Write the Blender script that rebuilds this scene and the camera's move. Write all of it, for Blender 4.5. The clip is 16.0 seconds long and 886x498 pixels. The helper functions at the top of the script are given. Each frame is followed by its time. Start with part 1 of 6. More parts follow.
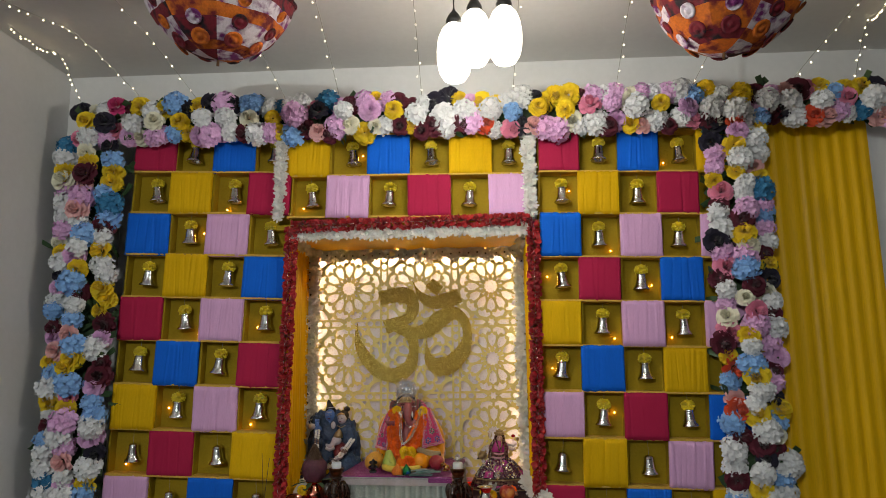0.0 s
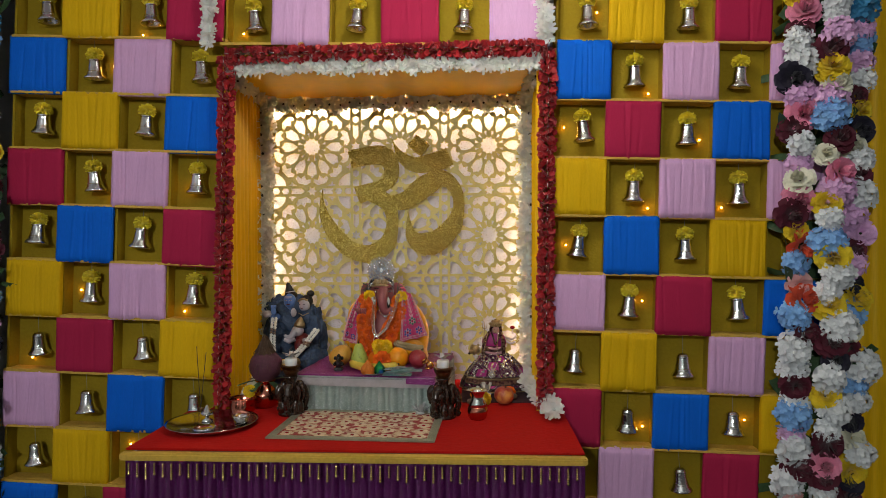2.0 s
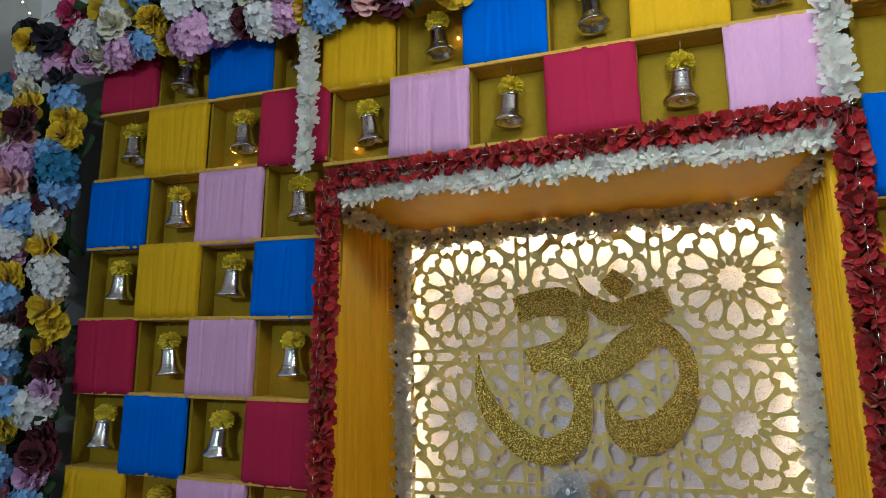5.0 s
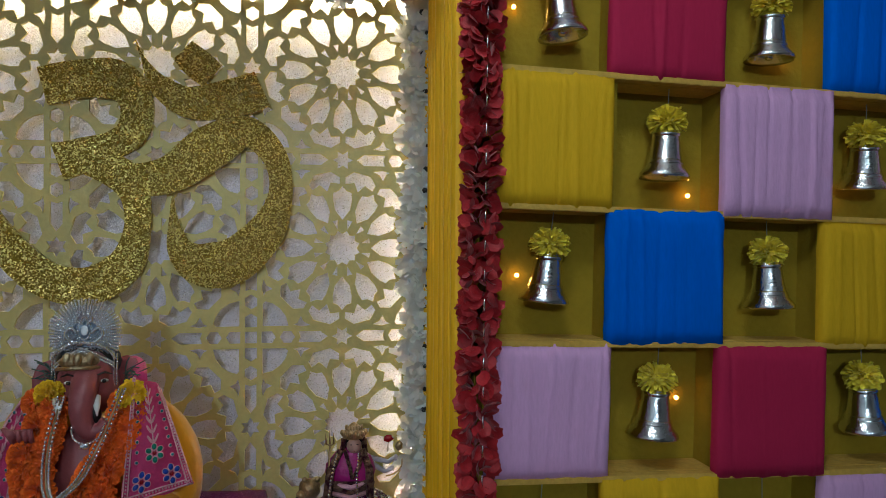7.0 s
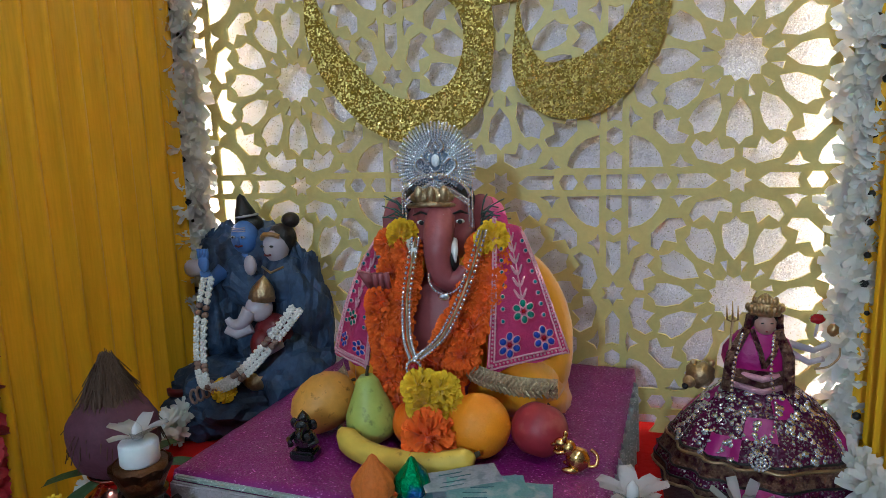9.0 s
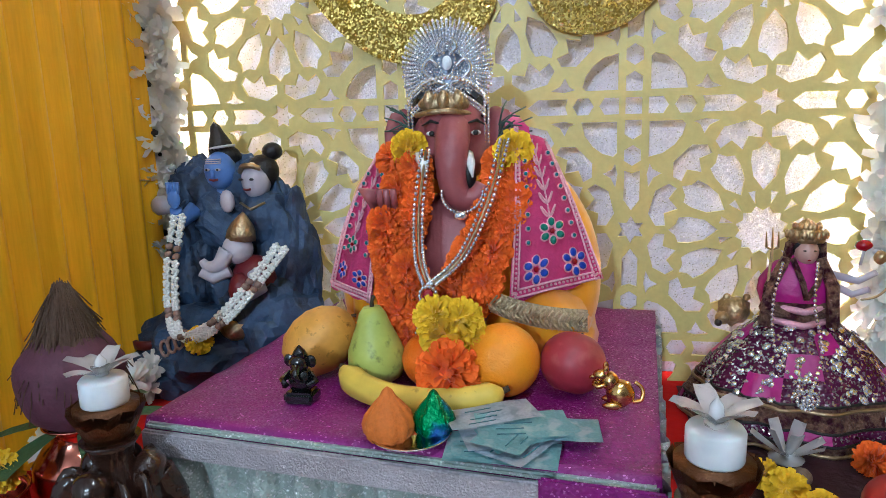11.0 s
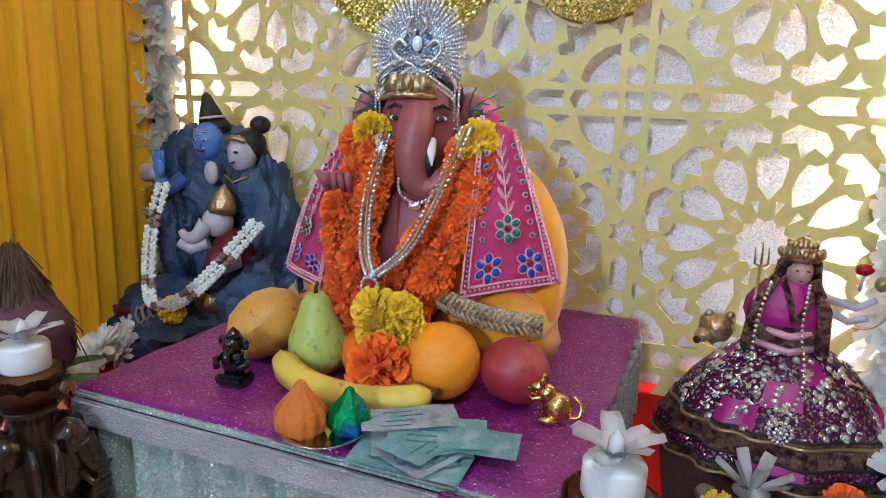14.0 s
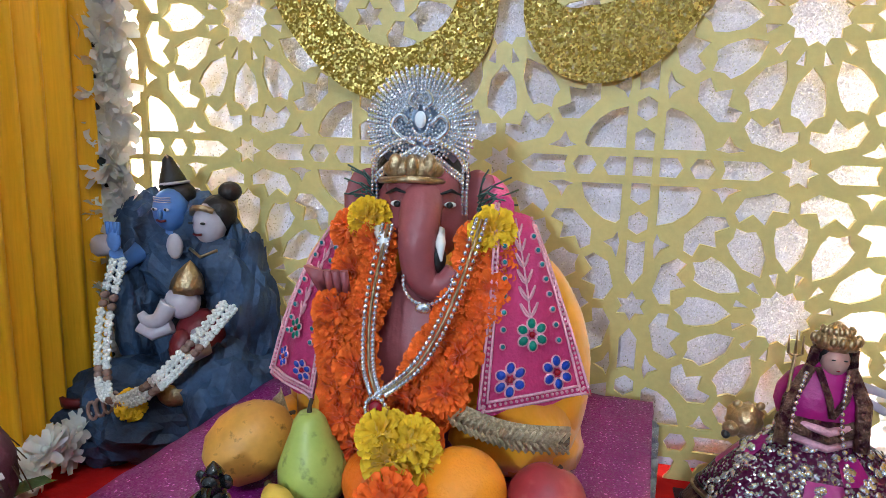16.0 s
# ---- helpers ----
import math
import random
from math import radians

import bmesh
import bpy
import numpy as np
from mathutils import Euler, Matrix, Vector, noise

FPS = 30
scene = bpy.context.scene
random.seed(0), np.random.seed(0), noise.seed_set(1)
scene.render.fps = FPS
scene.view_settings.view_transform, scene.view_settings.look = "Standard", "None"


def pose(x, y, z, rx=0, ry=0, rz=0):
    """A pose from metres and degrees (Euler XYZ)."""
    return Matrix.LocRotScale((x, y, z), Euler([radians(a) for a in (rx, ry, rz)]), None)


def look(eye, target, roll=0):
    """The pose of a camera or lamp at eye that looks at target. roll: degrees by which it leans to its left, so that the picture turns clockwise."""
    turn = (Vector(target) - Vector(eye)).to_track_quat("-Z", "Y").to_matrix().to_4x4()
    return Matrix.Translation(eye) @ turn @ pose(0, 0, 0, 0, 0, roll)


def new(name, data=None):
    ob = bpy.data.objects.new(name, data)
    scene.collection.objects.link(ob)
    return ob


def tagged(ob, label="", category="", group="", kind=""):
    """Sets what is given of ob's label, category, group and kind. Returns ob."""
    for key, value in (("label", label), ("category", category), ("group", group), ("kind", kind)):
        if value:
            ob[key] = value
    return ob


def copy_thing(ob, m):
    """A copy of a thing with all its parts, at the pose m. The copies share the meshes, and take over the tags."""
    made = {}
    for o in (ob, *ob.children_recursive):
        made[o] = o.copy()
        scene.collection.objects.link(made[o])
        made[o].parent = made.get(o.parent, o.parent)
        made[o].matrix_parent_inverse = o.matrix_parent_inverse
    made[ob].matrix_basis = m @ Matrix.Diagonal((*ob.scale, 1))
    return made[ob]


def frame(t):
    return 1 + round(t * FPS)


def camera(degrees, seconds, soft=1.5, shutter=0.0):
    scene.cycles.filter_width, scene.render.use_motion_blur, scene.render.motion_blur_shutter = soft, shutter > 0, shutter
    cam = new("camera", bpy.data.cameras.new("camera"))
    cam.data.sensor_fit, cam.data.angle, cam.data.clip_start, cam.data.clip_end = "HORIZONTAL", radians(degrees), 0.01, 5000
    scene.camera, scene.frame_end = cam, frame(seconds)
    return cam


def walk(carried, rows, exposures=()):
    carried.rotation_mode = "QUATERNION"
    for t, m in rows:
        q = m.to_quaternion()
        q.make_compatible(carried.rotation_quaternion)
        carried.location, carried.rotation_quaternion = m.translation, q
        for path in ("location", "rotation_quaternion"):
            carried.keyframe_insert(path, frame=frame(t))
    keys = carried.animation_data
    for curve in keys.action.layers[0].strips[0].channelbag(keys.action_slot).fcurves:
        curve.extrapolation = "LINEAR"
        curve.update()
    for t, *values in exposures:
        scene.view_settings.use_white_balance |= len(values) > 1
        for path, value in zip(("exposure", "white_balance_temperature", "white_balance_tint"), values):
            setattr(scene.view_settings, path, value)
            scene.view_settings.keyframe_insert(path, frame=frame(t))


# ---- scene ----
import collections

from mathutils.geometry import delaunay_2d_cdt

cam = camera(68.2, 16.0, soft=0.6)
PATH = [
    (0, (0.3078, -2.8744, 1.3933), (0.1956, -0.6833, 1.7444), -0.8),
    (0.5, (0.2922, -2.7311, 1.37), (0.1744, -0.5189, 1.5467), -0.8),
    (1, (0.2678, -2.5511, 1.3767), (0.2122, -0.3356, 1.5433), -1.4),
    (1.5, (0.2722, -2.38, 1.3433), (0.2489, -0.1589, 1.3322), -2.1),
    (2, (0.3133, -2.2033, 1.3322), (0.21, 0.0156, 1.3122), -0.2),
    (2.5, (0.3022, -2.04, 1.3189), (0.0867, 0.1711, 1.2567), 0.4),
    (3, (0.2533, -1.85, 1.3356), (-0.0689, 0.3456, 1.2133), 1.3),
    (3.2, (0.2333, -1.8089, 1.3478), (-0.2322, 0.36, 1.2133), 0.8),
    (5.3, (0.2389, -1.2789, 1.5378), (-0.48, 0.7578, 2.0622), -0.6),
    (5.5, (0.2011, -1.2322, 1.5244), (-0.2922, 0.8533, 2.11), -0.4),
    (6, (0.2544, -1.0767, 1.4167), (0.1167, 1.0744, 1.9556), 0.1),
    (6.5, (0.2967, -0.9578, 1.3911), (0.4944, 1.2322, 1.71), 0.1),
    (7, (0.3567, -0.8856, 1.3589), (0.7289, 1.3044, 1.3689), 0.2),
    (7.5, (0.32, -0.8378, 1.33), (0.2989, 1.3767, 1.1433), 0.8),
    (8, (0.2811, -0.8056, 1.31), (-0.2467, 1.3344, 1.03), 1.1),
    (8.5, (0.2367, -0.7078, 1.2878), (-0.3389, 1.42, 1.0033), -0.2),
    (9, (0.1933, -0.5922, 1.2567), (-0.3644, 1.5278, 0.8933), -1.8),
    (9.5, (0.1422, -0.5311, 1.2189), (-0.2944, 1.63, 0.9378), -0.7),
    (10, (0.1244, -0.5044, 1.2067), (-0.34, 1.6356, 0.8278), -1.7),
    (10.2, (0.12, -0.5033, 1.1978), (-0.3289, 1.6367, 0.8022), -2.1),
    (12.3, (0.1122, -0.5433, 1.1289), (-0.3467, 1.5878, 0.6989), 1.2),
    (12.5, (0.13, -0.5378, 1.1278), (-0.3378, 1.5911, 0.6944), 1.7),
    (13, (0.17, -0.5189, 1.1256), (-0.3289, 1.5933, 0.6478), 2),
    (13.5, (0.1956, -0.4956, 1.14), (-0.3511, 1.6067, 0.6689), 1.7),
    (14, (0.2089, -0.4567, 1.1656), (-0.4011, 1.6267, 0.6922), 2),
    (14.5, (0.2056, -0.4211, 1.1989), (-0.4311, 1.6589, 0.7489), 3),
    (15, (0.1922, -0.39, 1.2156), (-0.4244, 1.7022, 0.7878), 2.9),
    (15.5, (0.16, -0.3689, 1.2256), (-0.3833, 1.7411, 0.7889), 2.7),
    (16, (0.1267, -0.3744, 1.2267), (-0.3356, 1.7589, 0.8133), 1.8),
]
LIGHTNESS = [(0, -0.85, 7300, 5), (1.5, -0.8, 7200, 5), (3.2, -0.8, 6350, -3), (5.3, -1.05, 6000, -3), (6, -1.15, 5800, -4), (7, -1.35, 5500, -5), (8, -0.88, 5150, -3), (9, -0.75, 5200, -3), (9.6, -0.58, 5250, -1), (10.1, 0.0, 5250, 0), (12.3, 0.0, 5350, 1), (16, -0.03, 5250, 1)]
walk(cam, [(t, look(eye, target, roll)) for t, eye, target, roll in PATH], LIGHTNESS)

# ---- world and light ----
world = bpy.data.worlds.new("world")
scene.world = world
world.use_nodes = True
world.node_tree.nodes["Background"].inputs[0].default_value = (0.5, 0.52, 0.56, 1)
world.node_tree.nodes["Background"].inputs[1].default_value = 0.003
scene.view_settings.exposure = 0.0


def lamp(name, kind, energy, colour, m, size=0.1):
    data = bpy.data.lights.new(name, kind)
    data.energy, data.color = energy, colour
    if kind == "AREA":
        data.shape, data.size = "DISK", size
    else:
        data.shadow_soft_size = size
    ob = new(name, data)
    ob.matrix_world = m
    return ob


# ---- materials ----
def nodes_of(name):
    m = bpy.data.materials.new(name)
    m.use_nodes = True
    nt = m.node_tree
    return m, nt, nt.nodes["Principled BSDF"]


def rgb(r, g, b):
    """Linear colour from 0-255 picture values."""
    return tuple((c / 12.92 if c <= 0.04045 else ((c + 0.055) / 1.055) ** 2.4) for c in (r / 255, g / 255, b / 255))


def mat(name, col, rough=0.6, metal=0.0, var=0.15, scale=30.0, bump=0.1, bscale=None, stretch=(1, 1, 1), spots=None,
        spot_scale=8.0, spot_amount=0.5, sheen=0.0, coat=0.0, rnd=0.0, emit=None, power=0.0, trans=0.0, sub=0.0):
    """Two-scale procedural surface: grain and slow patches in colour, roughness and relief."""
    m, nt, b = nodes_of(name)
    N, L = nt.nodes, nt.links
    tc = N.new("ShaderNodeTexCoord")
    mp = N.new("ShaderNodeMapping")
    mp.inputs["Scale"].default_value = stretch
    L.new(tc.outputs["Object"], mp.inputs[0])
    fine = N.new("ShaderNodeTexNoise")
    fine.inputs["Scale"].default_value, fine.inputs["Detail"].default_value = scale * 6, 6
    big = N.new("ShaderNodeTexNoise")
    big.inputs["Scale"].default_value, big.inputs["Detail"].default_value = scale * 0.4, 3
    L.new(mp.outputs[0], fine.inputs[0]), L.new(mp.outputs[0], big.inputs[0])
    add = N.new("ShaderNodeMath")
    add.operation = "ADD"
    L.new(fine.outputs[0], add.inputs[0]), L.new(big.outputs[0], add.inputs[1])
    value = add.outputs[0]
    if rnd:
        oi = N.new("ShaderNodeObjectInfo")
        mul = N.new("ShaderNodeMath")
        mul.operation = "MULTIPLY_ADD"
        mul.inputs[1].default_value = rnd
        L.new(oi.outputs["Random"], mul.inputs[0]), L.new(value, mul.inputs[2])
        value = mul.outputs[0]
    ramp = N.new("ShaderNodeMapRange")
    ramp.inputs["From Min"].default_value, ramp.inputs["From Max"].default_value = 0.6, 1.4 + rnd
    ramp.inputs["To Min"].default_value, ramp.inputs["To Max"].default_value = 1 - var, 1 + var
    L.new(value, ramp.inputs[0])
    mix = N.new("ShaderNodeMix")
    mix.data_type, mix.blend_type = "RGBA", "MULTIPLY"
    mix.inputs["Factor"].default_value = 1
    mix.inputs["A"].default_value = (*col, 1)
    L.new(ramp.outputs[0], mix.inputs["B"])
    out = mix.outputs["Result"]
    if spots:
        sn = N.new("ShaderNodeTexNoise")
        sn.inputs["Scale"].default_value, sn.inputs["Detail"].default_value = spot_scale, 4
        L.new(mp.outputs[0], sn.inputs[0])
        sr = N.new("ShaderNodeMapRange")
        sr.inputs["From Min"].default_value, sr.inputs["From Max"].default_value = 0.62 - spot_amount * 0.25, 0.75 - spot_amount * 0.2
        L.new(sn.outputs[0], sr.inputs[0])
        m2 = N.new("ShaderNodeMix")
        m2.data_type = "RGBA"
        m2.inputs["B"].default_value = (*spots, 1)
        L.new(sr.outputs[0], m2.inputs["Factor"]), L.new(out, m2.inputs["A"])
        out = m2.outputs["Result"]
    L.new(out, b.inputs["Base Color"])
    b.inputs["Metallic"].default_value = metal
    rr = N.new("ShaderNodeMapRange")
    rr.inputs["To Min"].default_value, rr.inputs["To Max"].default_value = max(rough - 0.08, 0.02), min(rough + 0.1, 1)
    L.new(big.outputs[0], rr.inputs[0])
    L.new(rr.outputs[0], b.inputs["Roughness"])
    if bump:
        bn = fine
        if bscale:
            bn = N.new("ShaderNodeTexNoise")
            bn.inputs["Scale"].default_value, bn.inputs["Detail"].default_value = bscale, 4
            L.new(mp.outputs[0], bn.inputs[0])
        bp = N.new("ShaderNodeBump")
        bp.inputs["Strength"].default_value, bp.inputs["Distance"].default_value = bump, 0.01
        L.new(bn.outputs[0], bp.inputs["Height"])
        L.new(bp.outputs[0], b.inputs["Normal"])
    b.inputs["Sheen Weight"].default_value = sheen
    b.inputs["Coat Weight"].default_value = coat
    b.inputs["Transmission Weight"].default_value = trans
    if sub:
        b.inputs["Subsurface Weight"].default_value = sub
        b.inputs["Subsurface Radius"].default_value = (0.01, 0.006, 0.004)
    if emit:
        b.inputs["Emission Color"].default_value = (*emit, 1)
        b.inputs["Emission Strength"].default_value = power
    return m


def glitter(name, base, flake, scale=900.0, amount=0.5, metal=0.9, rough=0.35, tilt=0.9, patch=0.45):
    """Glitter sheet: flakes as Voronoi cells, each with its own tilt and tone."""
    m, nt, b = nodes_of(name)
    N, L = nt.nodes, nt.links
    tc = N.new("ShaderNodeTexCoord")
    vo = N.new("ShaderNodeTexVoronoi")
    vo.inputs["Scale"].default_value = scale
    L.new(tc.outputs["Object"], vo.inputs["Vector"])
    big = N.new("ShaderNodeTexNoise")
    big.inputs["Scale"].default_value, big.inputs["Detail"].default_value = 25, 5
    L.new(tc.outputs["Object"], big.inputs[0])
    sep = N.new("ShaderNodeSeparateColor")
    L.new(vo.outputs["Color"], sep.inputs[0])
    mr = N.new("ShaderNodeMapRange")
    mr.inputs["From Min"].default_value, mr.inputs["From Max"].default_value = 1 - amount, min(1 - amount + 0.25, 1.0)
    L.new(sep.outputs[0], mr.inputs[0])
    mix = N.new("ShaderNodeMix")
    mix.data_type = "RGBA"
    mix.inputs["A"].default_value, mix.inputs["B"].default_value = (*base, 1), (*flake, 1)
    L.new(mr.outputs[0], mix.inputs["Factor"])
    m2 = N.new("ShaderNodeMix")
    m2.data_type, m2.blend_type = "RGBA", "MULTIPLY"
    m2.inputs["Factor"].default_value = patch
    L.new(mix.outputs["Result"], m2.inputs["A"])
    L.new(big.outputs[0], m2.inputs["B"])
    L.new(m2.outputs["Result"], b.inputs["Base Color"])
    geo = N.new("ShaderNodeNewGeometry")
    sub = N.new("ShaderNodeVectorMath")
    sub.operation = "SUBTRACT"
    sub.inputs[1].default_value = (0.5, 0.5, 0.5)
    L.new(vo.outputs["Color"], sub.inputs[0])
    sc = N.new("ShaderNodeVectorMath")
    sc.operation = "SCALE"
    sc.inputs["Scale"].default_value = tilt
    L.new(sub.outputs[0], sc.inputs[0])
    ad = N.new("ShaderNodeVectorMath")
    L.new(geo.outputs["Normal"], ad.inputs[0]), L.new(sc.outputs[0], ad.inputs[1])
    no = N.new("ShaderNodeVectorMath")
    no.operation = "NORMALIZE"
    L.new(ad.outputs[0], no.inputs[0])
    L.new(no.outputs[0], b.inputs["Normal"])
    ml = N.new("ShaderNodeMath")
    ml.operation = "MULTIPLY"
    ml.inputs[1].default_value = metal
    L.new(mr.outputs[0], ml.inputs[0])
    L.new(ml.outputs[0], b.inputs["Metallic"])
    b.inputs["Roughness"].default_value = rough
    return m


def glow(name, col, power):
    m, nt, b = nodes_of(name)
    b.inputs["Base Color"].default_value = (*col, 1)
    b.inputs["Emission Color"].default_value = (*col, 1)
    b.inputs["Emission Strength"].default_value = power
    return m


CLOTH = {
    "Y": mat("yellow_cloth", rgb(218, 172, 24), 0.75, var=0.12, scale=14, bump=0.07, stretch=(3, 3, 0.7), rnd=0.3),
    "B": mat("blue_cloth", rgb(0, 100, 215), 0.75, var=0.12, scale=14, bump=0.06, stretch=(3, 3, 0.7), rnd=0.3),
    "R": mat("crimson_cloth", rgb(172, 34, 74), 0.75, var=0.1, scale=14, bump=0.06, stretch=(3, 3, 0.7), rnd=0.3),
    "P": mat("pink_cloth", rgb(216, 168, 212), 0.75, var=0.12, scale=14, bump=0.08, stretch=(3, 3, 0.7), rnd=0.3),
}
M_WALL = mat("white_paint", (0.72, 0.72, 0.73), 0.7, var=0.04, scale=6, bump=0.05)
# walls out of view: set dark to lower fill and darken bell reflections
M_WALL2 = mat("darkened_unseen_wall", (0.2, 0.19, 0.18), 0.7, var=0.05, scale=6, bump=0.05)
M_CEIL = mat("ceiling_paint", (0.7, 0.69, 0.68), 0.8, var=0.04, scale=5, bump=0.04)
# floor out of view: albedo kept low so that it bounces little light
M_FLOOR = mat("darkened_unseen_floor", (0.1, 0.09, 0.08), 0.3, var=0.1, scale=6, bump=0.02)
M_BOX = mat("yellow_lining", rgb(158, 132, 34), 0.8, var=0.14, scale=16, bump=0.2, rnd=0.2)
M_EDGE = mat("board_edge", rgb(205, 165, 70), 0.8, var=0.2, scale=20, bump=0.2)
M_DRAPE = mat("yellow_satin", rgb(240, 186, 14), 0.42, var=0.12, scale=10, bump=0.12, stretch=(5, 5, 0.3))
M_LATTICE = mat("pale_gold_board", rgb(206, 192, 122), 0.45, metal=0.05, var=0.1, scale=18, bump=0.06)
M_SHEET = glitter("white_glitter_sheet", (0.67, 0.65, 0.82), (1.0, 1.0, 1.0), 620, 0.1, 0.7, 0.25, 0.5, 0.05)
M_GOLD = glitter("gold_glitter", rgb(164, 138, 40), rgb(255, 238, 140), 380, 0.5, 0.7, 0.34, 1.1)
M_LED = glow("warm_led", (1.0, 0.82, 0.6), 76)
M_LAMPGLASS = glow("lit_opal_glass", (1.0, 0.94, 0.86), 14)
M_FAIRY = glow("fairy_bulb", (1.0, 0.8, 0.55), 9)
M_AMBER = glow("amber_bulb", (1.0, 0.42, 0.06), 60)
M_BLACK = mat("black_plastic", (0.015, 0.015, 0.016), 0.35, var=0.2, bump=0.05)
M_WIRE = mat("clear_wire", (0.25, 0.25, 0.2), 0.4, var=0.1, bump=0)
M_RED = mat("red_cloth", rgb(176, 20, 18), 0.9, var=0.12, scale=12, bump=0.2)
M_PURPLE = glitter("purple_sequin_cloth", rgb(96, 18, 92), rgb(235, 120, 230), 700, 0.1, 0.7, 0.4, 0.6)
M_SILVER = mat("chromed_plastic", (0.82, 0.82, 0.84), 0.13, metal=1.0, var=0.1, scale=40, bump=0.12)

for m in (*CLOTH.values(), M_RED, M_BOX):
    m.node_tree.nodes["Principled BSDF"].inputs["Specular IOR Level"].default_value = 0.15


# ---- mesh helpers ----
def part(name, bm, material, parent=None, label="", smooth=False):
    """Links a bmesh as one mesh object under a thing or part."""
    me = bpy.data.meshes.new(name)
    bm.to_mesh(me)
    bm.free()
    for mm in material if isinstance(material, (list, tuple)) else [material]:
        me.materials.append(mm)
    if smooth:
        for p in me.polygons:
            p.use_smooth = True
    ob = new(name, me)
    if parent:
        ob.parent = parent
    if label:
        tagged(ob, label)
    return ob


def share(name, ob, parent, m=None):
    """Another object on the same mesh."""
    o = new(name, ob.data)
    o.parent = parent
    if m is not None:
        o.matrix_basis = m
    return o


def thing(name, label, category, group="", kind="", at=(0, 0, 0)):
    ob = new(name)
    ob.location = at
    ob.empty_display_size = 0.05
    return tagged(ob, label, category, group, kind)


def box(bm, x0, x1, y0, y1, z0, z1, bevel=0.0, mi=0):
    vs = bmesh.ops.create_cube(bm, size=1, matrix=Matrix.LocRotScale(
        ((x0 + x1) / 2, (y0 + y1) / 2, (z0 + z1) / 2), None, (x1 - x0, y1 - y0, z1 - z0)))["verts"]
    fs = {f for v in vs for f in v.link_faces}
    for f in fs:
        f.material_index = mi
    if bevel:
        es = {e for v in vs for e in v.link_edges}
        r = bmesh.ops.bevel(bm, geom=list(es), offset=bevel, segments=2, affect="EDGES", clamp_overlap=True)
        for f in r["faces"]:
            f.material_index = mi
    return bm


def lathe(bm, profile, seg=24, m=None, mi=0, flute=0.0, flutes=0):
    """Turns (radius, height) pairs round z."""
    m = m or Matrix()
    rings = []
    for r, z in profile:
        ring = []
        for i in range(seg):
            a = 2 * math.pi * i / seg
            rr = r * (1 + flute * math.cos(a * flutes)) if flutes else r
            ring.append(bm.verts.new(m @ Vector((rr * math.cos(a), rr * math.sin(a), z))))
        rings.append(ring)
    for a, b in zip(rings, rings[1:]):
        for i in range(seg):
            f = bm.faces.new((a[i], a[(i + 1) % seg], b[(i + 1) % seg], b[i]))
            f.material_index, f.smooth = mi, True
    for ring, flip in ((rings[0], True), (rings[-1], False)):
        if profile[0 if flip else -1][0] > 1e-4:
            f = bm.faces.new(ring[::-1] if flip else ring)
            f.material_index = mi
    return bm


def tube(bm, pts, radius, seg=6, mi=0, closed=False):
    """A tube along points; radius a number or one for each point."""
    pts = [Vector(p) for p in pts]
    n = len(pts)
    rings = []
    up = Vector((0.123, 0.31, 0.94)).normalized()
    for i, p in enumerate(pts):
        d = (pts[(i + 1) % n] - pts[i - 1]) if closed else (pts[min(i + 1, n - 1)] - pts[max(i - 1, 0)])
        d = d.normalized() if d.length > 1e-9 else Vector((0, 0, 1))
        s = d.cross(up)
        s = s.normalized() if s.length > 1e-3 else d.orthogonal().normalized()
        u = s.cross(d)
        r = radius[i] if isinstance(radius, (list, tuple)) else radius
        rings.append([bm.verts.new(p + r * (math.cos(2 * math.pi * k / seg) * s + math.sin(2 * math.pi * k / seg) * u)) for k in range(seg)])
    pairs = list(zip(rings, rings[1:])) + ([(rings[-1], rings[0])] if closed else [])
    for a, b in pairs:
        for k in range(seg):
            f = bm.faces.new((a[k], b[k], b[(k + 1) % seg], a[(k + 1) % seg]))
            f.material_index, f.smooth = mi, True
    if not closed:
        for ring in (rings[0], rings[-1][::-1]):
            bm.faces.new(ring).material_index = mi
    return bm


def ball(bm, c, r, seg=12, mi=0, rough=0.0, rot=None):
    """An ellipsoid, r a number or three, dented by noise where rough is given."""
    r = Vector((r, r, r)) if isinstance(r, (int, float)) else Vector(r)
    R = rot or Matrix()
    vs = bmesh.ops.create_uvsphere(bm, u_segments=seg, v_segments=max(seg * 2 // 3, 5), radius=1)["verts"]
    for v in vs:
        p = v.co.copy()
        k = 1 + (rough * noise.noise(p * 2.3 + Vector(c) * 31) if rough else 0)
        v.co = Vector(c) + (R @ Vector((p.x * r.x * k, p.y * r.y * k, p.z * r.z * k)))
    for f in {f for v in vs for f in v.link_faces}:
        f.material_index, f.smooth = mi, True
    return bm


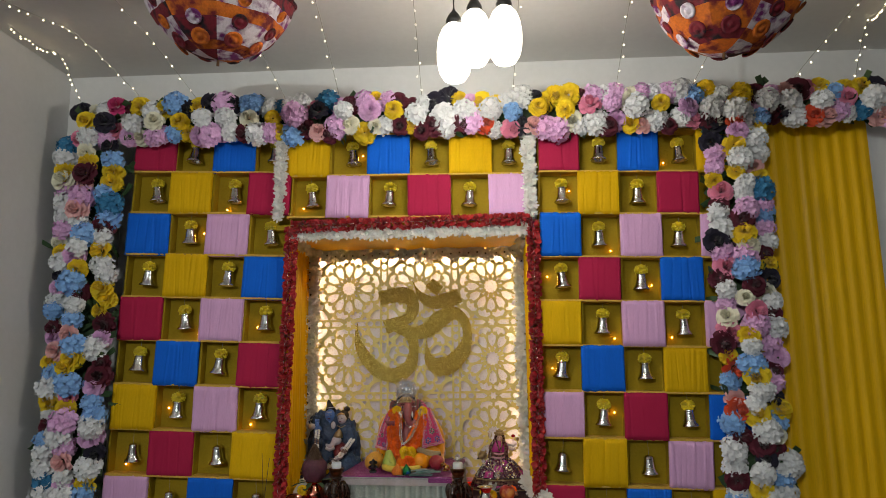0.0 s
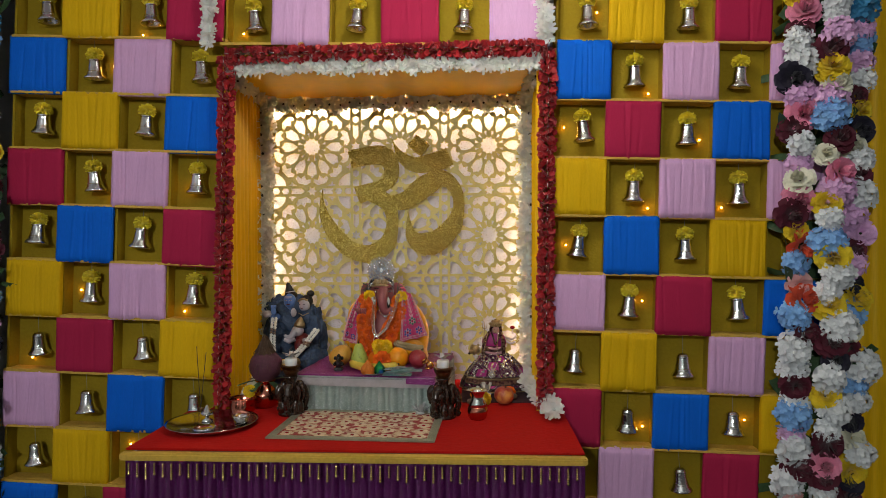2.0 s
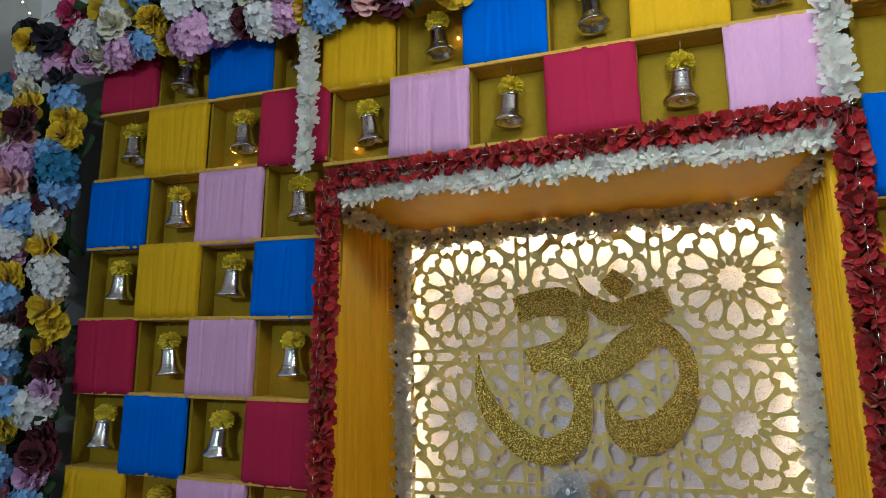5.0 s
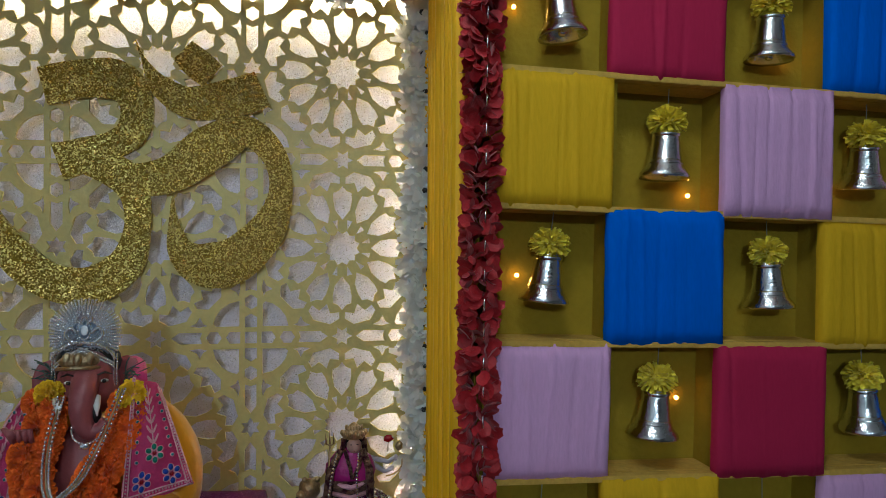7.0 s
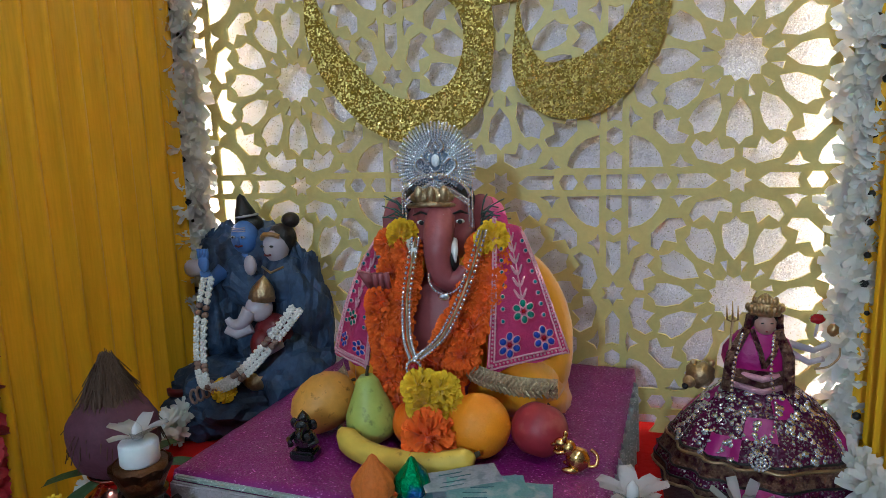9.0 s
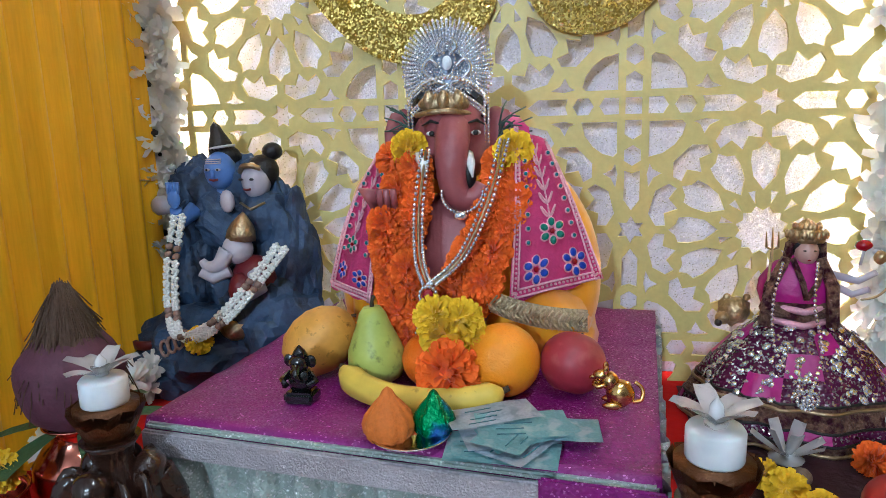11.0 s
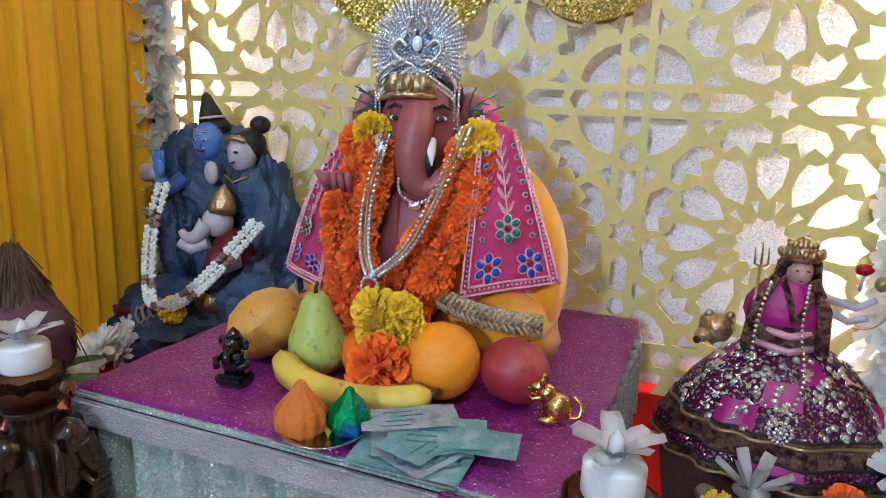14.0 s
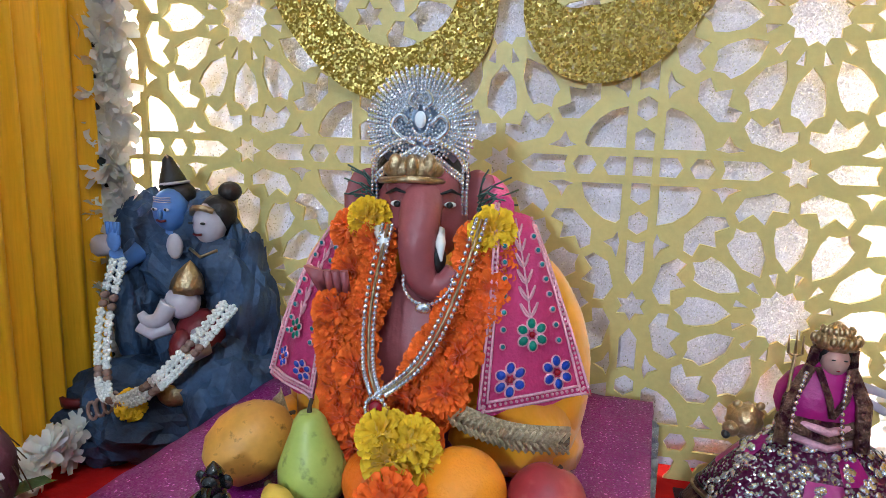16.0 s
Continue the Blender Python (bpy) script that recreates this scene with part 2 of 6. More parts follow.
def drape(bm, x0, x1, y, z0, z1, folds, depth, seed=0, nz=8, axis="x", mi=0, flare=0.0, thick=0.0):
    """A hanging cloth with pleats between x0 and x1 (or along y)."""
    rnd = random.Random(seed)
    nx = folds * 8
    ph = [rnd.uniform(-0.7, 0.7) for _ in range(folds + 2)]
    amp = [rnd.uniform(0.45, 1.2) for _ in range(folds + 2)]
    grid = []
    for j in range(nz + 1):
        v = j / nz
        row = []
        for i in range(nx + 1):
            u = i / nx
            k = u * folds
            q = int(k)
            w = k - q
            a = amp[q] * (1 - w) + amp[q + 1] * w
            p = ph[q] * (1 - w) + ph[q + 1] * w
            d = depth * a * (0.75 + 0.25 * v) * math.sin(2 * math.pi * k + p + 0.5 * v * math.sin(7 * u + seed))
            xx = x0 + (x1 - x0) * u + flare * v * (u - 0.5) * (x1 - x0) + 0.25 * depth * math.cos(4 * math.pi * k + p)
            row.append(bm.verts.new((xx, y + d, z1 + (z0 - z1) * v) if axis == "x" else (y + d, xx, z1 + (z0 - z1) * v)))
        grid.append(row)
    for a, b in zip(grid, grid[1:]):
        for i in range(nx):
            f = bm.faces.new((a[i], a[i + 1], b[i + 1], b[i]))
            f.material_index, f.smooth = mi, True
    return bm

# ---- room ----
ROW = 0.194
CEIL = 2.77


def slab(name, b, material, label, category="wall"):
    bm = bmesh.new()
    box(bm, *b)
    ob = part(name, bm, material)
    return tagged(ob, label, category, kind="structure")


slab("floor", (-1.8, 2.75, -4.9, 0.75, -0.12, 0.0), M_FLOOR, "unseen floor under the altar, darkened to cut bounced light", "floor")
slab("ceiling", (-1.8, 2.75, -4.9, 0.75, CEIL, CEIL + 0.1), M_CEIL, "plain white painted ceiling", "ceiling")
slab("wall_west", (-1.8, -1.68, -4.9, 0.75, 0.0, CEIL), M_WALL, "plain white painted side wall")
slab("wall_east", (2.62, 2.75, -4.9, 0.75, 0.0, CEIL), M_WALL2, "unseen side wall, darkened to cut bounced light")
slab("wall_north", (-1.68, 2.62, 0.62, 0.75, 0.0, CEIL), M_WALL, "plain white painted wall behind the shrine")
slab("wall_south", (-1.8, 2.75, -5.02, -4.9, 0.0, CEIL), M_WALL2, "unseen wall facing the shrine, darkened to cut bounced light")
# upper wall above the decoration, flush with the rack's back
bm = bmesh.new()
box(bm, -1.68, 2.62, 0.1, 0.62, 2.42, CEIL)
tagged(part("wall_bulkhead", bm, M_WALL), "white painted wall band above the flower border", "wall", kind="structure")

# ---- rack of boxes: open ones hold bells, the others are closed with gathered cloth ----
DEPTH = 0.075
LAYOUT = {
    "left": (-1.277, 2.447, 2.0, 0.186, "R.B. .Y.R B.P. .Y.B R.P. .B.R Y.P. .R.Y P.B. .Y.R B.R. .P.Y"),
    "middle": (-0.548, 2.405, 0.9, 0.184, "Y.B.Y. .P.R.P"),
    "right": (0.6, 2.395, 1.5, 0.176, "R.B.Y .Y.R. B.P.P .R.B. Y.P.P .B.Y. P.R.B .Y.P. R.B.Y .P.R. Y.B.P .R.Y."),
}
BELLS = []


def cloth_panel(seed, crease=12):
    """A square board wrapped in cloth that is gathered upright: soft edges, shallow uneven folds."""
    rnd = random.Random(seed)
    bm = bmesh.new()
    w, h, n, k = 0.196, 0.197, 64, 9
    folds = [(rnd.uniform(0, w), rnd.uniform(0.0018, 0.005), rnd.choice((-1, 1, 1)) * rnd.uniform(0.0008, 0.0034), rnd.uniform(-0.25, 0.25), rnd.uniform(-0.2, 1.2)) for _ in range(crease)]
    grid = []
    for j in range(k + 1):
        row = []
        for i in range(n + 1):
            x, z = w * i / n, -h * j / k
            y = 0.0
            for c, s, a, sl, mid in folds:
                y += a * math.exp(-((x - c - sl * (z + h / 2) * 0.3) / s) ** 2) * (0.35 + 0.65 * math.exp(-((-z / h - mid) / 0.5) ** 2))
            e = min(x, w - x, -z, h + z)
            y += 0.006 * max(0, 1 - e / 0.012) ** 2
            jag = 0.0018 * noise.noise((x * 60 + seed, z * 60, 3.1))
            row.append(bm.verts.new((x + jag, y, z + (jag if j in (0, k) else 0))))
        grid.append(row)
    for a, b in zip(grid, grid[1:]):
        for i in range(n):
            bm.faces.new((a[i], b[i], b[i + 1], a[i + 1])).smooth = True
    rim = grid[0] + [r[-1] for r in grid[1:]] + grid[-1][-2::-1] + [r[0] for r in grid[-2:0:-1]]
    back = [bm.verts.new((v.co.x, 0.02, v.co.z)) for v in rim]
    for i in range(len(rim)):
        q = (i + 1) % len(rim)
        bm.faces.new((rim[i], rim[q], back[q], back[i])).smooth = True
    bmesh.ops.recalc_face_normals(bm, faces=bm.faces)
    return bm


PANELS = {}
for ci, c in enumerate("YBRP"):
    for v in range(4):
        me = part("fabric_panel", cloth_panel(ci * 10 + v, {"Y": 14, "P": 14, "B": 8, "R": 5}[c]), CLOTH[c])
        PANELS[c, v] = me.data
        bpy.data.objects.remove(me)

rack_rnd = random.Random(5)
for side, (x0, top, lean, PITCH, text) in LAYOUT.items():
    rows = text.split()
    cols = len(rows[0])
    rack = thing("box_rack", "yellow lined box rack with " + ("a checker of gathered cloth squares" if side != "middle" else "cloth squares above the shrine niche"),
                 "display rack", "box racks", at=(x0, 0, top))
    rack.rotation_euler.y = radians(lean)
    hang = pose(x0, 0, top, 0, lean, 0)
    width = cols * PITCH + 0.012
    zt, zb = 0.0, -ROW * len(rows)
    bm = bmesh.new()
    box(bm, 0, width, DEPTH, DEPTH + 0.02, zb, zt)
    part("backing", bm, M_BOX, rack)
    for r in range(len(rows) + 1):
        bm = bmesh.new()
        z = zt - ROW * r
        box(bm, -0.001, width + 0.001, 0.021, DEPTH, z - 0.005, z + 0.005, 0.001)
        box(bm, 0.004, width - 0.004, 0.003, 0.021, z - 0.0045, z + 0.0045, 0.001)
        part("shelf_board", bm, [M_EDGE], rack)
    for r, line in enumerate(rows):
        z = zt - ROW * r
        for c in range(cols + 1):
            bm = bmesh.new()
            x = c * PITCH + (0.012 if c else 0.005)
            box(bm, x - 0.004, x + 0.004, 0.022, DEPTH, z - ROW + 0.005, z - 0.005)
            part("divider", bm, M_BOX, rack)
        for c, ch in enumerate(line):
            if ch in PANELS or ch in "YBRP":
                o = new("fabric_panel", PANELS[ch, rack_rnd.randrange(4)])
                o.parent = rack
                o.matrix_basis = pose(c * PITCH + rack_rnd.uniform(-0.004, 0.006), rack_rnd.uniform(-0.004, 0.0), z + rack_rnd.uniform(-0.003, 0.004), 0, rack_rnd.uniform(-0.9, 0.9), 0)
                if side == "right":
                    o.scale.x = 0.925
            else:
                p = hang @ Vector(((c + 0.5) * PITCH + 0.01, 0, z))
                BELLS.append((p.x, p.z))

# ---- niche: pleated side cloths, top cloth, backlit fretwork panel ----
NX0, NX1, NZ, NY = -0.605, 0.59, 1.955, 0.5
for x, s, sd in ((NX0, 1, 3), (NX1, -1, 9)):
    bm = bmesh.new()
    drape(bm, 0.0, 0.52, x + s * (0.048 if s > 0 else 0.053), 0.70, NZ, 11, 0.014, sd, 6, "y")
    for v in bm.verts:
        v.co.x += s * ((0.022 if s > 0 else 0.0) - 0.036 * v.co.y / 0.52) * (1 if s > 0 else 0.6)
    tagged(part("niche_side_drape", bm, M_DRAPE), "yellow satin cloth pleated down the side of the niche", "drape", "niche drapes")
    bm = bmesh.new()
    box(bm, x - 0.012, x + 0.0, 0.1, 0.6, 0.0, NZ + 0.03)
    tagged(part("niche_side", bm, M_BOX), "yellow lined board closing the niche side", "panel", kind="structure")
bm = bmesh.new()
drape(bm, NX0 + 0.04, NX1 - 0.04, 0.0, 0.0, 0.52, 8, 0.006, 21, 6)
for v in bm.verts:
    v.co = Vector((v.co.x, v.co.z, NZ - 0.02 + v.co.y))
tagged(part("niche_top_drape", bm, M_DRAPE), "yellow satin cloth stretched under the niche top", "drape", "niche drapes")
bm = bmesh.new()
box(bm, NX0, NX1, 0.02, 0.6, NZ + 0.005, NZ + 0.028)
tagged(part("niche_top", bm, M_BOX), "yellow lined board closing the niche top", "panel", kind="structure")
bm = bmesh.new()
box(bm, NX0, NX1, 0.545, 0.6, 0.6, NZ)
tagged(part("niche_back", bm, M_SHEET), "white glitter sheet behind the gold fretwork", "backing sheet", kind="structure")

# fretwork: twelve-petal rosettes on a square grid, crossed bands between them
PX, PZ, PD = 0.010, 1.735, 0.3685
PL, PR, PB, PT = -0.57, 0.552, 0.62, 1.9


def fret_holes():
    """Outlines of the cut-outs: twelve-petal rosettes, winged cells round them, crossed double bands between."""
    H = PD / 2
    k = H / 0.19

    def turned(pts, c, deg, r=0.0):
        a = radians(deg)
        return [Vector((c[0] + ((r + u) * math.cos(a) - v * math.sin(a)) * k, c[1] + ((r + u) * math.sin(a) + v * math.cos(a)) * k)) for u, v in pts]

    half = [(0.063, 0), (0.083, 0.0148), (0.104, 0.0185), (0.118, 0.018), (0.1215, 0.008), (0.132, 0)]
    petal_cut = half + [(u, -v) for u, v in half[-2:0:-1]]
    wing = [(-0.022, 0), (-0.006, 0.01), (-0.013, 0.028), (0.0, 0.032), (0.015, 0.017)]
    wing_cut = wing + [(u, -v) for u, v in wing[:0:-1]]
    for gx in range(-2, 3):
        for gz in range(-4, 2):
            c = (PX + gx * PD, PZ + gz * PD)
            yield [polar(c, (0.036 if q % 2 else 0.029) * k, 15 * q) for q in range(24)]
            for q in range(12):
                yield turned(petal_cut, c, 30 * q)
                yield turned([(0.043, 0), (0.0595, 0.0045), (0.0595, -0.0045)], c, 30 * q + 15)
                yield turned(wing_cut, c, 30 * q + 15, 0.149)
            for turn in (0, 90):
                star = turned([(H / k, 0)], c, turn)[0]
                yield [polar(star, (0.02 if q % 2 else 0.0105) * k, 30 * q + turn) for q in range(12)]
            x = (c[0] + H, c[1] + H)
            yield turned([(-0.011, -0.011), (0.011, -0.011), (0.011, 0.011), (-0.011, 0.011)], x, 0)
            for turn in (0, 90, 180, 270):
                yield turned([(0.023, -0.011), (0.042, -0.011), (0.049, 0), (0.042, 0.011), (0.023, 0.011)], x, turn)
                yield turned([(0.061, 0), (0.068, -0.011), (0.082, -0.011), (0.089, 0), (0.082, 0.011), (0.068, 0.011)], x, turn)
                yield turned([(0.1, -0.011), (0.142, -0.011), (0.158, 0), (0.142, 0.011), (0.1, 0.011), (0.104, 0)], x, turn)
                yield turned([(0.025, 0.025), (0.076, 0.025), (0.07, 0.045), (0.058, 0.06), (0.045, 0.07), (0.03, 0.075), (0.025, 0.07)], x, turn)
                for s in (1, -1):
                    yield turned([(0.089, 0.026 * s), (0.098, 0.03 * s), (0.103, 0.042 * s), (0.108, 0.031 * s), (0.122, 0.025 * s), (0.104, 0.0235 * s)], x, turn)


def inside(p, poly):
    hit = False
    for a, b in zip(poly, poly[1:] + poly[:1]):
        if (a.y > p.y) != (b.y > p.y) and p.x < (b.x - a.x) * (p.y - a.y) / (b.y - a.y) + a.x:
            hit = not hit
    return hit


def polar(c, r, deg):
    return Vector((c[0] + r * math.cos(radians(deg)), c[1] + r * math.sin(radians(deg))))


def widened(h, by=0.0019):
    """Moves an outline a little outwards."""
    mid = sum(h, Vector((0, 0))) / len(h)
    return [p + (p - mid).normalized() * by for p in h]


holes = [h for h in map(widened, fret_holes()) if all(PL < p.x < PR and PB < p.y < PT for p in h)]
flat, rims = [Vector(p) for p in ((PL, PB), (PR, PB), (PR, PT), (PL, PT))], [(0, 1), (1, 2), (2, 3), (3, 0)]
cells = collections.defaultdict(list)
for h in holes:
    n0 = len(flat)
    flat += h
    rims += [(n0 + q, n0 + (q + 1) % len(h)) for q in range(len(h))]
    mid = sum(h, Vector((0, 0))) / len(h)
    for ax in (-1, 0, 1):
        for az in (-1, 0, 1):
            cells[math.floor(mid.x / 0.08) + ax, math.floor(mid.y / 0.08) + az].append(h)
flat, _, tris = delaunay_2d_cdt(flat, rims, [], 0, 1e-6)[:3]
bm = bmesh.new()
front = [bm.verts.new((p.x, NY, p.y)) for p in flat]
rear = [bm.verts.new((p.x, NY + 0.0055, p.y)) for p in flat]
use = collections.Counter()
for t in tris:
    m = (flat[t[0]] + flat[t[1]] + flat[t[2]]) / 3
    if not any(inside(m, h) for h in cells[math.floor(m.x / 0.08), math.floor(m.y / 0.08)]):
        bm.faces.new([front[q] for q in t])
        bm.faces.new([rear[q] for q in reversed(t)])
        use.update((t[q], t[(q + 1) % 3]) for q in range(3))
for a, b in list(use):
    if (b, a) not in use:
        bm.faces.new((front[b], front[a], rear[a], rear[b]))
fret = thing("fretwork_panel", "pale gold cut fretwork panel with rosettes, lit from behind", "screen", at=(0, 0, 0))
part("fretwork", bm, M_LATTICE, fret)
bm = bmesh.new()
for b in ((PL - 0.03, PL + 0.004, PB, PT + 0.03), (PR - 0.004, PR + 0.03, PB, PT + 0.03), (PL, PR, PT - 0.004, PT + 0.03), (PL, PR, PB - 0.03, PB)):
    box(bm, b[0], b[1], NY - 0.001, NY + 0.008, b[2], b[3])
part("panel_edge", bm, M_LATTICE, fret)
# warm led strips behind its edges
led = thing("led_strip", "warm white led strip round the back of the fretwork", "light strip", at=(0, 0, 0))
for nm, b in (("strip_side", (PL - 0.02, PL - 0.012, NY + 0.012, NY + 0.04, PB, PT)), ("strip_side", (PR + 0.012, PR + 0.02, NY + 0.012, NY + 0.04, PB, PT)),
              ("strip_top", (PL, PR, NY + 0.012, NY + 0.04, PT + 0.012, PT + 0.02))):
    bm = bmesh.new()
    box(bm, *b)
    part(nm, bm, M_LED, led)

# om emblem of gold glitter board: swept strokes
OM = thing("om_emblem", "large gold glitter om sign on the fretwork", "emblem", at=(0, NY - 0.012, 0))


def catmull(pts, n=8):
    out = []
    P = [pts[0]] + list(pts) + [pts[-1]]
    for i in range(1, len(P) - 2):
        for k in range(n):
            t = k / n
            out.append(tuple(0.5 * (2 * P[i][d] + (P[i + 1][d] - P[i - 1][d]) * t + (2 * P[i - 1][d] - 5 * P[i][d] + 4 * P[i + 1][d] - P[i + 2][d]) * t * t
                                    + (3 * P[i][d] - P[i - 1][d] - 3 * P[i + 1][d] + P[i + 2][d]) * t ** 3) for d in range(len(pts[0]))))
    out.append(tuple(pts[-1]))
    return out


def ribbon(name, pts, y=0.0):
    """A flat board along (x, z, width) points."""
    pts = catmull(pts, 10)
    bm = bmesh.new()
    L = []
    for i, (x, z, w) in enumerate(pts):
        a, b = pts[max(i - 1, 0)], pts[min(i + 1, len(pts) - 1)]
        d = Vector((b[0] - a[0], b[1] - a[1])).normalized()
        n = Vector((-d.y, d.x)) * w / 2
        L.append([bm.verts.new((x + s * n.x, yy, z + s * n.y)) for s, yy in ((1, y), (-1, y), (-1, y + 0.009), (1, y + 0.009))])
    for a, b in zip(L, L[1:]):
        for k in range(4):
            bm.faces.new((a[k], a[(k + 1) % 4], b[(k + 1) % 4], b[k]))
    bm.faces.new(L[0][::-1])
    bm.faces.new(L[-1])
    bmesh.ops.recalc_face_normals(bm, faces=bm.faces)
    return part(name, bm, M_GOLD, OM)
ribbon("upper_curl", [(-0.196, 1.677, 0.075), (-0.13, 1.694, 0.074), (-0.06, 1.694, 0.08), (-0.026, 1.655, 0.064), (-0.03, 1.6, 0.06), (-0.065, 1.568, 0.055), (-0.12, 1.547, 0.066), (-0.168, 1.53, 0.074)])
ribbon("lower_bowl", [(-0.12, 1.535, 0.05), (-0.055, 1.51, 0.066), (-0.026, 1.465, 0.054), (-0.022, 1.4, 0.05), (-0.045, 1.33, 0.068), (-0.11, 1.29, 0.074), (-0.19, 1.305, 0.07), (-0.26, 1.37, 0.064), (-0.3, 1.44, 0.044), (-0.314, 1.505, 0.018), (-0.311, 1.555, 0.002)], -0.0015)
ribbon("tail", [(-0.09, 1.525, 0.05), (-0.035, 1.5, 0.062), (0.04, 1.512, 0.074), (0.115, 1.567, 0.088), (0.187, 1.6, 0.064), (0.242, 1.55, 0.05), (0.253, 1.475, 0.048), (0.226, 1.402, 0.074), (0.163, 1.34, 0.092), (0.102, 1.333, 0.088), (0.06, 1.363, 0.052), (0.046, 1.424, 0.016), (0.044, 1.47, 0.002)], -0.003)
ribbon("crescent", [(-0.026, 1.774, 0.002), (-0.01, 1.735, 0.01), (0.02, 1.687, 0.042), (0.072, 1.656, 0.062), (0.135, 1.662, 0.075), (0.185, 1.676, 0.078), (0.216, 1.69, 0.072)], -0.0045)
ribbon("drop", [(0.062, 1.76, 0.052), (0.088, 1.736, 0.062), (0.118, 1.712, 0.058)], -0.002)

# ---- altar table ----
TZ = 0.76
table = thing("altar_table", "plain wooden altar table under a red cloth", "table", at=(-0.02, -0.2, 0))
M_WOOD = mat("brown_wood", (0.16, 0.08, 0.04), 0.45, var=0.3, scale=10, bump=0.15, stretch=(1, 1, 6))
bm = bmesh.new()
box(bm, -0.62, 0.6, -0.2, 0.19, TZ - 0.035, TZ - 0.006)
part("tabletop", bm, M_WOOD, table)
for x in (-0.56, 0.54):
    for y in (-0.17, 0.16):
        bm = bmesh.new()
        box(bm, x - 0.025, x + 0.025, y - 0.025, y + 0.025, 0, TZ - 0.035, 0.004)
        part("leg", bm, M_WOOD, table)
bm = bmesh.new()
box(bm, NX0 + 0.002, NX1 - 0.002, 0.03, 0.54, TZ - 0.05, TZ - 0.006)
tagged(part("niche_shelf", bm, M_WOOD), "wooden shelf board across the niche", "shelf", kind="structure")
bm = bmesh.new()
box(bm, -0.665, 0.615, -0.415, -0.003, TZ - 0.006, TZ, 0.002)
box(bm, NX0 + 0.003, NX1 - 0.003, -0.003, 0.54, TZ - 0.0055, TZ - 0.0005)
tagged(part("tablecloth", bm, M_RED), "plain red cloth spread over the altar table", "tablecloth")
skirt = thing("table_skirt", "purple sequinned table skirt with yellow border and bead fringe", "table skirt", at=(0, 0, 0))
bm = bmesh.new()
drape(bm, -0.66, 0.61, -0.425, 0.03, TZ - 0.03, 30, 0.012, 4, 6)
part("pleated_cloth", bm, M_PURPLE, skirt)
bm = bmesh.new()
box(bm, -0.668, 0.618, -0.446, -0.416, TZ - 0.026, TZ - 0.006, 0.004)
part("border", bm, M_EDGE, skirt, "yellow cloth border")

# ---- flowers ----
def petal(bm, m, length, width, cup=0.3, curl=0.2, n=3, mi=0, tip=0.6):
    """One curved petal from the origin along x, facing z, placed by m."""
    rows = []
    for i in range(n + 1):
        u = i / n
        w = width * (0.35 + 1.3 * u - (1.65 - tip) * u * u * 0.75) * 0.5
        x, z = length * u, curl * length * u * u
        rows.append([bm.verts.new(m @ Vector((x, s * w, z + cup * w * abs(s) * (1 if s else 0)))) for s in (-1, 0, 1)])
    for a, b in zip(rows, rows[1:]):
        for k in range(2):
            f = bm.faces.new((a[k], a[k + 1], b[k + 1], b[k]))
            f.material_index, f.smooth = mi, True


def rose(seed, r=0.05):
    rnd = random.Random(seed)
    bm = bmesh.new()
    for ring, (n, rad, lift, tilt) in enumerate(((4, 0.22, 0.75, 82), (5, 0.4, 0.62, 70), (6, 0.62, 0.42, 52), (7, 0.85, 0.2, 28), (7, 1.0, 0.05, 8))):
        for k in range(n):
            a = 360 * (k + 0.5 * (ring % 2)) / n + rnd.uniform(-9, 9)
            m = pose(0, 0, r * lift * 0.45, 0, 0, a) @ pose(r * rad * 0.28, 0, 0, 0, -tilt + rnd.uniform(-7, 7), 0)
            petal(bm, m, r * (0.76 + 0.1 * rnd.random()), r * 1.15, 0.45, -0.28 if ring > 1 else 0.1, 4, 0, 0.25)
    return bm


def hydrangea(seed, r=0.055):
    rnd = random.Random(seed)
    bm = bmesh.new()
    n = 38
    for i in range(n):
        z = 1 - 1.05 * (i + 0.5) / n
        a = i * 2.39996
        d = Vector((math.sqrt(max(1 - z * z, 0)) * math.cos(a), math.sqrt(max(1 - z * z, 0)) * math.sin(a), z))
        q = d.to_track_quat("Z", "Y").to_matrix().to_4x4()
        c = Matrix.Translation(d * r * rnd.uniform(0.82, 1.05)) @ q @ pose(0, 0, 0, rnd.uniform(-18, 18), rnd.uniform(-18, 18), rnd.uniform(0, 90))
        for k in range(4):
            petal(bm, c @ pose(0, 0, 0, 0, -12, 90 * k), r * 0.34, r * 0.42, 0.15, 0.15, 3, 0, 0.15)
    ball(bm, (0, 0, 0), r * 0.8, 8)
    return bm


def carnation(seed, r=0.05, layers=7, flat=0.75):
    """Ruffled ball of narrow notched petals: carnation or marigold."""
    rnd = random.Random(seed)
    bm = bmesh.new()
    for ring in range(layers):
        u = ring / (layers - 1)
        n = int(5 + 12 * u)
        for k in range(n):
            a = 360 * k / n + rnd.uniform(-14, 14)
            el = 84 - 92 * u + rnd.uniform(-9, 9)
            m = pose(0, 0, 0, 0, 0, a) @ pose(r * 0.12, 0, r * 0.2 * (1 - u), rnd.uniform(-22, 22), -el, 0)
            petal(bm, m, r * (0.86 + 0.16 * rnd.random()) * (flat + (1 - flat) * u), r * 0.42, 0.5, -0.22, 2, 0, 1.2)
    return bm


